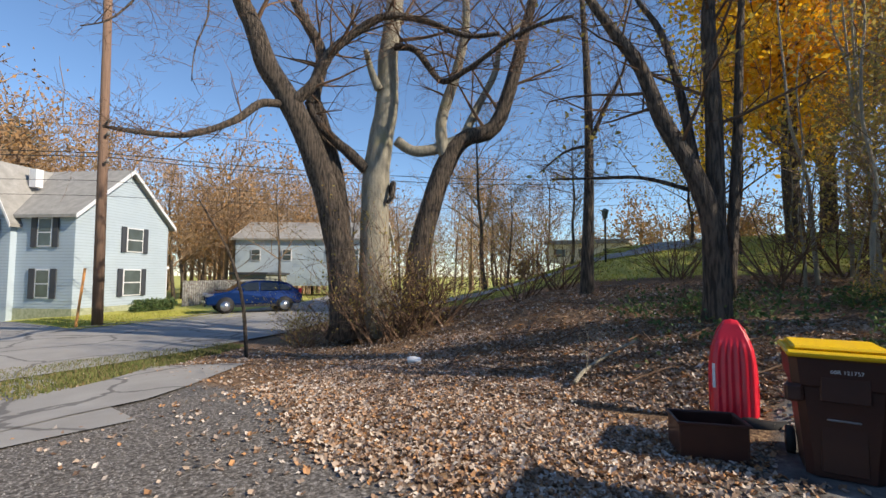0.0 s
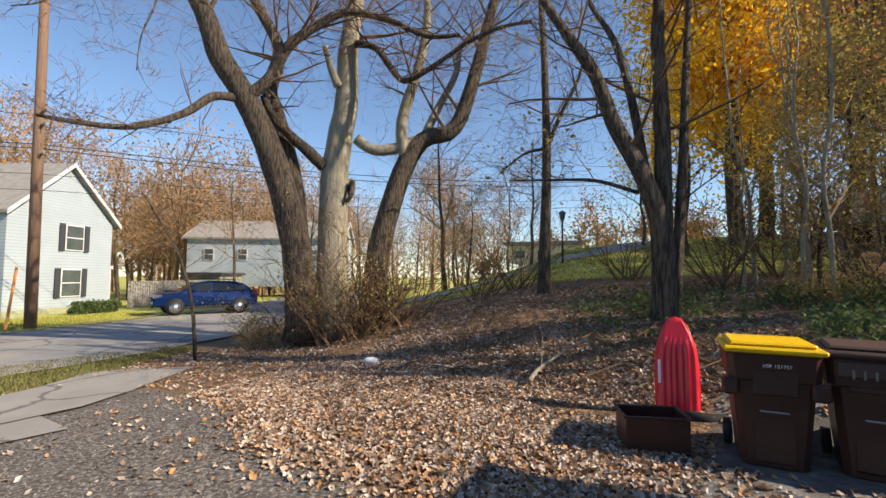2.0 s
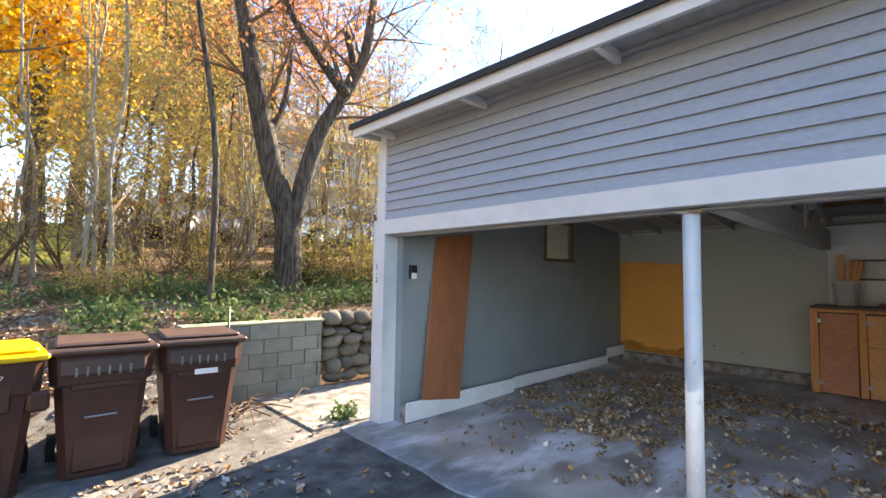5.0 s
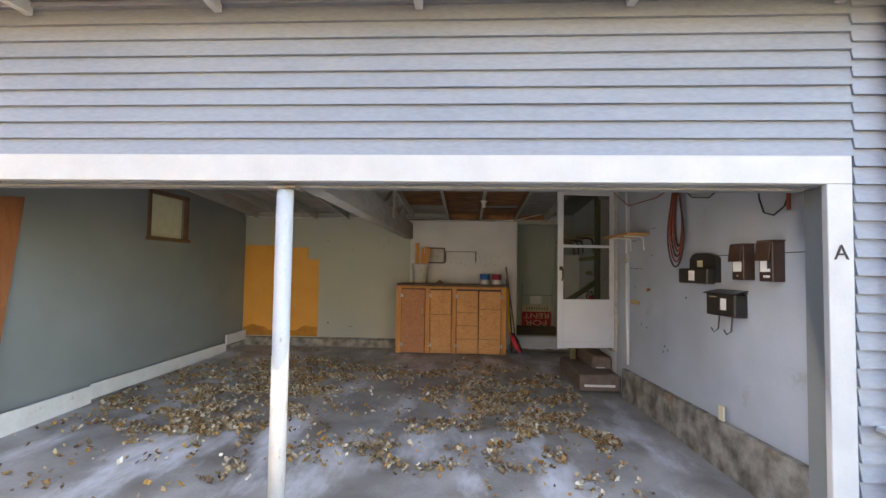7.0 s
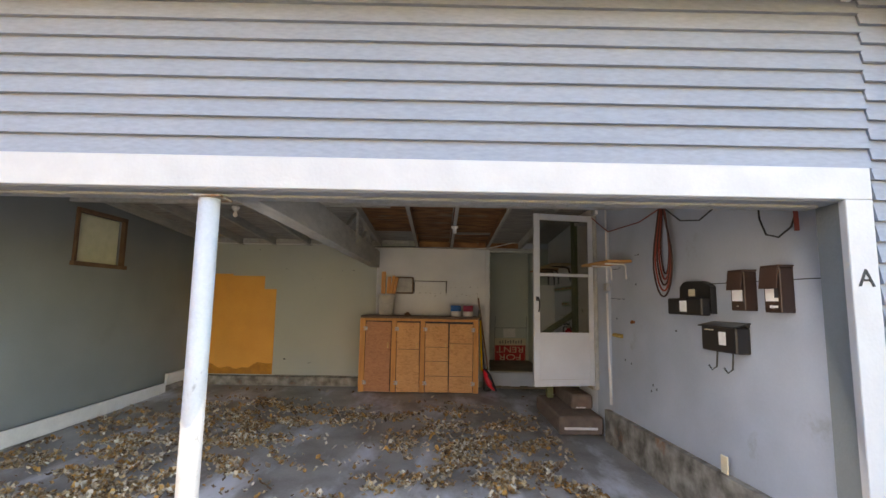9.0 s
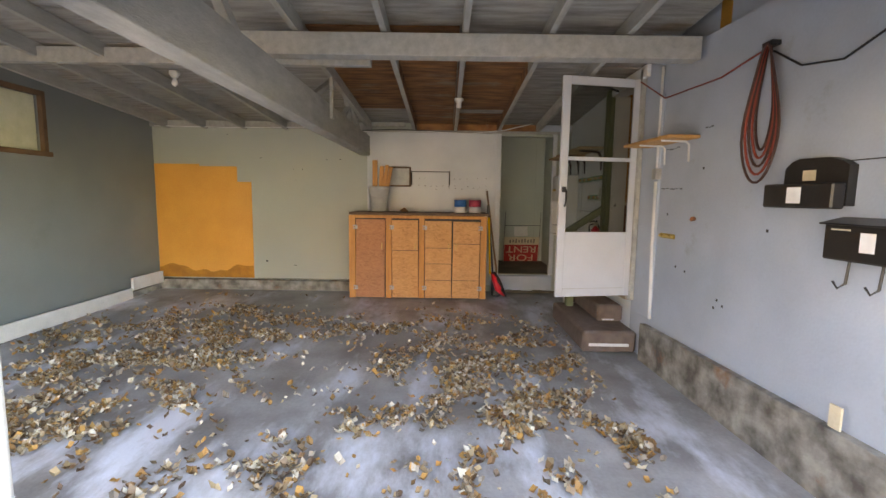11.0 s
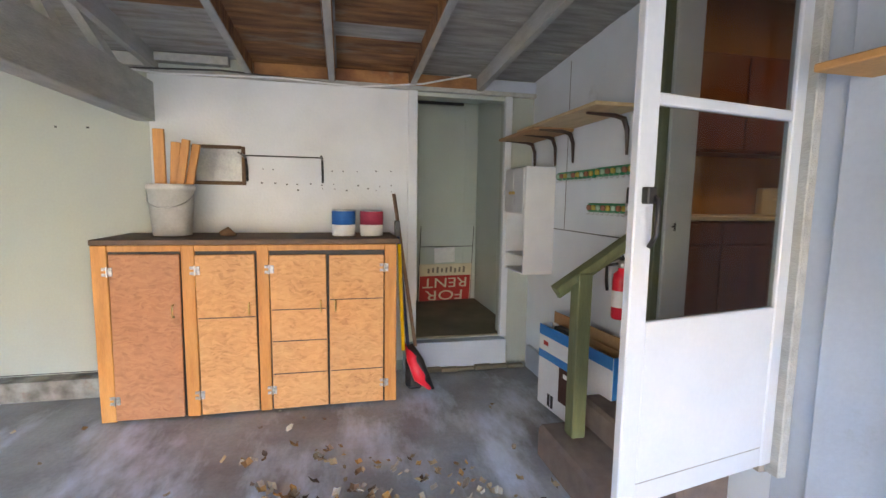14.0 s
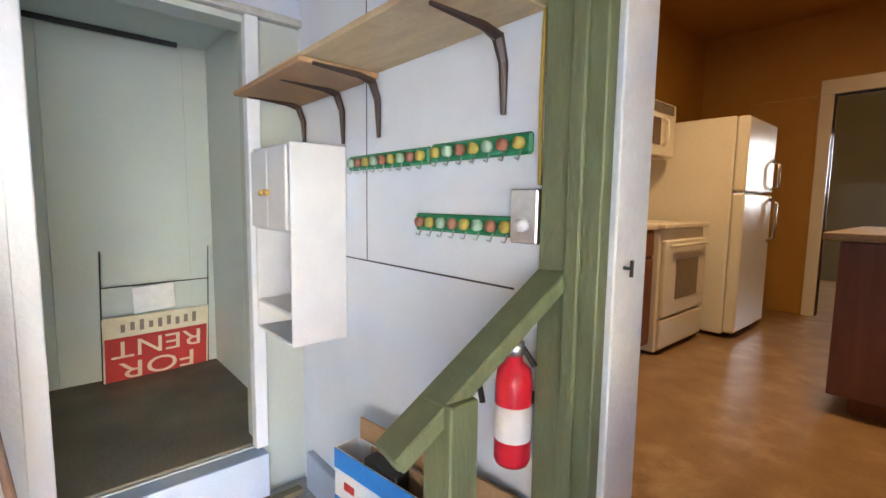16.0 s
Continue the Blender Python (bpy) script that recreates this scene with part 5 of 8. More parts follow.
def upright_mailbox(x0, x1, z0, z1, label, torn=False):
    """A narrow box with a hanging flap over its upper half."""
    b, d = mail_root(x0, x1, z0, label), 0.085
    box("body", x0, x1, WY, WY + d, z0, z1 - 0.012, BROWN_METAL, b, bevel=0.005)
    box("top", x0 - 0.006, x1 + 0.006, WY, WY + d + 0.012, z1 - 0.011, z1, FLAP_BROWN, b, bevel=0.003)
    m = Matrix.Translation((0, WY + d + 0.010, z1 - 0.012)) @ Matrix.Rotation(radians(7), 4, "X")
    box("flap", x0 - 0.005, x1 + 0.005, 0, 0.004, -(z1 - z0) * 0.46, 0, FLAP_BROWN, b, "slightly faded brown flap", bevel=0.0015, m=m)
    xc, zc = x0 + (x1 - x0) * 0.5, z0 + (z1 - z0) * 0.36
    box("label", xc - 0.045, xc + 0.05, WY + d + 0.001, WY + d + 0.003, zc - 0.035, zc + 0.04, PAPER, b, "white paper label", bevel=0)
    if torn:
        box("label", xc - 0.05, xc - 0.02, WY + d + 0.004, WY + d + 0.005, zc - 0.015, zc + 0.045, PRINT, b, "dark torn strip", bevel=0)
        box("label", xc - 0.04, xc + 0.02, WY + d + 0.001, WY + d + 0.003, zc - 0.075, zc - 0.06, PAPER, b, "scrap of white paper", bevel=0)
    tube("rivet", [(xc, WY + d, z0 + 0.03), (xc, WY + d + 0.006, z0 + 0.03)], 0.006, METAL, b, n=8)


FLAP_BROWN = mat("faded_brown_flap", (0.085, 0.048, 0.036), (0.055, 0.03, 0.023), 9, rough=0.4, bump=0.08)
mb = mail_root(5.09, 5.53, 1.385, "black mailbox with an arched back and a lower front pocket")
bm = bmesh.new()
arch = [(5.09, 1.40), (5.48, 1.40), (5.47, 1.60), (5.43, 1.635), (5.38, 1.65), (5.20, 1.645), (5.13, 1.625), (5.09, 1.60)]
front = [bm.verts.new((x, WY + 0.045, z)) for x, z in arch]
back = [bm.verts.new((x, WY, z)) for x, z in arch]
bm.faces.new(front)
bm.faces.new(back[::-1])
for i in range(len(arch)):
    bm.faces.new((front[i], back[i], back[(i + 1) % len(arch)], front[(i + 1) % len(arch)]))
bmesh.ops.recalc_face_normals(bm, faces=bm.faces)
part("back_plate", bm, BLACK_METAL, mb)
box("pocket", 5.09, 5.53, WY + 0.046, WY + 0.115, 1.385, 1.515, BLACK_METAL, mb, bevel=0.008)
box("label", 5.27, 5.36, WY + 0.115, WY + 0.117, 1.41, 1.495, PAPER, mb, "white paper label", bevel=0)
box("label", 5.27, 5.35, WY + 0.045, WY + 0.047, 1.53, 1.585, SIGN_CREAM, mb, "yellowed label", bevel=0)
upright_mailbox(4.69, 4.82, 1.43, 1.70, "dark brown upright mailbox with a white label")
upright_mailbox(4.40, 4.53, 1.425, 1.71, "dark brown upright mailbox with a torn white label", True)
mb = mail_root(4.77, 5.13, 1.14, "black mailbox with newspaper hooks and a white label")
box("body", 4.77, 5.13, WY, WY + 0.10, 1.14, 1.315, BLACK_METAL, mb, bevel=0.008)
m = Matrix.Translation((0, WY, 1.345)) @ Matrix.Rotation(radians(-14), 4, "X")
box("lid", 4.762, 5.138, 0.0, 0.125, -0.005, 0.003, BLACK_METAL, mb, "sloping black lid", bevel=0.002, m=m)
box("side_plate", 4.77, 5.13, WY, WY + 0.02, 1.315, 1.345, BLACK_METAL, mb)
box("label", 4.87, 4.94, WY + 0.10, WY + 0.102, 1.19, 1.28, PAPER, mb, "white paper label", bevel=0)
box("mail_slot", 4.99, 5.09, WY + 0.10, WY + 0.101, 1.285, 1.292, SIGN_CREAM, mb, "pale slot edge", bevel=0)
news_hooks(mb, (4.86, 5.02), WY + 0.06, 1.14)
hz = thing("extension_cord", (5.5, -1.47, 2.35), "red-orange extension cord hanging in loops on the wall", "extension cord")
box("hook", 5.64, 5.72, -1.499, -1.44, 2.33, 2.36, BLACK_METAL, hz, "black hook")
for k in range(5):
    w, dpt, off = 0.07 + 0.022 * k, 1.53 + 0.05 * (4 - k), 0.012 * k
    pts = [(5.70 - 0.01 * k + w * math.sin(a) * (0.45 + 0.55 * ss(-1, 0.5, -math.cos(a))), -1.475 + off, (2.34 + dpt) / 2 + (2.34 - dpt) / 2 * math.cos(a)) for a in np.linspace(0, 2 * math.pi, 30)]
    tube("loop", pts, 0.0075, CORD if k % 2 else mat("dark_cord", (0.06, 0.025, 0.02)), hz, n=6)
tube("run", [(5.66, -1.47, 2.34), (6.1, -1.46, 2.26), (6.8, -1.46, 2.27), (7.2, -1.44, 2.5)], 0.006, CORD, hz, n=6)
tube("run", [(5.66, -1.47, 2.30), (5.45, -1.47, 2.16), (5.2, -1.47, 2.12), (4.98, -1.47, 2.2), (4.75, -1.47, 2.4)], 0.006, BLACK, hz, n=6)
hc = thing("short_cord", (4.2, -1.47, 2.2), "orange cord end hanging by a black loop near the opening", "cord")
tube("loop", [(4.61, -1.47, 2.3), (4.60, -1.47, 2.02), (4.54, -1.46, 1.91), (4.44, -1.455, 1.88), (4.35, -1.46, 1.93), (4.28, -1.47, 2.1), (4.26, -1.47, 2.3)], 0.006, BLACK, hc, n=6)
tube("cord", [(4.32, -1.46, 2.35), (4.31, -1.455, 2.1), (4.30, -1.45, 1.90)], 0.012, CORD, hc, n=8)
bm = bmesh.new()
rng = random.Random(21)
for x0, x1, z in ((6.60, 6.80, 1.842), (6.53, 6.84, 1.512), (6.20, 6.30, 1.95)):
    x = x0
    while x < x1:
        w = rng.uniform(0.012, 0.05)
        zz = z + rng.uniform(-0.006, 0.006)
        cube(bm, x, min(x + w, x1), -1.503, -1.4985, zz, zz + rng.uniform(0.003, 0.009))
        x += w * rng.uniform(1.0, 1.7)
for x, z in ((6.28, 1.657), (6.02, 0.72), (5.96, 0.69), (6.05, 0.66), (6.55, 0.88), (6.42, 0.86), (6.72, 1.30), (5.62, 1.24)):
    cube(bm, x - 0.010, x + 0.008, -1.502, -1.4985, z - 0.008, z + 0.010)
part("wall_marks", bm, PRINT, kind="stuff", label="dark peeling cracks and holes in the wall paint")
ot = thing("outlet", (4.83, -1.4, 0.35), "almond wall outlet on the concrete curb", "outlet")
box("plate", 4.96, 5.03, -1.439, -1.427, 0.31, 0.43, SIGN_CREAM, ot)
hk = thing("hose_bib", (6.0, -1.46, 1.27), "small rusty fitting on the wall", "fitting")
tube("spout", [(6.34, -1.50, 1.28), (6.33, -1.475, 1.285), (6.315, -1.46, 1.275)], 0.014, PLY, hk, n=8)
bl = thing("coat_hooks", (6.55, -1.49, 1.14), "short yellow strip with pegs on the wall", "hook strip")
box("bar", 6.58, 6.80, -1.499, -1.488, 1.10, 1.14, mat("ochre_strip", (0.5, 0.34, 0.08)), bl)
for x in (6.605, 6.66, 6.715, 6.775):
    tube("peg", [(x, -1.489, 1.12), (x, -1.472, 1.12)], 0.012, BRASS, bl, n=8)


def follow_wall(names, k=0.068, x_end=7.26):
    """The front stretch of the side wall runs slightly outwards; move what belongs to it along."""
    for ob in list(bpy.data.objects):
        top = ob
        while top.parent:
            top = top.parent
        if ob.type != "MESH" or top.name.split(".")[0] not in names:
            continue
        o = origin(ob)
        for v in ob.data.vertices:
            x, y = o.x + v.co.x, o.y + v.co.y
            if x < x_end and -2.0 < y < -1.0:
                v.co.y -= k * (x_end - x)


follow_wall(("wall_south", "wall_gable", "wall_joint", "curb", "wall_board", "small_wall_shelf", "junction_box", "mailbox", "wall_marks", "extension_cord", "short_cord", "outlet", "hose_bib", "coat_hooks"))

lb = thing("bare_bulb", (7.6, 3.3, 2.5), "unlit bare bulb in a porcelain holder", "bulb")
zc = ceil_z(7.6)
lathe("holder", 7.6, 3.1, [(0.05, zc - 0.002), (0.05, zc - 0.03), (0.03, zc - 0.06), (0.02, zc - 0.07)], WHITE, lb, n=16)
lathe("bulb", 7.6, 3.1, [(0.012, zc - 0.07), (0.03, zc - 0.11), (0.03, zc - 0.13), (0.0, zc - 0.155)], PAPER, lb, n=16)
lf = thing("light_fitting", (7.9, 0.3, 2.6), "small white lamp holder on a rafter", "lamp holder")
zc = ceil_z(8.0) - 0.12
lathe("holder", 8.0, 0.21, [(0.05, zc), (0.05, zc - 0.02), (0.028, zc - 0.04), (0.028, zc - 0.10)], WHITE, lf, n=16)
wr = thing("wiring", (9.62, 1, 2.4), "thin white cable sagging along the top plate", "cable")
tube("cable", [(9.60, 4.6, 2.40), (9.61, 3.5, 2.39), (9.60, 2.2, 2.41), (9.61, 1.4, 2.35), (9.6, 0.6, 2.37), (9.6, 0.0, 2.345), (9.6, -0.5, 2.40), (9.62, -0.9, 2.50)], 0.007, WHITE_WORN, wr, n=6)
tube("cable", [(9.61, 1.9, 2.36), (9.6, 1.0, 2.395), (9.61, 0.2, 2.36)], 0.006, BLACK, wr, n=6)

# ---- kitchen ----
KZ = 0.48
box("floor_kitchen", 6.2, 11.0, -9.0, -1.62, KZ - 0.1, KZ, VINYL, bevel=0, label="mottled tan vinyl kitchen floor", **S)
box("ceiling_kitchen", 6.2, 11.0, -9.0, -1.62, 3.28, 3.35, WALL_AMBER, bevel=0, label="kitchen ceiling", **S)
box("wall_kitchen_east", 9.42, 9.6, -5.975, -1.63, KZ, 3.28, WALL_AMBER, bevel=0, label="amber painted kitchen wall", **S)
wall_with_hole("wall_kitchen_south", "x", -6.1, 0.12, 6.3, 9.6, KZ, 3.28, [(7.3, 8.3, KZ, 2.55)], WALL_AMBER, "amber painted wall with a doorway")
box("wall_far_room_east", 9.5, 9.6, -9.0, -6.105, KZ, 3.28, WALL_AMBER, bevel=0, label="far room side wall", **S)
box("wall_kitchen_west", 6.2, 6.32, -9.0, -1.63, KZ, 3.28, WALL_AMBER, bevel=0, label="amber painted kitchen wall", **S)
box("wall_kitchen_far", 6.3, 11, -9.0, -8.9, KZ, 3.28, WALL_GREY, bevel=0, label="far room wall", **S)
box("wall_kitchen_north", 8.2, 9.42, -1.66, -1.625, KZ, 3.28, WALL_AMBER, bevel=0, label="amber painted kitchen wall", **S)
box("trim", 8.3, 8.40, -6.12, -5.96, KZ, 2.65, CREAM, label="cream door casing", **S)
box("trim", 7.2, 7.3, -6.12, -5.96, KZ, 2.65, CREAM, label="cream door casing", **S)
box("trim", 7.2, 8.4, -6.12, -5.95, 2.55, 2.68, CREAM, label="cream door head", **S)
kd = tagged(box("door_white", 8.42, 8.95, -6.06, -5.97, KZ, 2.55, WALL_AMBER, None), "amber painted flush door in the kitchen wall", "door")
st = thing("stove", (9.05, -4.0, KZ), "cream kitchen stove with an oven window", "stove")
box("body", 8.76, 9.40, -4.36, -3.60, KZ + 0.02, KZ + 0.88, CREAM, st, bevel=0.01)
box("cooktop", 8.72, 9.40, -4.37, -3.59, KZ + 0.88, KZ + 0.915, CREAM, st, bevel=0.008)
box("backguard", 9.33, 9.41, -4.36, -3.60, KZ + 0.915, KZ + 1.15, CREAM, st, bevel=0.01)
for k in range(4):
    yk = -3.72 - 0.17 * k
    tube("knob", [(9.33, yk, KZ + 1.05), (9.30, yk, KZ + 1.05)], 0.02, BLACK if k == 1 else CREAM, st, n=12)
od = box("oven_door", 8.725, 8.76, -4.34, -3.62, KZ + 0.27, KZ + 0.80, CREAM, st, bevel=0.008)
box("window", 8.72, 8.726, -4.18, -3.80, KZ + 0.38, KZ + 0.66, mat("oven_window", (0.22, 0.16, 0.10), rough=0.1), od, "dark oven window", bevel=0)
tube("handle", [(8.725, -4.28, KZ + 0.76), (8.69, -4.26, KZ + 0.765), (8.69, -3.70, KZ + 0.765), (8.725, -3.68, KZ + 0.76)], 0.012, CREAM, od, n=8)
box("drawer", 8.73, 8.76, -4.34, -3.62, KZ + 0.05, KZ + 0.255, CREAM, st, bevel=0.008)
fr = thing("refrigerator", (8.9, -4.8, KZ), "cream enamelled top-freezer refrigerator by the stove", "refrigerator")
box("body", 8.62, 9.40, -5.20, -4.46, KZ + 0.03, KZ + 1.72, CREAM, fr, bevel=0.012)
box("freezer_door", 8.53, 8.615, -5.20, -4.46, KZ + 1.15, KZ + 1.715, CREAM, fr, bevel=0.015)
box("fridge_door", 8.53, 8.615, -5.20, -4.46, KZ + 0.05, KZ + 1.14, CREAM, fr, bevel=0.015)
for z0, z1 in ((0.75, 1.10), (1.18, 1.42)):
    tube("handle", [(8.53, -5.12, KZ + z0), (8.48, -5.12, KZ + z0 + 0.03), (8.48, -5.12, KZ + z1 - 0.03), (8.53, -5.12, KZ + z1)], 0.014, STEEL_DOOR, fr, n=8)
mw = thing("microwave", (9.2, -3.95, KZ + 1.4), "cream over-range microwave with a vent grille", "microwave")
box("body", 9.02, 9.41, -4.36, -3.60, KZ + 1.42, KZ + 1.83, CREAM, mw, bevel=0.01)
box("window", 9.012, 9.021, -4.08, -3.68, KZ + 1.50, KZ + 1.70, mat("microwave_window", (0.12, 0.08, 0.05), rough=0.15), mw, "dark window", bevel=0)
# Shade of the vent gaps, painted as thin darker strips.
for i in range(7):
    box("vent_slat", 9.012, 9.021, -4.30, -3.66, KZ + 1.745 + i * 0.011, KZ + 1.750 + i * 0.011, mat("vent_shadow", (0.3, 0.25, 0.18)) if i == 0 else bpy.data.materials["vent_shadow"], mw, bevel=0)
tube("handle", [(9.02, -4.14, KZ + 1.50), (8.98, -4.14, KZ + 1.53), (8.98, -4.14, KZ + 1.68), (9.02, -4.14, KZ + 1.71)], 0.012, CREAM, mw, n=8)
tagged(text("joy_letters", "& JOY", 0.17, basis((9.15, -3.85, KZ + 1.90), (0, -1, 0), (0, 0, 1), (-1, 0, 0)), CREAM, None, depth=0.012), "cream standing letters on the microwave", "letters")
uc = thing("upper_cabinet", (9.2, -3.2, 1.9), "dark cherry wall cupboard", "kitchen cupboard", "kitchen cupboards")
box("body", 9.10, 9.41, -3.58, -2.6, KZ + 1.42, KZ + 2.2, CHERRY, uc)
box("door", 9.08, 9.10, -3.56, -3.10, KZ + 1.44, KZ + 2.18, CHERRY, uc)
box("door", 9.08, 9.10, -3.08, -2.62, KZ + 1.44, KZ + 2.18, CHERRY, uc)
kc = thing("base_cabinet", (9.1, -3.0, KZ), "dark cherry base cupboard with a drawer", "kitchen cupboard", "kitchen cupboards")
box("body", 8.80, 9.41, -3.585, -1.70, KZ + 0.08, KZ + 0.87, CHERRY, kc)
box("toe_kick", 8.86, 9.40, -3.58, -1.70, KZ, KZ + 0.08, BLACK, kc)
for y0 in (-3.56, -3.1, -2.64):
    box("drawer", 8.782, 8.80, y0, y0 + 0.43, KZ + 0.70, KZ + 0.85, CHERRY, kc)
    box("door", 8.782, 8.80, y0, y0 + 0.43, KZ + 0.10, KZ + 0.68, CHERRY, kc)
tagged(box("worktop", 8.77, 9.41, -3.585, -1.70, KZ + 0.875, KZ + 0.91, CREAM, None), "cream kitchen worktop beside the stove", "worktop")
ki = thing("kitchen_island", (7.4, -4.0, KZ), "dark cherry kitchen island cupboard", "kitchen island")
box("body", 7.0, 7.82, -4.6, -3.42, KZ + 0.10, KZ + 0.87, CHERRY, ki)
box("foot", 7.08, 7.74, -4.55, -3.50, KZ, KZ + 0.10, CHERRY, ki)
tagged(box("island_worktop", 6.96, 7.88, -4.66, -3.36, KZ + 0.875, KZ + 0.915, mat("speckled_worktop", (0.25, 0.2, 0.16)), None), "speckled brown island worktop", "worktop")
# Fixture out of view, added with an area lamp for the kitchen's amber glow.
kl = thing("ceiling_light", (7.9, -3.2, 2.95), "warm kitchen ceiling light, assumed and out of view", "ceiling light")
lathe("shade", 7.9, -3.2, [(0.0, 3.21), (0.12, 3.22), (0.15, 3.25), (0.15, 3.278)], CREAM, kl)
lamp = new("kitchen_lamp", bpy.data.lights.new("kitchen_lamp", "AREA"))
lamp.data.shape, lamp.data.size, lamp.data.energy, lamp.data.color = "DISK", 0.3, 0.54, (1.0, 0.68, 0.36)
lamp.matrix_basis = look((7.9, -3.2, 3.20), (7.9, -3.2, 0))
# Unseen area light added to stand in for window light in the far room.
lamp2 = new("far_room_lamp", bpy.data.lights.new("far_room_lamp", "AREA"))
lamp2.data.shape, lamp2.data.size, lamp2.data.energy, lamp2.data.color = "RECTANGLE", 1.0, 0.75, (0.9, 0.95, 1.0)
lamp2.data.size_y = 1.2
lamp2.matrix_basis = look((7.6, -8.85, 1.9), (7.9, -5, 1.2))

# ---- retaining walls ----
rng = random.Random(11)
bw = thing("block_wall", (3.7, 6.85, -0.15), "weathered concrete block retaining wall with moss on top", "retaining wall")
box("core", 2.45, 4.28, 6.88, 7.06, -0.3, 0.78, CURB, bw, bevel=0)
for row in range(5):
    z = -0.14 + row * 0.196
    x = 2.44 - (0.2 if row % 2 else 0.0)
    while x < 4.28:
        x0, x1 = max(x, 2.44), min(x + 0.395, 4.30)
        if x1 - x0 > 0.05:
            dy = rng.uniform(-0.008, 0.008)
            box("block", x0 + 0.0015, x1 - 0.0015, 6.78 + dy, 6.879, z + 0.0015, z + 0.1935, BLOCK, bw, bevel=0.004)
        x += 0.40
box("cap", 2.42, 4.34, 6.77, 7.05, 0.842, 0.875, MOSSY, bw, "mossy concrete cap", bevel=0.01)
tube("metal_stake", [(2.93, 6.66, -0.14), (2.94, 6.70, 1.1)], 0.012, BLACK_METAL, None, n=8)
tagged(bpy.data.objects["metal_stake"], "thin dark metal stake beside the block wall", "stake")


def stone_mesh(seed):
    bm = bmesh.new()
    bmesh.ops.create_icosphere(bm, subdivisions=2, radius=1)
    for v in bm.verts:
        f = 1 + 0.28 * noise.noise(v.co * 1.3 + Vector((seed * 7.1, 0, 0))) + 0.05 * noise.noise(v.co * 4)
        v.co *= f
        v.co.x = max(min(v.co.x, 0.85), -0.85)
        v.co.z = max(min(v.co.z, 0.85), -0.85)
    me = bpy.data.meshes.new("stone")
    bm.to_mesh(me)
    bm.free()
    me.materials.append(STONE)
    me.shade_smooth()
    return me


STONES = [stone_mesh(i) for i in range(6)]
sw_ = thing("stone_wall", (5.0, 6.9, -0.15), "dry-laid grey field stone retaining wall", "retaining wall")
box("core", 4.34, 9.0, 7.02, 7.2, -0.3, 0.86, CURB, sw_, bevel=0)
z = -0.10
while z < 0.92:
    x, h = 4.40 + rng.uniform(-0.1, 0.1), rng.uniform(0.075, 0.13)
    while x < 8.8:
        w = rng.uniform(0.09, 0.19)
        o = new("stone", rng.choice(STONES))
        o.parent = sw_
        o.location = Vector((x + w, 6.93 + rng.uniform(-0.05, 0.03), z + h * 0.8 + rng.uniform(-0.035, 0.035))) - origin(sw_)
        o.scale = (w * 1.15, rng.uniform(0.12, 0.18), h * rng.uniform(0.9, 1.25))
        o.rotation_euler = (0, rng.uniform(-0.3, 0.3), rng.uniform(-0.2, 0.2))
        x += w * 1.95
    z += h * 1.62
box("floor_pad", 3.3, 5.2, 5.1, 6.75, -0.2, -0.115, CURB, kind="structure", label="low concrete slab by the garage corner", bevel=0.01)


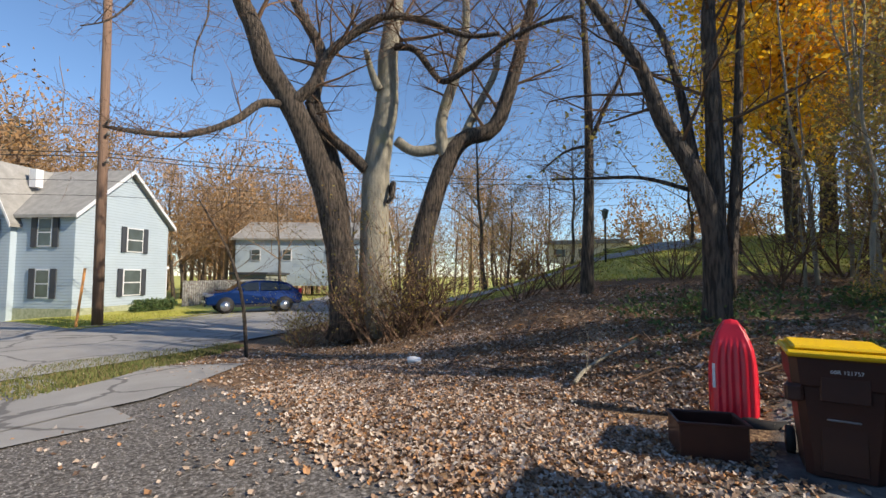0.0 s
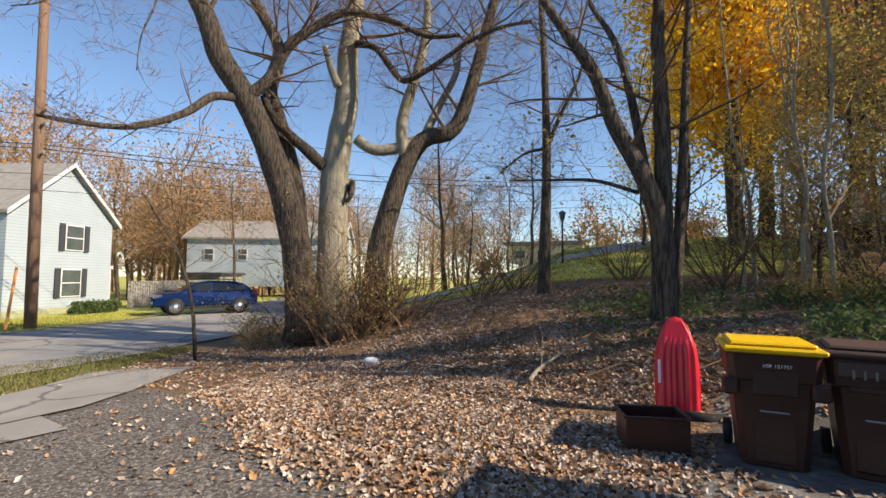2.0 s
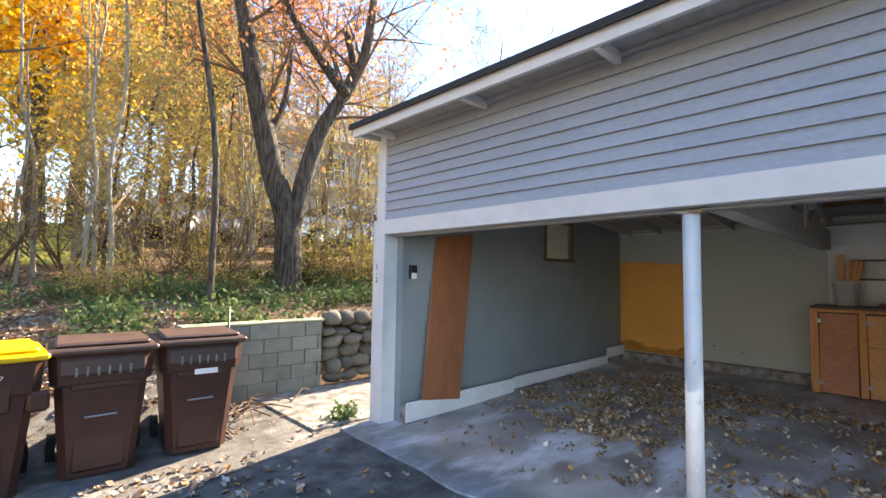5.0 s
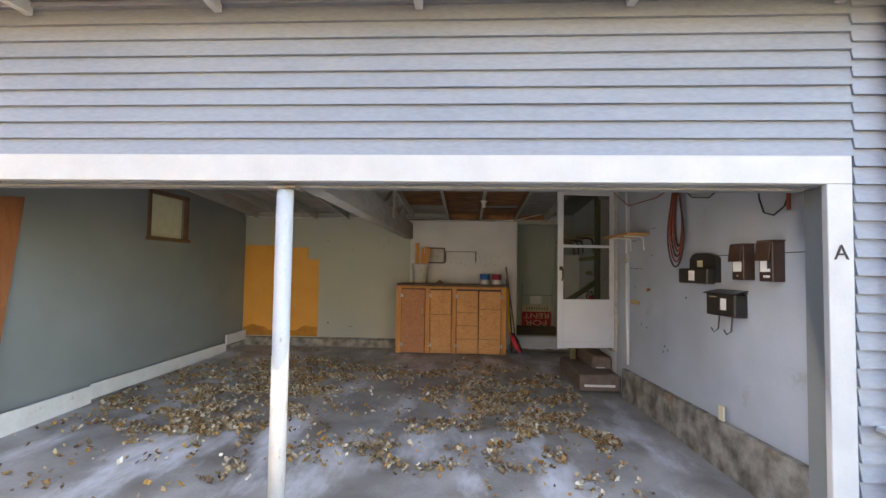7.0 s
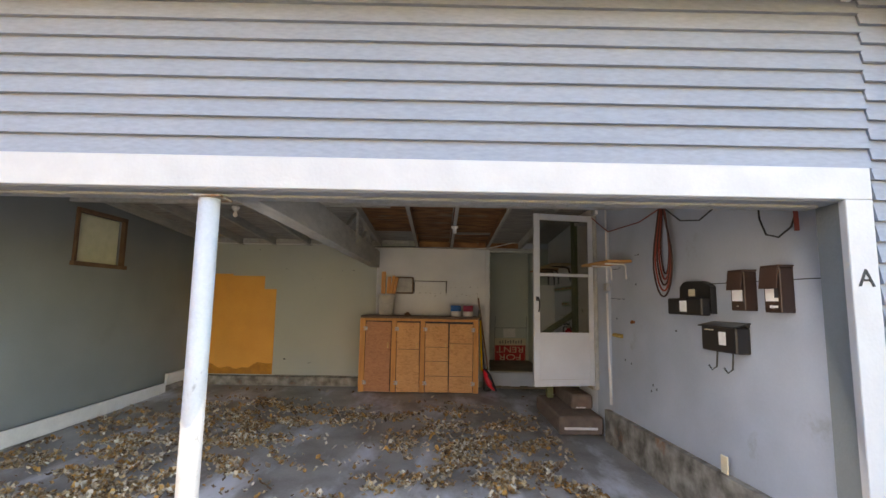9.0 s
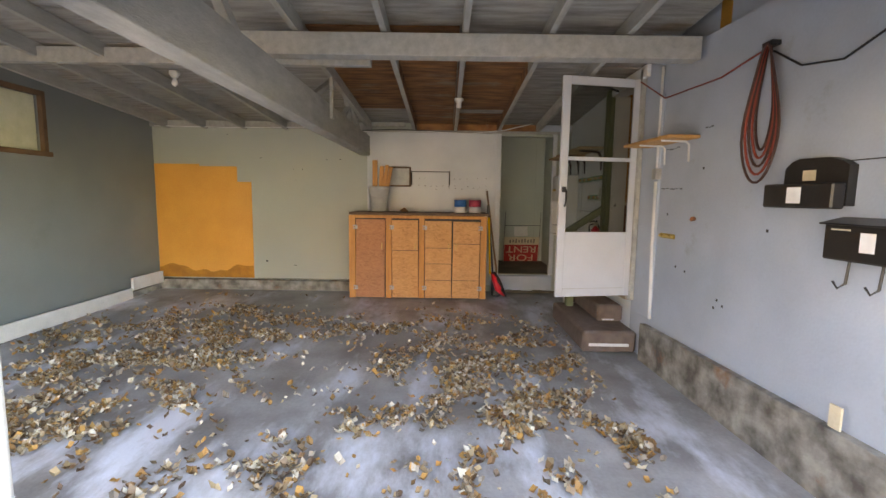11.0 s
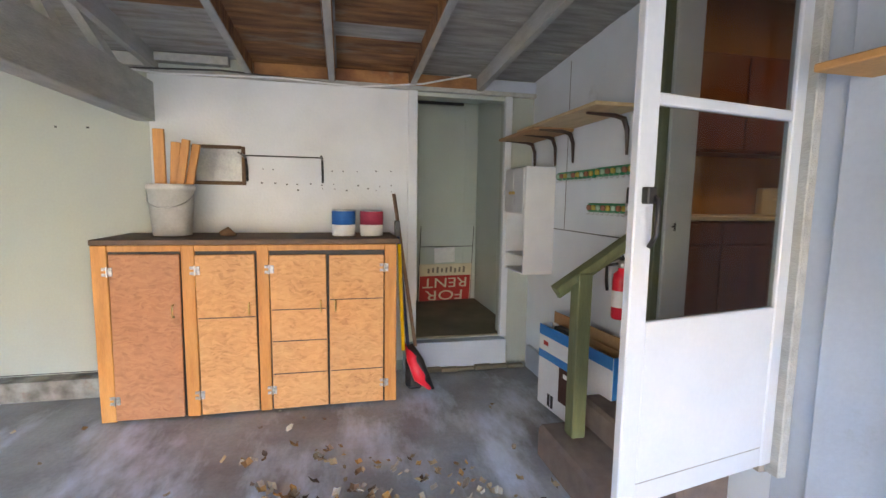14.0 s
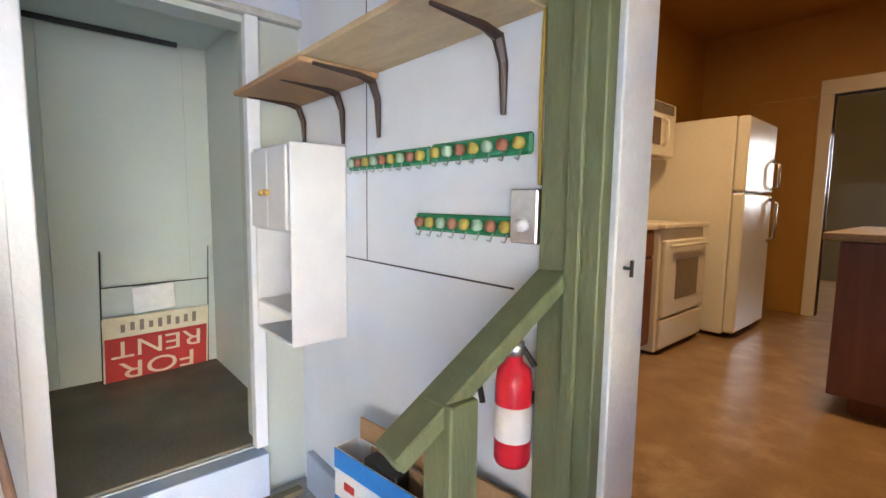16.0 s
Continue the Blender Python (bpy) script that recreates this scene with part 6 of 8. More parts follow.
# ---- bins ----
def wheelie_bin(x, y, rz, lid_material, kind_, label):
    b = thing("trash_bin", (0, 0, 0), label, "trash bin", "bins in a row")
    bm = bmesh.new()
    rings = [(0.0, 0.23, 0.27), (0.10, 0.235, 0.275), (0.70, 0.285, 0.325), (0.72, 0.31, 0.345), (0.92, 0.325, 0.36), (0.95, 0.335, 0.37)]
    prev = None
    for z_, hx, hy in rings:
        c = 0.05
        loop = [bm.verts.new((px, py, z_ + 0.02)) for px, py in ((-hx + c, -hy), (hx - c, -hy), (hx, -hy + c), (hx, hy - c), (hx - c, hy), (-hx + c, hy), (-hx, hy - c), (-hx, -hy + c))]
        if prev:
            for i in range(8):
                bm.faces.new((prev[i], prev[(i + 1) % 8], loop[(i + 1) % 8], loop[i]))
        else:
            bm.faces.new(loop[::-1])
        prev = loop
    part("body", bm, BIN_BROWN, b)
    lid = bmesh.new()
    cube(lid, -0.345, 0.345, -0.40, 0.36, 0.962, 1.01, 0.015)
    cube(lid, -0.30, 0.30, -0.33, 0.30, 1.0105, 1.045, 0.02)
    part("lid", lid, lid_material, b, "yellow plastic lid" if lid_material is YELLOW else "faded brown lid")
    box("grab_bar", -0.10, 0.10, -0.318, -0.298, 0.47, 0.485, METAL, b, "steel lifter bar")
    # No hollow is cut; a near-black block paints in its shade.
    rc = bmesh.new()
    cube(rc, -0.09, 0.09, -0.306, -0.285, 0.50, 0.62, 0.004)
    part("recess", rc, PRINT, b, "dark block painting in a shaded recess behind the bar")
    if kind_ == "yellow":
        for s in (-1, 1):
            box("shoulder", s * 0.30 - 0.06, s * 0.30 + 0.06, -0.365, -0.28, 0.60, 0.74, BIN_BROWN, b, bevel=0.02)
        box("panel", -0.14, 0.16, -0.352, -0.32, 0.62, 0.82, BIN_BROWN, b, bevel=0.01)
        box("lower_panel", -0.14, 0.14, -0.30, -0.25, 0.06, 0.42, BIN_BROWN, b, bevel=0.01)
        text("serial", "60R 121757", 0.04, basis((0.02, -0.3655, 0.86), (1, 0, 0), (0, 0, 1), (0, -1, 0)), PAPER, b, "white printed number", 0.0005)
    else:
        box("lid_hood", -0.27, 0.27, -0.385, -0.31, 0.80, 0.94, BIN_LID, b, bevel=0.02)
        for i in range(6):
            box("hood_slot", -0.17 + i * 0.065, -0.155 + i * 0.065, -0.390, -0.384, 0.80, 0.87, BLOCK, b, "pale worn rib", bevel=0)
        box("throat", -0.20, 0.20, -0.335, -0.29, 0.68, 0.80, BIN_BROWN, b, bevel=0.02)
        box("lower_panel", -0.17, 0.17, -0.292, -0.25, 0.06, 0.42, BIN_BROWN, b, bevel=0.02)
        if kind_ == "label":
            box("sticker", -0.06, 0.12, -0.352, -0.345, 0.70, 0.745, PAPER, b, "white sticker", bevel=0)
    for s in (-1, 1):
        w = tube("wheel", [(s * 0.25, 0.28, 0.12), (s * 0.31, 0.28, 0.12)], 0.12, TYRE, b, n=18)
        tube("hub", [(s * 0.309, 0.28, 0.12), (s * 0.318, 0.28, 0.12)], 0.05, BIN_LID, w, n=12)
    tube("handle", [(-0.25, 0.37, 0.93), (-0.25, 0.42, 0.97), (0.25, 0.42, 0.97), (0.25, 0.37, 0.93)], 0.014, BIN_BROWN, b, n=8)
    b.matrix_basis = pose(x, y, -0.135, 0, 0, rz) @ Matrix.Diagonal((1.08, 1.05, 1.05, 1))


wheelie_bin(0.74, 5.45, 3, YELLOW, "yellow", "dark brown wheeled bin with a bright yellow lid")
wheelie_bin(1.50, 5.55, -4, BIN_LID, "plain", "scuffed dark brown wheeled bin with a faded flat lid")
wheelie_bin(2.26, 5.58, -6, BIN_LID, "label", "dark brown wheeled bin with a white sticker and faded lid")

cr = thing("crate", (0, 0, 0), "open dark brown plastic recycling crate among the leaves", "crate")
for a in ((-0.29, -0.28, -0.20, 0.20), (0.28, 0.29, -0.20, 0.20), (-0.28, 0.28, -0.20, -0.19), (-0.28, 0.28, 0.19, 0.20)):
    box("wall", *a, 0.0, 0.33, BIN_BROWN, cr)
box("base", -0.28, 0.28, -0.19, 0.19, 0.0, 0.01, BIN_BROWN, cr)
for a in ((-0.31, 0.31, -0.22, -0.2005), (-0.31, 0.31, 0.2005, 0.22), (-0.31, -0.2905, -0.2, 0.2), (0.2905, 0.31, -0.2, 0.2)):
    box("rim", *a, 0.31, 0.335, BIN_BROWN, cr)
for k in range(2):
    box("print_mark", 0.291, 0.293, -0.10, 0.10 - 0.05 * k, 0.10 + 0.05 * k, 0.13 + 0.05 * k, PAPER, cr, "white printed mark", bevel=0)
cr.matrix_basis = pose(-0.23, 5.22, -0.125, 0, 0, 22)

sl = thing("sled", (0, 0, 0), "pinkish-red ribbed plastic sled standing on end against a tyre", "sled")
bm = bmesh.new()
rows_ = []
for i in range(22):
    v_ = i / 21
    half = 0.265 * (1 - max(0, (v_ - 0.55) / 0.45) ** 2.2 * 0.72) * (0.93 + 0.07 * min(1, v_ * 6))
    row = []
    for k in range(33):
        u = k / 32 * 2 - 1
        rim = max(0, abs(u) - 0.86) / 0.14
        rib = 0.010 * (1 if (abs(u) < 0.74 and int((u + 1) * 7) % 2 == 0 and v_ < 0.78) else 0)
        keel = 0.05 * ss(0.72, 1.0, v_)
        y_ = -0.075 * (1 - rim) - rib + keel * 1.2
        row.append(bm.verts.new((u * half, y_, v_ * 1.22 + 0.02 * (1 - abs(u)) * (1 if i == 21 else 0))))
    rows_.append(row)
for a, b_ in zip(rows_, rows_[1:]):
    for k in range(32):
        bm.faces.new((a[k], a[k + 1], b_[k + 1], b_[k]))
shell = part("shell", bm, RED, sl, smooth=True)
sm = shell.modifiers.new("thickness", "SOLIDIFY")
sm.thickness = 0.008
edge = [(-0.245, 0.0), (-0.265, 0.35), (-0.262, 0.67), (-0.23, 0.9), (-0.15, 1.12), (-0.07, 1.22), (0.07, 1.22), (0.15, 1.12), (0.23, 0.9), (0.262, 0.67), (0.265, 0.35), (0.245, 0.0)]
tube("rim", [(x, 0.01 + 0.06 * ss(0.88, 1.22, z), z) for x, z in edge], 0.014, RED, sl, "rolled red rim", 8)
box("decal", -0.235, -0.20, -0.082, -0.078, 0.45, 0.72, PAPER, sl, "torn white sticker", bevel=0)
sl.matrix_basis = pose(-0.04, 6.15, -0.14, -8, 0, 6) @ Matrix.Diagonal((0.86, 1, 0.98, 1))
ty = thing("old_tyre", (0, 0, 0), "black tyre lying behind the red sled", "tyre")
bm = bmesh.new()
N1, N2 = 32, 12
tv_ = [[bm.verts.new(((0.27 + 0.095 * math.cos(b)) * math.cos(a), (0.27 + 0.095 * math.cos(b)) * math.sin(a), 0.09 + 0.09 * math.sin(b))) for b in [2 * math.pi * j / N2 for j in range(N2)]] for a in [2 * math.pi * i / N1 for i in range(N1)]]
for i in range(N1):
    for j in range(N2):
        bm.faces.new((tv_[i][j], tv_[(i + 1) % N1][j], tv_[(i + 1) % N1][(j + 1) % N2], tv_[i][(j + 1) % N2]))
part("carcass", bm, TYRE, ty, smooth=True)
ty.matrix_basis = pose(0.24, 6.35, -0.12, 4, 0, 0)
bg = tagged(new("plastic_bag", stone_mesh(9)), "crumpled white plastic bag on the leaf slope", "plastic bag")
bg.data.materials[0] = PAPER
bg.matrix_basis = pose(-5.35, 7.2, ground_z(-5.35, 7.2) + 0.06, 0, 0, 30) @ Matrix.Diagonal((0.16, 0.10, 0.08, 1))


# ---- trees ----
MIN_R = 0.004


def grow(vs, fs, p, d, r, length, depth, rg, droop=0.0, spread=0.6, kids=3, tips=None):
    n = 5 if r > 0.03 else 3
    pts, rad = [p.copy()], [r]
    k = 4 if depth > 1 else 3
    for i in range(k):
        d = (d + Vector((rg.uniform(-1, 1), rg.uniform(-1, 1), rg.uniform(-0.7, 0.9) - droop)) * 0.16).normalized()
        p = p + d * (length / k)
        pts.append(p.copy())
        rad.append(r * (1 - 0.62 * (i + 1) / k))
    ring_tube(vs, fs, pts, rad, n, caps=False)
    if tips is not None and depth <= 1:
        tips.extend(pts[1:])
    if depth <= 0:
        return
    for j in range(kids):
        i = min(k, 1 + int((j + rg.random()) * k / kids))
        a = Vector((rg.uniform(-1, 1), rg.uniform(-1, 1), rg.uniform(-0.5, 0.8))).normalized()
        nd = (d * (1 - spread) + a * spread).normalized()
        grow(vs, fs, pts[i], nd, max(MIN_R, rad[i] * rg.uniform(0.5, 0.72)), length * rg.uniform(0.55, 0.8), depth - 1, rg, droop, spread, kids, tips)


def smooth_path(pts, per=4):
    pts = [Vector(p) for p in pts]
    out = []
    for i in range(len(pts) - 1):
        a, b, c, d = pts[max(i - 1, 0)], pts[i], pts[i + 1], pts[min(i + 2, len(pts) - 1)]
        for s in range(per):
            t = s / per
            out.append(0.5 * (2 * b + (c - a) * t + (2 * a - 5 * b + 4 * c - d) * t * t + (3 * b - a - 3 * c + d) * t ** 3))
    out.append(pts[-1])
    return out


class Tree:
    def __init__(self, name, label, cat, base, seed):
        self.root = thing(name, base, label, cat)
        self.rg = random.Random(seed)
        self.tw = ([], [])
        self.tips = []

    def limb(self, pts, r0, r1, material, name="limb", twigs=10, depth=3, first=0.35, tl=1.5, n=14, flare=0.0, label=""):
        path = smooth_path(pts)
        m = len(path) - 1
        rad = [r0 + (r1 - r0) * (i / m) + flare * math.exp(-i * 0.8) for i in range(m + 1)]
        vs, fs = [], []
        ring_tube(vs, fs, path, rad, n)
        for i, v in enumerate(vs):
            q = Vector(v)
            c = path[min(i // n, m)]
            k = 1 + 0.10 * noise.noise(q * 2.3) + (0.05 * noise.noise(Vector((q.x * 14, q.y * 14, q.z * 2.2))))
            vs[i] = tuple(c + (q - c) * k)
        lists(name, vs, fs, material, self.root, label, smooth=True)
        for j in range(twigs):
            i = int(m * (first + (1 - first) * (j + self.rg.random()) / twigs))
            i = min(i, m)
            d = (path[min(i + 1, m)] - path[max(i - 1, 0)]).normalized()
            a = Vector((self.rg.uniform(-1, 1), self.rg.uniform(-1, 1), self.rg.uniform(-0.4, 0.7))).normalized()
            grow(self.tw[0], self.tw[1], path[i], (d * 0.35 + a * 0.65).normalized(), max(0.010, rad[i] * 0.26), tl * self.rg.uniform(0.7, 1.3), depth, self.rg, 0.05, 0.55, 3, self.tips)

    def done(self, material, leaves=None, count=0, size=0.05, spread=0.25):
        lists("crown", self.tw[0], self.tw[1], material, self.root, "fine bare twigs")
        if leaves:
            leaf_cloud("leaves", self.tips, count, size, spread, leaves, self.root, self.rg)
        return self.root


def leaf_cloud(name, centres, count, size, spread, material, parent, rg, label=""):
    np_r = np.random.RandomState(rg.randint(0, 9999))
    c = np.array([tuple(centres[rg.randrange(len(centres))]) for _ in range(count)])
    c = c + np_r.normal(0, spread, (count, 3))
    a, b = np_r.normal(0, 1, (count, 3)), np_r.normal(0, 1, (count, 3))
    a /= np.linalg.norm(a, axis=1)[:, None]
    b -= a * (a * b).sum(1)[:, None]
    b /= np.linalg.norm(b, axis=1)[:, None]
    s = (size * np_r.uniform(0.6, 1.3, count))[:, None]
    v = np.stack([c - a * s, c + b * s * 0.6, c + a * s, c - b * s * 0.6], 1).reshape(-1, 3)
    f = np.arange(count * 4).reshape(-1, 4)
    return lists(name, v.tolist(), f.tolist(), material, parent, label or "loose autumn leaves")


def G(x, y):
    return ground_z(x, y)


T1 = Tree("maple_tree", "large old bare maple with three thick grey forking stems", "tree", (-9.0, 9.7, 0.0), 5)
# stem one
T1.limb([(-9.36, 9.02, -0.15), (-9.49, 8.74, 2.29), (-9.80, 8.23, 4.46), (-10.20, 7.56, 6.16), (-10.46, 7.02, 7.04), (-10.58, 6.65, 7.99), (-10.67, 6.32, 8.62), (-10.71, 6.05, 9.38), (-10.9, 5.6, 11.5)], 0.42, 0.14, BARK, "trunk", 9, 3, 0.6, 1.9, flare=0.18)
T1.limb([(-10.12, 7.50, 6.13), (-9.65, 7.86, 6.69), (-9.27, 8.09, 7.53), (-8.65, 8.53, 8.17), (-8.01, 8.94, 8.56), (-7.08, 9.50, 8.37), (-6.12, 9.97, 7.89), (-5.28, 10.27, 7.84)], 0.17, 0.05, BARK, twigs=26, tl=1.7, first=0.05)
T1.limb([(-9.71, 9.09, 1.67), (-9.94, 8.99, 4.13), (-10.35, 8.66, 6.12), (-10.54, 8.59, 6.82), (-10.48, 8.82, 8.10), (-10.93, 8.42, 9.28), (-11.21, 8.21, 9.97)], 0.3, 0.12, BARK, twigs=8, first=0.6)
T1.limb([(-9.05, 9.74, -0.2), (-9.08, 9.72, 2.33), (-9.05, 9.74, 4.66), (-8.85, 9.93, 6.71), (-8.84, 9.94, 8.10), (-8.69, 10.07, 9.86), (-8.57, 10.17, 11.30)], 0.47, 0.2, BARK_PALE, "trunk", 7, 3, 0.7, 2.0, flare=0.18, label="pale grey middle stem")
T1.limb([(-9.22, 9.45, 4.62), (-9.51, 9.00, 5.07), (-9.66, 8.70, 5.31), (-9.94, 8.22, 5.83), (-10.01, 7.97, 6.33)], 0.18, 0.1, BARK, twigs=3, tl=1.0)
T1.limb([(-8.89, 9.62, 6.96), (-8.98, 9.40, 7.41), (-9.05, 9.20, 8.02)], 0.13, 0.07, BARK_PALE, twigs=0, label="broken pale stub")
T1.limb([(-8.75, 10.0, 3.9), (-8.55, 9.9, 4.2), (-8.45, 9.75, 3.8), (-8.6, 9.7, 3.6)], 0.10, 0.05, BARK, twigs=0)
# stem three
T1.limb([(-8.29, 10.53, 0.0), (-8.13, 10.65, 2.35), (-7.64, 11.01, 4.55), (-7.12, 11.35, 5.58), (-6.28, 11.84, 5.99), (-5.75, 12.10, 7.60), (-5.44, 12.25, 8.96), (-5.20, 12.35, 9.98)], 0.36, 0.13, BARK, "trunk", 9, 3, 0.55, 1.6, flare=0.15)
T1.limb([(-7.50, 11.10, 4.90), (-7.59, 10.92, 6.07), (-7.16, 11.09, 7.58), (-6.88, 11.15, 8.91), (-6.83, 11.06, 10.06)], 0.2, 0.1, BARK_PALE, twigs=7)
T1.limb([(-7.08, 11.38, 5.67), (-7.78, 10.91, 5.32), (-8.32, 10.50, 5.26), (-8.70, 10.19, 5.56)], 0.17, 0.15, BARK_PALE, twigs=0)
T1.limb([(-7.18, 11.43, 5.61), (-6.89, 11.72, 6.51), (-6.41, 12.11, 7.77), (-6.30, 12.28, 8.71), (-5.72, 12.67, 9.43)], 0.14, 0.06, BARK_PALE, twigs=7)
T1.limb([(-10.29, 7.27, 6.09), (-10.31, 6.70, 5.91), (-10.36, 6.06, 5.29), (-10.54, 5.09, 4.72), (-10.64, 4.09, 4.54), (-10.55, 3.46, 4.47)], 0.12, 0.03, BARK, twigs=12, tl=1.0, n=8)
T1.limb([(-8.48, 9.85, 8.22), (-7.85, 9.99, 8.01), (-7.21, 10.09, 7.13), (-6.78, 10.02, 6.84), (-6.05, 10.13, 7.09), (-5.12, 10.30, 7.58), (-4.23, 10.37, 7.78), (-3.37, 10.36, 7.71)], 0.11, 0.04, BARK, twigs=24, tl=1.3, n=8, first=0.05)
T1.limb([(-10.6, 6.3, 9.2), (-11.0, 4.5, 9.6), (-11.0, 3.0, 9.3), (-10.9, 1.7, 8.5), (-10.7, 0.7, 7.9), (-10.3, -0.2, 7.2), (-9.9, -1.1, 6.4)], 0.09, 0.02, BARK, twigs=26, tl=1.2, n=7, first=0.1)
T1.limb([(-11.0, 4.4, 9.6), (-10.9, 4.3, 8.4), (-10.7, 4.0, 7.5), (-10.6, 3.5, 6.7), (-10.5, 3.0, 6.3)], 0.035, 0.012, BARK, twigs=12, tl=0.8, n=6, first=0.1)
T1.limb([(-10.7, 5.9, 9.4), (-10.4, 5.4, 8.3), (-10.3, 5.3, 7.5), (-10.2, 5.0, 6.6), (-10.1, 4.9, 5.8)], 0.03, 0.01, BARK, twigs=10, tl=0.7, n=6, first=0.1)
T1.limb([(-9.9, 9.5, 9.8), (-9.4, 9.0, 8.9), (-8.9, 8.7, 8.3), (-8.2, 8.6, 8.1), (-7.4, 8.9, 8.3)], 0.06, 0.02, BARK, twigs=16, tl=1.3, n=7, first=0.1)
T1.done(BARK_BROWN)
T1.root.location += Vector((0.16, 0.11, 0))

T2 = Tree("young_maple", "bare multi-stemmed maple above the bins with few leaves", "tree", (-0.35, 8.85, 0.8), 8)
T2.limb([(-0.36, 8.86, 0.55), (-0.36, 8.76, 2.24), (-0.58, 8.63, 3.17), (-1.04, 8.46, 4.19), (-1.33, 8.29, 5.09), (-1.70, 8.09, 5.74), (-2.06, 7.87, 6.36), (-2.31, 7.67, 6.86)], 0.2, 0.05, BARK, "trunk", 12, 3, 0.35, 1.5, flare=0.08)
T2.limb([(-0.34, 8.86, 1.9), (-0.32, 8.92, 4.09), (-0.37, 8.96, 5.79), (-0.31, 9.02, 6.96), (-0.32, 9.07, 9.16)], 0.15, 0.08, BARK, "trunk", 12, 3, 0.25, 1.5)
T2.limb([(-0.19, 9.08, 1.2), (-0.02, 9.19, 3.61), (0.06, 9.30, 5.35), (0.16, 9.40, 7.17), (0.15, 9.50, 8.20)], 0.1, 0.03, BARK, "trunk", 9, 3, 0.3, 1.3)
T2.limb([(-0.55, 8.84, 2.99), (-0.81, 9.00, 4.70), (-1.13, 9.15, 6.04), (-1.58, 9.26, 6.96), (-1.75, 9.42, 7.81)], 0.09, 0.03, BARK, twigs=9)
T2.limb([(-0.7, 8.7, 3.0), (-1.4, 8.5, 3.25), (-2.2, 8.3, 3.3), (-2.9, 8.2, 3.35)], 0.04, 0.015, BARK, twigs=7, tl=0.8, n=6)
T2.done(BARK_BROWN, LEAF_OLIVE, 500, 0.05, 0.2)

T3 = Tree("forked_tree", "brown bare tree forking into a wide V above the stone wall", "tree", (4.95, 9.4, 1.0), 12)
T3.limb([(4.94, 9.39, 0.7), (4.92, 9.40, 2.48), (4.63, 9.53, 3.58), (4.31, 9.67, 5.09), (4.06, 9.77, 6.53), (3.94, 9.81, 7.52), (3.9, 9.8, 9.0)], 0.28, 0.1, BARK, "trunk", 12, 3, 0.4, 1.7, flare=0.1)
T3.limb([(4.95, 9.38, 2.2), (5.24, 9.24, 3.82), (5.55, 9.06, 4.79), (5.91, 8.85, 5.50), (6.18, 8.67, 6.29), (6.31, 8.57, 7.5)], 0.19, 0.09, BARK, "trunk", 10, 3, 0.4, 1.6)
T3.limb([(5.80, 8.80, 5.37), (5.50, 8.70, 5.5), (5.08, 8.64, 5.84), (4.56, 8.68, 6.41), (4.18, 8.64, 7.03)], 0.13, 0.05, BARK, twigs=8)
T3.limb([(5.7, 8.95, 5.1), (6.1, 9.0, 6.0), (6.0, 9.2, 7.0)], 0.14, 0.06, BARK, twigs=6)
T3.limb([(4.5, 9.6, 4.2), (4.9, 9.7, 5.2), (5.1, 9.9, 6.5)], 0.09, 0.03, BARK, twigs=6)
T3.done(BARK_BROWN, LEAF_RUST, 1500, 0.055, 0.3)

T4 = Tree("slender_tree", "slender bare tree on the leaf slope", "tree", (-3.6, 12, 0.8), 14)
T4.limb([(-3.61, 11.97, 0.6), (-3.51, 12.00, 3.63), (-3.49, 12.00, 5.44), (-3.53, 11.99, 7.46), (-3.61, 11.97, 9.05), (-3.63, 11.96, 10.65)], 0.15, 0.05, BARK, "trunk", 14, 3, 0.35, 1.5, flare=0.08)
T4.limb([(-3.49, 12.00, 5.0), (-3.05, 12.02, 5.97), (-2.61, 12.02, 6.77), (-2.38, 11.97, 7.72)], 0.07, 0.02, BARK, twigs=6)
T4.limb([(-3.5, 12.00, 5.0), (-4.1, 11.9, 4.9), (-4.8, 11.8, 4.4)], 0.05, 0.015, BARK, twigs=6, n=6)
T4.done(BARK_BROWN)
T4.root.location += Vector((0.12, 0.08, 0))
T5 = Tree("slender_tree", "thin pale bare tree behind the bins", "tree", (3.08, 8.0, 0.7), 15)
T5.limb([(3.08, 8.00, 0.5), (3.09, 7.99, 3.26), (2.84, 8.07, 5.18), (2.69, 8.12, 6.19), (2.61, 8.14, 7.00), (2.5, 8.2, 9.0)], 0.055, 0.02, BARK, "trunk", 9, 2, 0.4, 1.0)
T5.done(BARK_BROWN)
T6 = Tree("sapling", "thin bare sapling leaning over the street edge", "tree", (-10.0, 6.6, -0.3), 16)
T6.limb([(-10.03, 6.58, -0.5), (-10.09, 6.49, 0.81), (-10.24, 6.25, 1.91), (-10.44, 5.91, 2.71), (-10.63, 5.57, 3.37)], 0.05, 0.015, BARK, "trunk", 14, 2, 0.3, 0.9, n=6)
T6.done(BARK_BROWN)


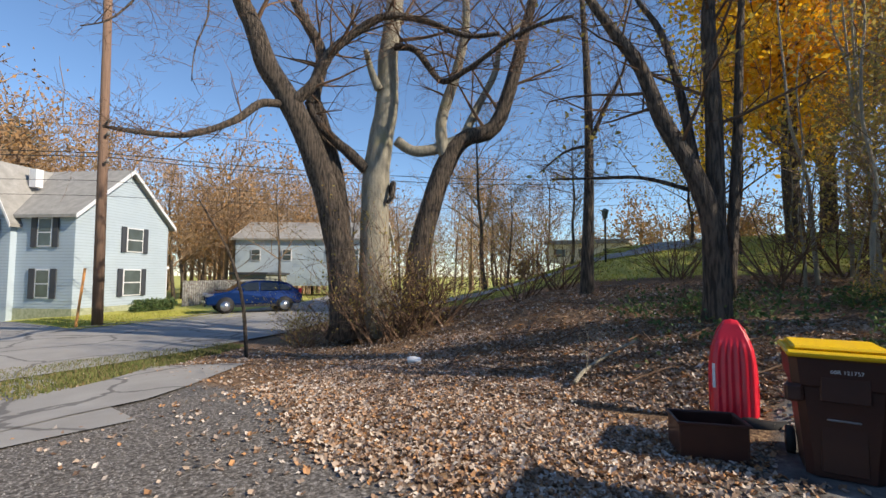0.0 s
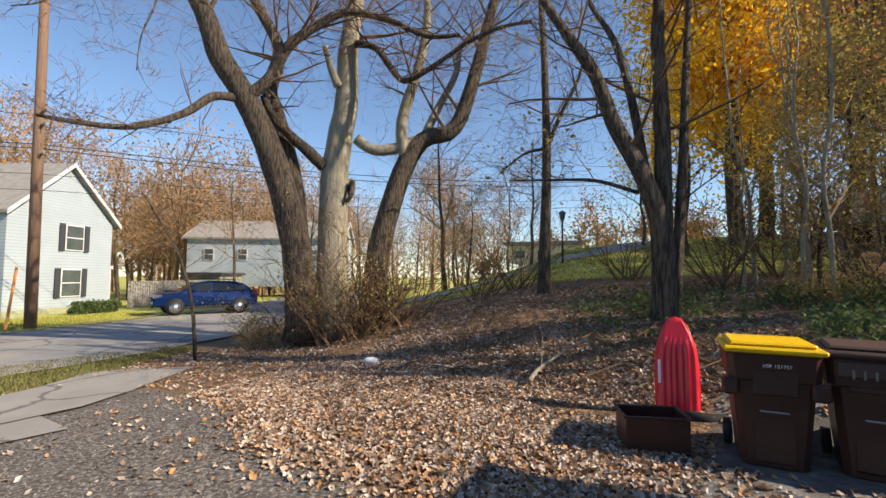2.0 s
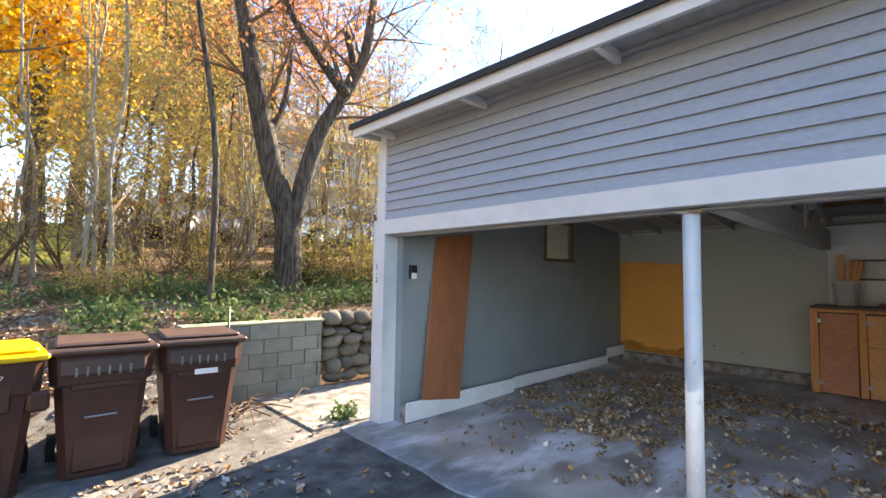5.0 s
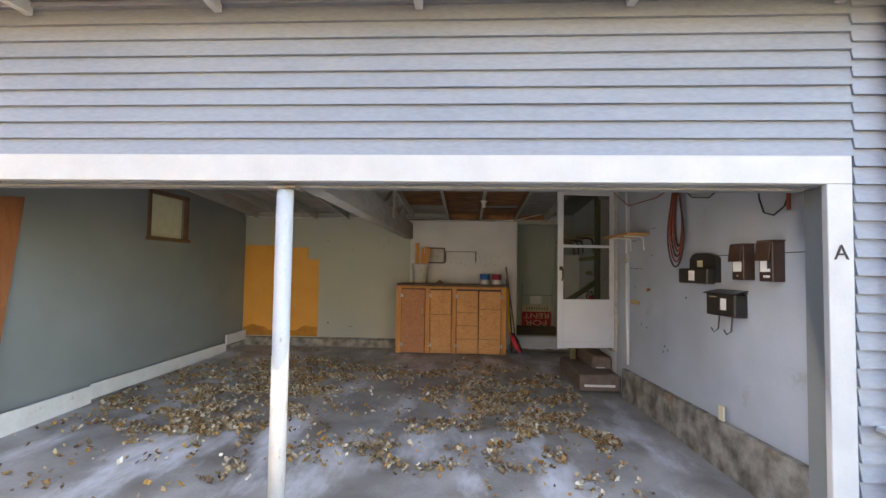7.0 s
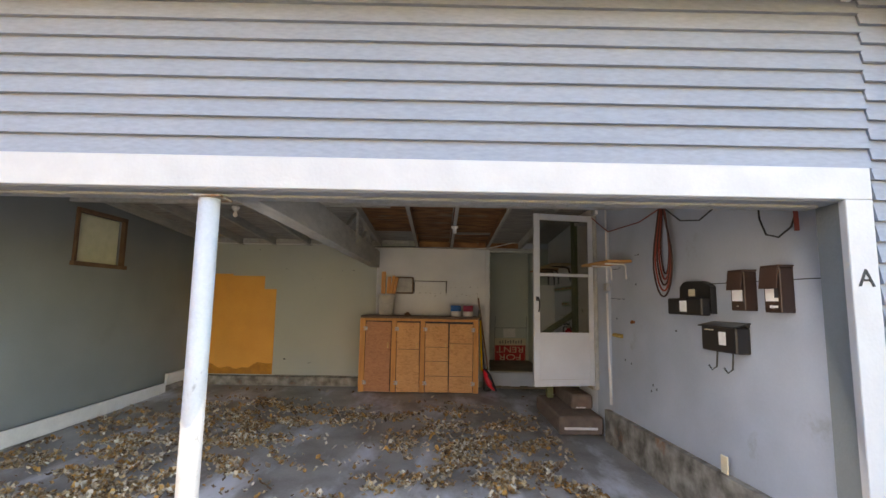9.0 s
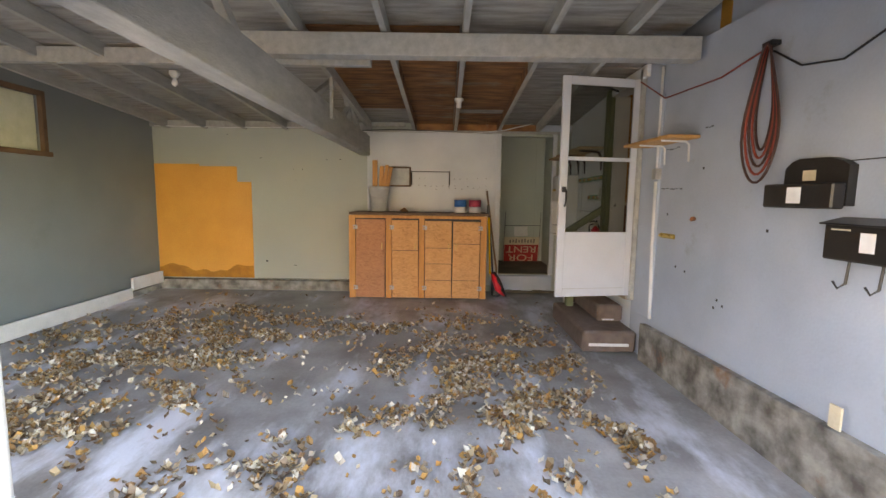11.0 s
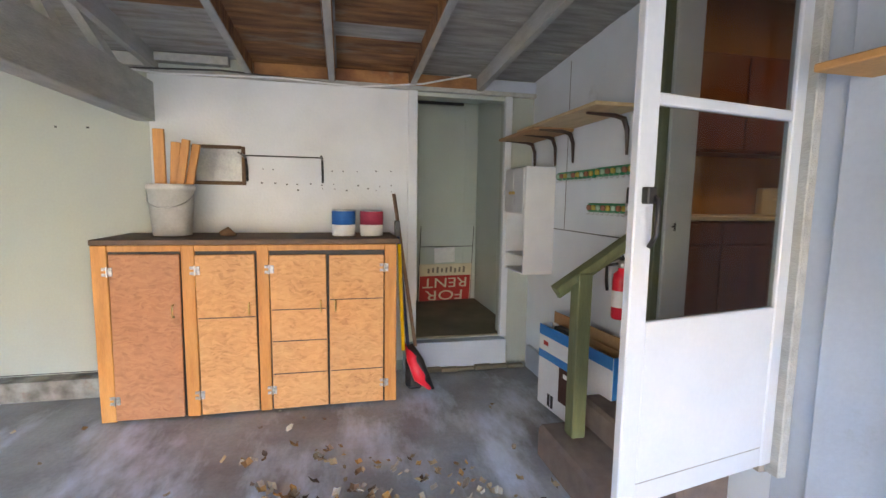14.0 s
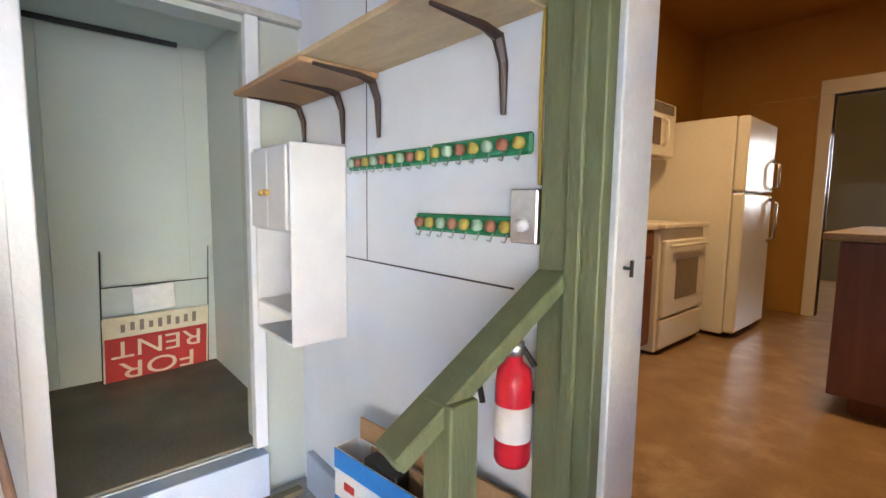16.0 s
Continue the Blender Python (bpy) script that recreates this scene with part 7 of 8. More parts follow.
def tree_kind(name, label, height, r, seed, material, twig_material, leaves=None, count=0, size=0.07, spread=0.4, limbs=9, depth=3, lean=0.06, crown=(0.3, 1.0), reach=0.3, kids=3):
    t = Tree(name, label, "tree", (0, 0, 0), seed)
    rg = t.rg
    pts = [Vector((0, 0, -0.3))]
    for i in range(6):
        pts.append(Vector((rg.uniform(-1, 1) * lean * height * 0.3 + pts[-1].x, rg.uniform(-1, 1) * lean * height * 0.3 + pts[-1].y, height * (i + 1) / 6)))
    path = smooth_path(pts, 3)
    vs, fs = [], []
    rad = [r * (1 - 0.88 * i / (len(path) - 1)) + 0.01 for i in range(len(path))]
    ring_tube(vs, fs, path, rad, 8)
    lists("trunk", vs, fs, material, t.root, smooth=True)
    for j in range(limbs):
        f = crown[0] + (crown[1] - crown[0]) * (j + rg.random()) / limbs
        i = min(int(f * (len(path) - 1)), len(path) - 1)
        a = rg.uniform(0, 6.283)
        d = Vector((math.cos(a), math.sin(a), rg.uniform(0.35, 1.1))).normalized()
        grow(t.tw[0], t.tw[1], path[i], d, rad[i] * 0.55, height * reach * rg.uniform(0.6, 1.0) * (1.2 - 0.6 * f), depth, rg, 0.0, 0.5, kids, t.tips)
    t.done(twig_material, leaves, count, size, spread)
    return t.root


def plant(src, x, y, s=1.0, rz=0.0, first=False):
    m = pose(x, y, ground_z(x, y) - 0.1, 0, 0, rz) @ Matrix.Diagonal((s, s, s, 1))
    if first:
        src.matrix_basis = m
        return src
    return copy_thing(src, m)


gold = tree_kind("golden_maple", "tall maple covered in bright golden leaves", 15, 0.28, 21, BARK, BARK_BROWN, LEAF_GOLD, 28000, 0.12, 0.45, 28, 3, 0.04, (0.20, 1.0), 0.165)
plant(gold, 1.5, 22.5, 1.15, 0, True)
plant(gold, 2.9, 27.0, 1.05, 140)
thin_gold = tree_kind("yellow_tree", "slim tree with thinning yellow leaves", 10, 0.12, 22, BARK, BARK_BROWN, LEAF_GOLD, 2600, 0.085, 0.35, 14, 3, 0.06, (0.2, 1.0), 0.28)
plant(thin_gold, -1.4, 21.0, 0.85, 0, True)
plant(thin_gold, -2.6, 26.5, 0.8, 70)
plant(thin_gold, -0.2, 18.5, 0.8, 200)
pine = tree_kind("pine_tree", "tall dark grey-green pine behind the wood", 17, 0.25, 23, BARK, BARK_BROWN, LEAF_PINE, 26000, 0.13, 0.40, 30, 2, 0.03, (0.30, 1.0), 0.20, 4)
plant(pine, 6.3, 27.0, 1.0, 0, True)
plant(pine, 9.5, 31.0, 0.95, 110)
plant(pine, -60, 11.0, 1.0, 40)
MIN_R = 0.014
bare_a = tree_kind("bare_tree", "tall bare grey-brown tree in the wood", 15, 0.2, 31, BARK, FAR_BARK, None, limbs=11, depth=3, reach=0.32, kids=4)
bare_b = tree_kind("bare_tree", "tall bare tree with a few rusty leaves", 13, 0.17, 32, BARK, FAR_BARK, LEAF_FAR, 2200, 0.09, 0.35, 11, 3, 0.08, (0.2, 1.0), 0.3, 4)
olive = tree_kind("woodland_tree", "thin woodland tree with sparse olive and yellow leaves", 11, 0.10, 33, BARK, FAR_BARK, LEAF_OLIVE, 2600, 0.075, 0.4, 12, 3, 0.09, (0.12, 1.0), 0.22, 3)
rust = tree_kind("woodland_tree", "woodland tree with sparse rust-coloured leaves", 13, 0.16, 34, BARK, FAR_BARK, LEAF_RUST, 3600, 0.09, 0.5, 12, 3, 0.08, (0.3, 1.0), 0.28, 3)
MIN_R = 0.006
sap = tree_kind("wood_sapling", "thin bare woodland sapling", 6.5, 0.035, 35, BARK_PALE, FAR_BARK, LEAF_OLIVE, 220, 0.05, 0.25, 9, 1, 0.12, (0.2, 1.0), 0.22, 3)
rg = random.Random(77)
plant(bare_a, -13.5, 24.5, 0.75, 0, True)
plant(bare_b, -19, 36, 0.9, 0, True)
plant(olive, 3.2, 14.2, 0.7, 20, True)
plant(rust, 7.6, 17.5, 1.0, 0, True)
plant(sap, 1.8, 10.5, 1.0, 0, True)
for x, y, s in ((-20.5, 20, .62), (-9.0, 27, .7), (-25, 30, .8), (-38, 40, 1.1), (-45, 28, 1.2), (-48, 14, 1.2), (-52, 34, 1.2), (-30, 46, 1.0), (-60, 20, 1.3), (-44, 2, 1.1), (14, 19, .9), (18, 25, 1.0), (17, 13.5, .9), (22, 12, 1.0), (-33, 24, .9), (-56, 4, 1.2), (15, 30, 0.9)):
    plant(bare_a, x, y, s, rg.uniform(0, 360))
for x, y, s in ((-12, 31, .62), (-40, 33, 1.0), (-50, 24, 1.2), (-36, 50, 1.0), (-58, 30, 1.2), (-46, 8, 1.15), (-43, 20, 1.1), (-40, 14, 1.2), (-42, -3, 1.2), (-22, 42, .9), (11.5, 20, 1.0), (16, 24, .8), (-9.5, 19.5, .42)):
    plant(bare_b, x, y, s, rg.uniform(0, 360))
for x, y, s in ((3.8, 12.2, .7), (5.0, 14.0, .85), (2.2, 11.6, .6), (4.4, 17.0, 1.0), (6.6, 16.2, .8), (2.6, 16.0, .8), (7.6, 20.5, 1.1), (11.5, 16.0, .9)):
    plant(olive, x, y, s, rg.uniform(0, 360))
for x, y, s in ((12, 22, 1.1), (5.2, 19.5, 0.8)):
    plant(rust, x, y, s, rg.uniform(0, 360))
for i in range(46):
    v_ = rg.random()
    x, y = rg.uniform(0.9, 9.5), rg.uniform(9.4, 17)
    if y < 10.5 and x > 4.2:
        y += 1.5
    plant(sap, x, y, rg.uniform(0.45, 1.1), rg.uniform(0, 360))


def shrub(name, label, h, stems, seed, material, leaves=None, count=0, size=0.03, fan=0.7, depth=2):
    t = Tree(name, label, "shrub", (0, 0, 0), seed)
    for j in range(stems):
        a = t.rg.uniform(0, 6.283)
        d = Vector((math.cos(a) * fan, math.sin(a) * fan, 1)).normalized()
        grow(t.tw[0], t.tw[1], Vector((t.rg.uniform(-.25, .25) * h * 0.5, t.rg.uniform(-.25, .25) * h * 0.5, -0.1)), d, 0.012 * h, h * t.rg.uniform(0.6, 1.0), depth, t.rg, 0.0, 0.5, 3, t.tips)
    t.done(material, leaves, count, size, 0.12)
    return t.root


sb = shrub("bare_shrub", "tangled bare brown shrub with a few small leaves", 1.7, 16, 41, BARK_BROWN, LEAF_OLIVE, 500, 0.028)
plant(sb, -8.2, 9.2, 1.25, 0, True)
for x, y, s in ((-7.2, 9.9, 0.9), (-7.5, 9.3, 0.8), (-7.8, 10.2, 1.2), (-6.8, 10.4, 1.0), (-9.9, 8.2, 0.5), (-5.5, 12.5, 1.0), (-4.6, 13.2, 0.9), (-1.6, 13.6, .8), (0.6, 12.0, .9), (1.8, 13, 1.0), (3.0, 11.0, .9), (6.5, 11.4, 1.0), (8.2, 11.0, 1.0), (-9.9, 9.4, 0.7), (4.0, 10.6, .8)):
    plant(sb, x, y, s, rg.uniform(0, 360))
gs = shrub("leafy_shrub", "low shrub with yellow-green leaves", 1.4, 14, 42, BARK_BROWN, LEAF_OLIVE, 1800, 0.035, 0.8)
plant(gs, 5.9, 9.9, 0.9, 0, True)
for x, y, s in ((6.6, 9.2, .9), (7.4, 9.9, 1.0), (2.2, 9.8, .6), (3.6, 9.4, .6), (-10.6, 8.8, .8), (8.4, 9.0, 1.0), (4.2, 11.8, .9)):
    plant(gs, x, y, s, rg.uniform(0, 360))
iv = []
for i in range(1600):
    x, y = rg.uniform(1.3, 8.8), rg.uniform(7.1, 10.8)
    if noise.noise(Vector((x * 0.9, y * 0.9, 3))) > -0.05:
        iv.append((x, y, ground_z(x, y) + rg.uniform(0.02, 0.22)))
for i in range(160):
    x, y = -0.5 + rg.gauss(0.0, 0.8), 9.6 + rg.gauss(0, .9)
    iv.append((x, y, ground_z(x, y) + rg.uniform(0.02, 0.15)))
leaf_cloud("ivy", [Vector(p) for p in iv], 15000, 0.042, 0.10, LEAF_GREEN, None, rg, "dark green ivy and weeds on the bank")["kind"] = "stuff"
weed = [Vector((3.75 + rg.gauss(0, .09), 5.22 + rg.gauss(0, .07), -0.10 + abs(rg.gauss(0, .05)))) for _ in range(60)]
leaf_cloud("weeds", weed, 260, 0.03, 0.03, LEAF_GREEN, None, rg, "small green weeds at the corner post")["kind"] = "stuff"
MIN_R = 0.045
far_c, far_v, far_f = [], [], []
for i in range(380):
    a = rg.uniform(-0.5, 0.22) if i % 4 == 0 else rg.uniform(0.2, 0.85) if i % 3 == 0 else rg.uniform(-0.55, 2.9)
    left = a < 0.22
    d = rg.uniform(44, 75) if left else rg.uniform(52, 120)
    x, y = -math.cos(a) * d, math.sin(a) * d
    if abs(x + 34) < 8 and abs(y - 40) < 8:
        continue
    h = rg.uniform(9, 17) * (0.3 if -26 < x < 14 and y > 40 else 1.0) 
    z0 = ground_z(x, y)
    ring_tube(far_v, far_f, [(x, y, z0 - 0.5), (x + rg.uniform(-.6, .6), y, z0 + h * 0.95)], [0.28, 0.04], 4, False)
    for j in range(7):
        f = rg.uniform(0.2, 1)
        aa = rg.uniform(0, 6.28)
        q = Vector((x, y, z0 + h * f * 0.9))
        grow(far_v, far_f, q, Vector((math.cos(aa), math.sin(aa), 0.9)).normalized(), 0.09, h * 0.30, 2, rg, 0, 0.5, 3, far_c)
lists("far_woods", far_v, far_f, FAR_BARK, kind="stuff", label="brown leafless woods in the distance")
leaf_cloud("far_woods_leaves", far_c, 150000, 0.18, 0.9, LEAF_FAR, None, rg, "last brown leaves of the distant woods")["kind"] = "stuff"

# ---- street things ----
po = thing("utility_pole", (-20.85, 7.0, -0.4), "tall brown wooden utility pole at the kerb", "utility pole")
tube("pole", [(-20.83, 7.05, -0.6), (-20.86, 6.98, 6), (-20.89, 6.89, 13.5)], 0, POLE_WOOD, po, n=14, radii=[0.19, 0.17, 0.14])
for z in (7.0, 7.5, 5.9):
    tube("insulator", [(-20.7, 7.0, z), (-20.5, 7.0, z), (-20.45, 7.0, z + 0.1)], 0.05, CURB, po, n=8)
st_ = tagged(tube("wooden_stake", [(-20.6, 6.3, -0.5), (-20.75, 6.55, 1.75)], 0.05, PINE, n=6), "pale leaning wooden stake beside the pole", "stake")
for k, (z, zz, sag) in enumerate(((7.4, 6.9, .5), (6.3, 5.9, .6), (6.15, 5.7, .7), (5.2, 4.7, .6), (4.6, 4.2, .5))):
    for far in ((-46, -22, z + .8), (-4, 34, zz + 2.4)):
        a, b_ = Vector((-20.87, 6.97, z)), Vector((far[0], far[1], far[2]))
        tagged(tube("power_line", [a.lerp(b_, i / 12) - Vector((0, 0, sag * 4 * (i / 12) * (1 - i / 12))) for i in range(13)], 0.02 if k in (1, 2) else 0.012, BLACK, n=4), "black overhead power line from the wooden pole", "power line")
lp = thing("lamp_post", (-4.95, 19.4, 1.3), "black garden lamp post with a lantern head", "lamp post")
zl = ground_z(-4.95, 19.4)
tube("pole", [(-4.95, 19.4, zl - 0.1), (-4.95, 19.4, zl + 1.8)], 0.04, BLACK_METAL, lp, n=10)
lathe("lantern", -4.95, 19.4, [(0.05, zl + 1.8), (0.10, zl + 1.85), (0.16, zl + 2.12), (0.19, zl + 2.14), (0.05, zl + 2.24)], PANE, lp, "glass lantern", n=6)


def car(x, y, rz, paint, label):
    c = thing("car", (0, 0, 0), label, "car")
    L_, W_ = 4.7, 0.92
    prof = [(-2.33, 0.42), (-2.36, 0.62), (-2.28, 0.88), (-1.95, 1.02), (-1.25, 1.10), (-0.55, 1.54), (0.1, 1.66), (1.2, 1.62), (1.72, 1.50), (2.14, 1.14), (2.32, 1.02), (2.35, 0.70), (2.30, 0.42)]
    bm = bmesh.new()
    secs = []
    for s, wf in ((-1, 1), (1, 1)):
        secs.append([bm.verts.new((px, s * W_ * (1.0 if pz < 1.12 else 0.80), pz)) for px, pz in prof])
    n_ = len(prof)
    bm.faces.new(secs[0])
    bm.faces.new(secs[1][::-1])
    for i in range(n_):
        bm.faces.new((secs[0][i], secs[0][(i + 1) % n_], secs[1][(i + 1) % n_], secs[1][i]))
    bmesh.ops.recalc_face_normals(bm, faces=bm.faces)
    bmesh.ops.bevel(bm, geom=list(bm.edges), offset=0.07, segments=3, affect="EDGES")
    part("body", bm, paint, c)
    for s in (-1, 1):
        for pts in (((-1.05, 1.14), (-0.48, 1.50), (0.12, 1.58), (0.12, 1.14)), ((0.20, 1.14), (0.20, 1.56), (1.05, 1.52), (1.12, 1.16)), ((1.20, 1.17), (1.14, 1.50), (1.52, 1.42), (1.85, 1.19))):
            w = bmesh.new()
            a_ = [w.verts.new((px, s * (0.925 - (pz - 1.12) * 0.36 + 0.012), pz)) for px, pz in pts]
            b__ = [w.verts.new((px, s * (0.925 - (pz - 1.12) * 0.36 - 0.05), pz)) for px, pz in pts]
            w.faces.new(a_)
            w.faces.new(b__[::-1])
            for i in range(4):
                w.faces.new((a_[i], b__[i], b__[(i + 1) % 4], a_[(i + 1) % 4]))
            bmesh.ops.recalc_face_normals(w, faces=w.faces)
            part("side_window", w, CAR_GLASS, c, "tinted side window")
        for xw in (-1.45, 1.42):
            tube("wheel_arch", [(xw, s * 0.86, 0.40), (xw, s * 0.928, 0.40)], 0.42, BLACK, c, n=22)
            wh = tube("wheel", [(xw, s * 0.80, 0.36), (xw, s * 0.945, 0.36)], 0.36, TYRE, c, n=22)
            tube("rim", [(xw, s * 0.94, 0.36), (xw, s * 0.955, 0.36)], 0.25, METAL, wh, "alloy rim", 10)
        box("headlight", -2.33, -1.95, s * 0.60, s * 0.88, 0.82, 0.97, METAL, c, "clear headlight", bevel=0.03)
        box("taillight", 2.18, 2.33, s * 0.66, s * 0.90, 0.95, 1.25, RED, c, "red tail light", bevel=0.03)
        box("mirror", -0.75, -0.60, s * 0.93, s * 1.06, 1.12, 1.26, paint, c, bevel=0.03)
        tube("roof_rail", [(-0.2, s * 0.66, 1.70), (-0.1, s * 0.66, 1.76), (1.2, s * 0.66, 1.70), (1.3, s * 0.66, 1.62)], 0.02, BLACK, c, n=6)
        box("sill_trim", -1.0, 1.0, s * 0.90, s * 0.935, 0.30, 0.42, BLACK, c, "black sill trim", bevel=0.01)
    w = bmesh.new()
    v4 = [w.verts.new(p) for p in ((-1.22, -0.80, 1.135), (-1.22, 0.80, 1.135), (-0.58, 0.68, 1.575), (-0.58, -0.68, 1.575))]
    v5 = [w.verts.new(v.co + Vector((0.05, 0, -0.04))) for v in v4]
    w.faces.new(v4)
    w.faces.new(v5[::-1])
    for i in range(4):
        w.faces.new((v4[i], v5[i], v5[(i + 1) % 4], v4[(i + 1) % 4]))
    bmesh.ops.recalc_face_normals(w, faces=w.faces)
    part("windscreen", w, CAR_GLASS, c, "tinted windscreen")
    box("grille", -2.38, -2.33, -0.50, 0.50, 0.66, 0.86, BLACK, c, "black grille")
    box("grille_bar", -2.39, -2.375, -0.45, 0.45, 0.745, 0.775, METAL, c, "chrome bar")
    box("bumper", -2.40, -2.30, -0.80, 0.80, 0.36, 0.52, BLACK, c, "black lower bumper", bevel=0.03)
    c.matrix_basis = pose(x, y, ground_z(x, y) + 0.06, 0, 0, rz)


car(-21.9, 14.3, 68, CAR_BLUE, "metallic blue sport utility vehicle parked across the street")
car(9.4, 15.2, 10, CAR_SILVER, "silver car parked beyond the woods")
car(6.2, 18.8, 200, CAR_SILVER, "pale car half hidden behind the saplings")


def window(parent, m, w, h, shutters=True):
    f = box("window", -w / 2, w / 2, -0.03, 0.03, 0, h, WHITE, parent, "white window frame", m=m)
    for z0, z1 in ((0.06, h / 2 - 0.03), (h / 2 + 0.03, h - 0.06)):
        box("pane", -w / 2 + 0.07, w / 2 - 0.07, -0.04, -0.03, z0, z1, PANE, f, "dark glass pane", bevel=0, m=m)
    if shutters:
        for s in (-1, 1):
            box("shutter", s * (w / 2 + 0.03), s * (w / 2 + 0.35), -0.05, 0.0, -0.03, h + 0.03, SHUTTER, parent, "dark window shutter", m=m)


def gable_block(parent, x0, x1, y0, y1, z0, ze, zr, along="y", roof_over=0.3, ridge=0.5, ze2=None):
    """A block whose gable ends face along the given axis; ridge height zr."""
    bm = bmesh.new()
    ze2 = ze if ze2 is None else ze2
    if along == "y":
        a = [(x0, ze), (x0, z0), (x1, z0), (x1, ze2), (x0 + (x1 - x0) * ridge, zr)]
        vs = [bm.verts.new((p, y, z)) for y in (y0, y1) for p, z in a]
    else:
        a = [(y0, ze), (y0, z0), (y1, z0), (y1, ze2), (y0 + (y1 - y0) * ridge, zr)]
        vs = [bm.verts.new((x, p, z)) for x in (x0, x1) for p, z in a]
    bm.faces.new(vs[:5])
    bm.faces.new(vs[5:][::-1])
    for i in range(5):
        bm.faces.new((vs[i], vs[(i + 1) % 5], vs[5 + (i + 1) % 5], vs[5 + i]))
    bmesh.ops.recalc_face_normals(bm, faces=bm.faces)
    part("wall", bm, HOUSE_SIDING, parent)
    lo, hi = (x0, x1) if along == "y" else (y0, y1)
    e0, e1 = (y0, y1) if along == "y" else (x0, x1)
    mid = lo + (hi - lo) * ridge
    for s in (-1, 1):
        ze = ze if s < 0 else ze2
        slope = (zr - ze) / abs((lo if s < 0 else hi) - mid)
        edge = (lo if s < 0 else hi) + s * roof_over
        bm = bmesh.new()
        q = [(edge, ze - slope * roof_over), (mid, zr), (mid, zr + 0.16), (edge, ze - slope * roof_over + 0.16)]
        vs = [bm.verts.new((p, e, z) if along == "y" else (e, p, z)) for e in (e0 - roof_over, e1 + roof_over) for p, z in q]
        bm.faces.new(vs[:4])
        bm.faces.new(vs[4:][::-1])
        for i in range(4):
            bm.faces.new((vs[i], vs[(i + 1) % 4], vs[4 + (i + 1) % 4], vs[4 + i]))
        bmesh.ops.recalc_face_normals(bm, faces=bm.faces)
        part("roof", bm, ROOF, parent)
        for e in (e0 - roof_over - 0.03, e1 + roof_over + 0.0):
            bm = bmesh.new()
            vs = [bm.verts.new((p, f_, z) if along == "y" else (f_, p, z)) for f_ in (e, e + 0.03) for p, z in ((edge, ze - slope * roof_over - 0.05), (mid, zr - 0.05), (mid, zr + 0.17), (edge, ze - slope * roof_over + 0.17))]
            bm.faces.new(vs[:4])
            bm.faces.new(vs[4:][::-1])
            for i in range(4):
                bm.faces.new((vs[i], vs[(i + 1) % 4], vs[4 + (i + 1) % 4], vs[4 + i]))
            bmesh.ops.recalc_face_normals(bm, faces=bm.faces)
            part("bargeboard", bm, WHITE, parent, "white bargeboard")


hs = thing("house", (0, 0, 0), "two-storey pale blue-white clapboard house with dark shutters", "house")
gable_block(hs, 0.0, 6.2, 0.0, 8.0, -1.4, 4.65, 7.3, "y")
gable_block(hs, -0.3, 3.0, 3.2, 7.2, -2.4, 4.5, 7.2, "x", 0.3, 0.36, 2.9)
window(hs, Matrix.Translation((3.6, -0.04, 2.9)), 1.15, 1.35)
window(hs, Matrix.Translation((3.5, -0.04, 0.5)), 1.25, 1.45)
SIDE = Matrix.Rotation(radians(-90), 4, "Z")
for y, z in ((1.6, 3.0), (1.6, 0.5)):
    window(hs, Matrix.Translation((-0.04, y, z)) @ SIDE, 0.8, 1.4)
for y, z in ((4.4, 3.0), (4.4, 0.4), (6.2, 0.4)):
    window(hs, Matrix.Translation((-0.34, y, z)) @ SIDE, 0.6, 1.3)
for y in (4.2, 5.6):
    window(hs, Matrix.Translation((-0.34, y, -1.5)) @ SIDE, 0.8, 0.9, False)
# Shadow lines under the clapboards, drawn as thin strips of darker colour.
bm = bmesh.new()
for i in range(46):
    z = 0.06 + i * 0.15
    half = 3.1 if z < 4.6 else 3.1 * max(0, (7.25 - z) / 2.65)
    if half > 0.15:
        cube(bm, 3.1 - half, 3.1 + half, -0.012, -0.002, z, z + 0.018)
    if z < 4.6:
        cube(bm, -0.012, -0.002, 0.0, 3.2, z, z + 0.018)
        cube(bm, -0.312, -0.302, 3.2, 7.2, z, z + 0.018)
part("clapboard_edges", bm, HOUSE_SIDING_LINE, hs, "clapboard shadow lines drawn as darker strips")
box("chimney", 1.1, 1.5, 3.6, 4.0, 6.2, 7.15, WHITE, hs, "pale chimney vent")
box("foundation", -0.02, 6.22, -0.02, 8.0, -1.5, 0.0, MOSSY, hs, "stone foundation")
box("porch_roof", 6.2, 7.7, 1.0, 3.0, 2.0, 2.2, WHITE, hs, "white side porch roof")
box("porch_post", 7.5, 7.6, 1.05, 1.15, -0.3, 2.0, WHITE, hs, "white porch post")
hs.matrix_basis = pose(-26.85, 7.95, -0.15, 0, 0, 118)
hg = thing("hedge", (0, 0, 0), "low clipped dark green hedge at the house front", "hedge")
leaf_cloud("leaves", [Vector((random.Random(i).uniform(-1.2, 1.2), random.Random(i + 900).uniform(-.3, .3), random.Random(i + 90).uniform(0.05, .6))) for i in range(300)], 5000, 0.05, 0.06, LEAF_GREEN, hg, rg)
hg.matrix_basis = pose(-26.9, 11.6, ground_z(-26.9, 11.6), 0, 0, 106)

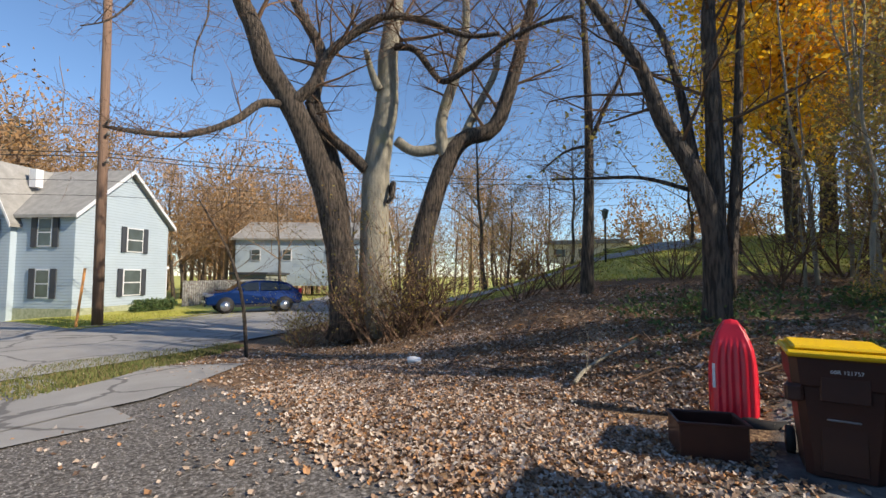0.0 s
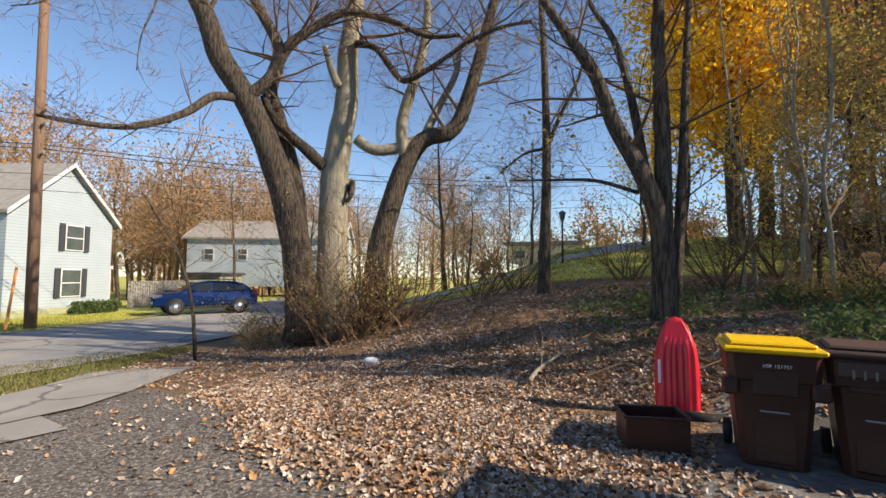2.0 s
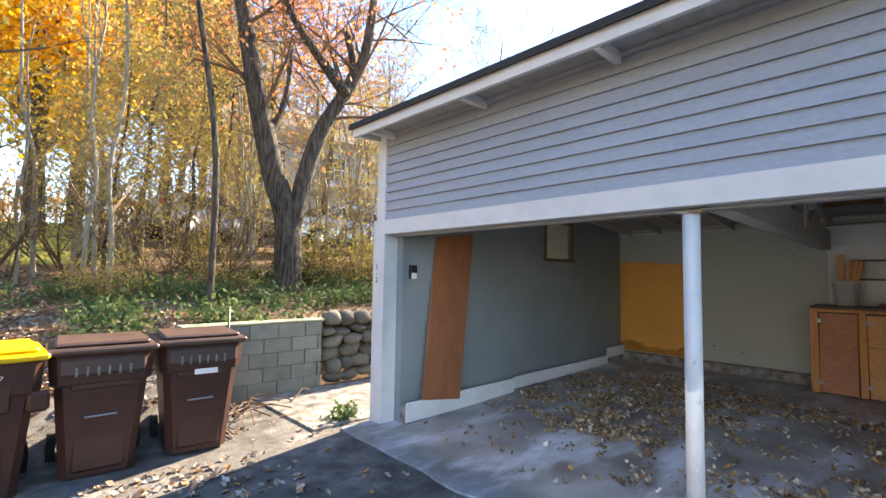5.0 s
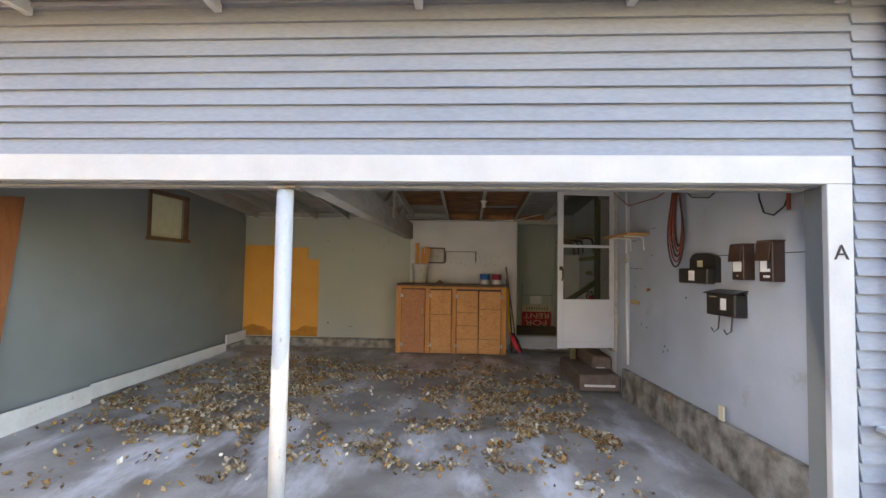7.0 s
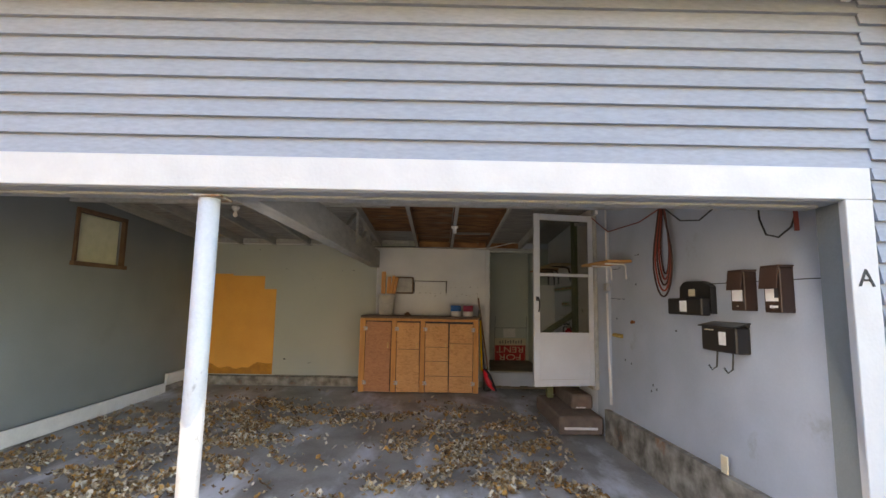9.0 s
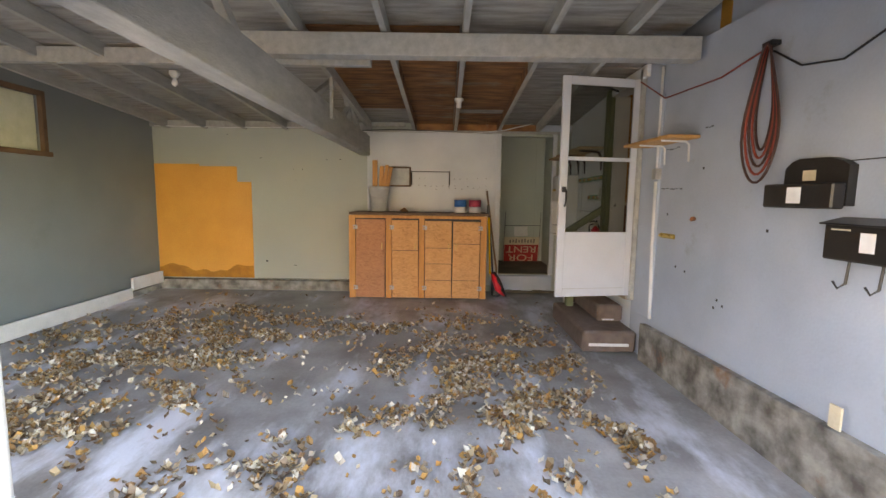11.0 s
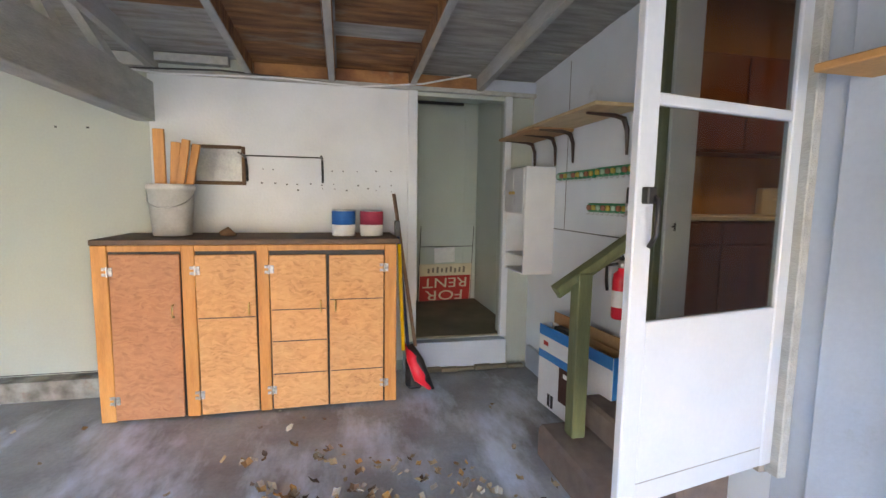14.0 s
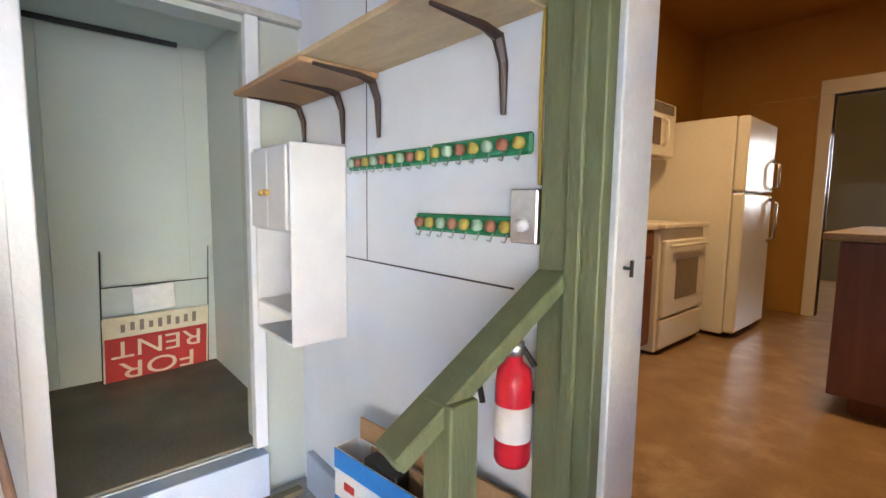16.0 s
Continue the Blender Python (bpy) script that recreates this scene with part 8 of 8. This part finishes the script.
fh = thing("house", (0, 0, 0), "low white house with a grey hipped roof behind the street", "house")
gable_block(fh, 0, 14, 0, 8, -1.5, 3.0, 4.9, "x")
for x in (2, 5, 9.2, 11.5):
    window(fh, Matrix.Translation((x, -0.04, 0.9)), 0.9, 1.1, False)
fh.matrix_basis = pose(-41, 24.5, 2.0, 0, 0, 34)
nh = thing("house", (0, 0, 0), "pale grey-blue neighbouring house up the bank behind the trees", "house")
gable_block(nh, 0, 12, 0, 8, -2.5, 5.2, 7.6, "x")
for x in (2.0, 5.0, 9.0):
    for z in (0.3, 3.1):
        window(nh, Matrix.Translation((x, -0.04, z)), 1.1, 1.3, False)
box("balcony", 3.0, 7.0, -1.4, 0, 2.6, 2.75, WHITE, nh, "white balcony deck")
for i in range(14):
    box("baluster", 3.05 + i * 0.3, 3.09 + i * 0.3, -1.4, -1.36, 2.75, 3.6, WHITE, nh)
nh.matrix_basis = pose(8.0, 22.5, 3.2, 0, 0, -14)
fs_ = thing("fence", (-30, 15, 0), "weathered grey board fence beside the house", "fence")
a, b_ = Vector((-29.2, 14.2, 0)), Vector((-33.5, 22.5, 0))
for i in range(46):
    p = a.lerp(b_, i / 45)
    m = Matrix.Translation((p.x, p.y, ground_z(p.x, p.y))) @ Matrix.Rotation(math.atan2(b_.y - a.y, b_.x - a.x), 4, "Z")
    box("slat", -0.085, 0.085, -0.012, 0.012, 0, 1.6, CURB, fs_, bevel=0, m=m)
sd_ = thing("shed", (0, 0, 0), "small grey shed behind the fence", "shed")
box("wall", -2, 2, -1.5, 1.5, 0, 2.0, BLOCK, sd_)
box("roof", -2.2, 2.2, -1.7, 1.7, 2.0, 2.2, SHUTTER, sd_, "dark flat roof")
sd_.matrix_basis = pose(-36, 24, ground_z(-36, 24), 0, 0, 120)
db = thing("dumpster", (0, 0, 0), "rusty red-brown metal container by the fence", "container")
box("body", -1.1, 1.1, -0.5, 0.5, 0, 0.95, PLY, db)
box("rim", -1.15, 1.15, -0.55, 0.55, 0.95, 1.02, BROWN_METAL, db)
db.matrix_basis = pose(-28.8, 17.2, ground_z(-28.8, 17.2), 0, 0, 118)
fb = thing("far_building", (0, 0, 0), "long low pale building beyond the lawn", "building")
box("wall", -4.5, 4.5, -3, 3, 0, 2.2, SIGN_CREAM, fb)
box("roof", -4.9, 4.9, -3.4, 3.4, 2.2, 2.7, ROOF, fb, "grey flat roof")
for k in range(3):
    box("window", -3.6 + k * 2.8, -2.4 + k * 2.8, -3.05, -3.0, 0.7, 1.6, PANE, fb, "dark window")
fb.matrix_basis = pose(-17, 57, ground_z(-17, 57) + 0.4, 0, 0, 8)
MIN_R = 0.004
lg = Tree("fallen_branch", "pale bare fallen branch lying on the leaves", "branch", (-1.7, 7.3, 0.2), 3)
pp = [(-1.95, 6.55), (-1.9, 6.9), (-1.65, 7.3), (-1.35, 7.6)]
lg.limb([(x, y, ground_z(x, y) + 0.10 + 0.05 * i) for i, (x, y) in enumerate(pp)], 0.035, 0.02, BARK_PALE, "stem", 4, 1, 0.3, 0.5, n=7)
lg.done(BARK_PALE)
rg = random.Random(5)
for i in range(70):
    x, y = rg.uniform(-4.5, 1.5), rg.uniform(6.8, 11.5)
    a = rg.uniform(0, 3.14)
    L_ = rg.uniform(0.4, 1.3)
    q = [(x + math.cos(a) * L_ * k, y + math.sin(a) * L_ * k) for k in (-.5, 0, .5)]
    vs, fs = ([], []) if i == 0 else (vs, fs)
    ring_tube(vs, fs, [(u, v_, ground_z(u, v_) + rg.uniform(0.03, 0.12)) for u, v_ in q], [0.012, 0.011, 0.005], 4)
for i in range(24):
    x, y = rg.gauss(2.9, 0.35), rg.gauss(6.2, 0.25)
    a = rg.uniform(0, 3.14)
    ring_tube(vs, fs, [(x - math.cos(a) * .25, y - math.sin(a) * .25, -0.1), (x, y, -0.03 + rg.random() * .08), (x + math.cos(a) * .3, y + math.sin(a) * .3, -0.08)], [0.01, 0.009, 0.004], 4)
lists("fallen_twigs", vs, fs, BARK_BROWN, kind="stuff", label="dead sticks scattered over the leaves")


# ---- fallen leaves ----
def scatter_leaves(name, points, material, label, size=0.045, curl=0.4, seed=1):
    r_ = random.Random(seed)
    vs, fs = [], []
    for x, y, z in points:
        s = size * r_.uniform(0.55, 1.35)
        a = r_.uniform(0, 6.283)
        tx, ty_ = r_.uniform(-curl, curl), r_.uniform(-curl, curl)
        c, sn = math.cos(a), math.sin(a)
        k = len(vs)
        for u, v_, w in ((-1, 0, 0.25), (-0.25, 0.62, 0.0), (0.30, 0.72, 0.22), (1.0, 0.05, 0.05), (0.28, -0.7, 0.2), (-0.3, -0.55, 0.0), (0.05, 0.0, -0.12)):
            px, py = u * s, v_ * s
            vs.append((x + px * c - py * sn, y + px * sn + py * c, z + w * s * (1.2 + curl) + px * tx + py * ty_ + 0.012))
        fs += [(k, k + 6, k + 1), (k + 1, k + 6, k + 2), (k + 2, k + 6, k + 3), (k + 3, k + 6, k + 4), (k + 4, k + 6, k + 5), (k + 5, k + 6, k)]
    return lists(name, vs, fs, material, kind="stuff", label=label)


rg = random.Random(99)
pts = []
while len(pts) < 60000:
    if rg.random() < 0.72:
        x, y = rg.uniform(-6.5, 2.8), rg.uniform(1.6, 9.0)
    else:
        x, y = rg.uniform(-11, 8), rg.uniform(3.0, 13.0)
    edge = 3.1 + 1.2 * ss(-3, -6, x) - 0.5 * ss(-2.5, 0.5, x)
    keep = ss(edge - 0.5, edge + 0.9, y) * 0.97 + 0.03
    if -0.2 < x < 3.8 and y < 6.6:
        keep = 0.10 + 0.35 * ss(0.8, -0.2, x)
    if x > 1.5 and y > 6.9:
        keep *= 0.35
    if x > 3.4 and y < 6.9:
        keep = 0.0
    if x < -12.2 and y < 8.5 or y < 6.9 and x > 2.4 and rg.random() < 0.6:
        keep *= 0.15
    keep *= 0.45 + 0.55 * ss(-0.35, 0.15, noise.noise(Vector((x * 1.1, y * 1.1, 5))))
    if rg.random() < keep and not (0.3 < x < 2.6 and 5.0 < y < 6.0):
        pts.append((x, y, ground_z(x, y)))
scatter_leaves("fallen_leaves", pts, LEAF_LITTER, "deep litter of dry brown and cream fallen leaves", 0.034, 0.55, 2)
pts = []
while len(pts) < 10500:
    x, y = rg.uniform(4.1, 9.2), rg.uniform(-0.95, 4.5)
    d = 0.02 + 1.0 * max(0, noise.noise(Vector((x * 1.5, y * 1.1, 9))) + 0.1) + 1.5 * math.exp(-((x - 6.5) ** 2 / 0.7 + (y + 0.05) ** 2 / 0.35)) + 1.0 * math.exp(-((x - 7.3) ** 2 / 1.8 + (y - 2.9) ** 2 / 0.5)) + 0.8 * math.exp(-((x - 6.2) ** 2 / 0.6 + (y - 3.2) ** 2 / 0.6))
    d *= ss(4.3, 5.8, x) * 0.9 + 0.08
    d *= ss(8.7, 8.1, x) * 0.97 + 0.03
    d *= 0.08 + 1.4 * ss(-0.10, 0.22, noise.noise(Vector((x * 3.2, y * 3.0, 4))))
    if rg.random() < d * 0.6:
        pts.append((x, y, floor_z(x) + rg.uniform(0, 0.012)))
scatter_leaves("garage_leaves", pts, LEAF_GARAGE, "dry curled leaves blown over the garage floor", 0.0255, 0.8, 3)
pts, vs, fs = [], [], []
for i in range(15000):
    x, y = rg.uniform(-7, 3.6), rg.uniform(0.2, 4.6)
    e = 3.1 + 1.2 * ss(-3, -6, x) - 0.5 * ss(-2.5, 0.5, x)
    if y > e + 0.5:
        continue
    r_ = rg.uniform(0.004, 0.012)
    k = len(vs)
    z = ground_z(x, y)
    vs += [(x + r_, y, z), (x - r_ * .4, y + r_, z), (x - r_ * .6, y - r_ * .8, z), (x + r_ * .1, y, z + r_ * 1.1)]
    fs += [(k, k + 1, k + 3), (k + 1, k + 2, k + 3), (k + 2, k, k + 3)]
lists("gravel_stones", vs, fs, island_mat("gravel_stone_colours", [(0.12, 0.11, 0.10), (0.26, 0.245, 0.23), (0.36, 0.345, 0.33), (0.18, 0.155, 0.14)]), kind="stuff", label="loose gravel of the drive")
gp = []
for i in range(26000):
    if i % 5 < 3:
        x, y = rg.uniform(-12, 3), rg.uniform(13.2, 30)
        ok = y > 13.4 - 0.1 * x
    elif i % 5 == 3:
        x, y = rg.uniform(-12.5, -9.0), rg.uniform(2.2, 7.5)
        ok = x + 0.45 * (y - 2.3) < -9.2
    else:
        x, y = rg.uniform(-26, -19.5), rg.uniform(6, 13)
        ok = True
    if ok:
        gp.append((x, y, ground_z(x, y)))
verge_mat = island_mat("verge_grass", [(0.10, 0.13, 0.035), (0.16, 0.18, 0.05), (0.22, 0.17, 0.08), (0.12, 0.15, 0.04)], 0.85, 0.2)
for near, m_, lab in ((False, GRASS, "short autumn grass"), (True, verge_mat, "dull green verge grass with leaves in it")):
    vs, fs = [], []
    for x, y, z in gp:
        if (y < 8 and x > -13) != near:
            continue
        for _ in range(3 if near else 1):
            a, h, w = rg.uniform(0, 6.28), rg.uniform(0.04, 0.10), 0.02
            px, py = x + rg.uniform(-.1, .1) * near, y + rg.uniform(-.1, .1) * near
            k = len(vs)
            vs += [(px - w * math.cos(a), py - w * math.sin(a), z), (px + w * math.cos(a), py + w * math.sin(a), z), (px + rg.uniform(-.04, .04), py + rg.uniform(-.04, .04), z + h)]
            fs.append((k, k + 1, k + 2))
    lists("grass", vs, fs, m_, kind="stuff", label=lab)
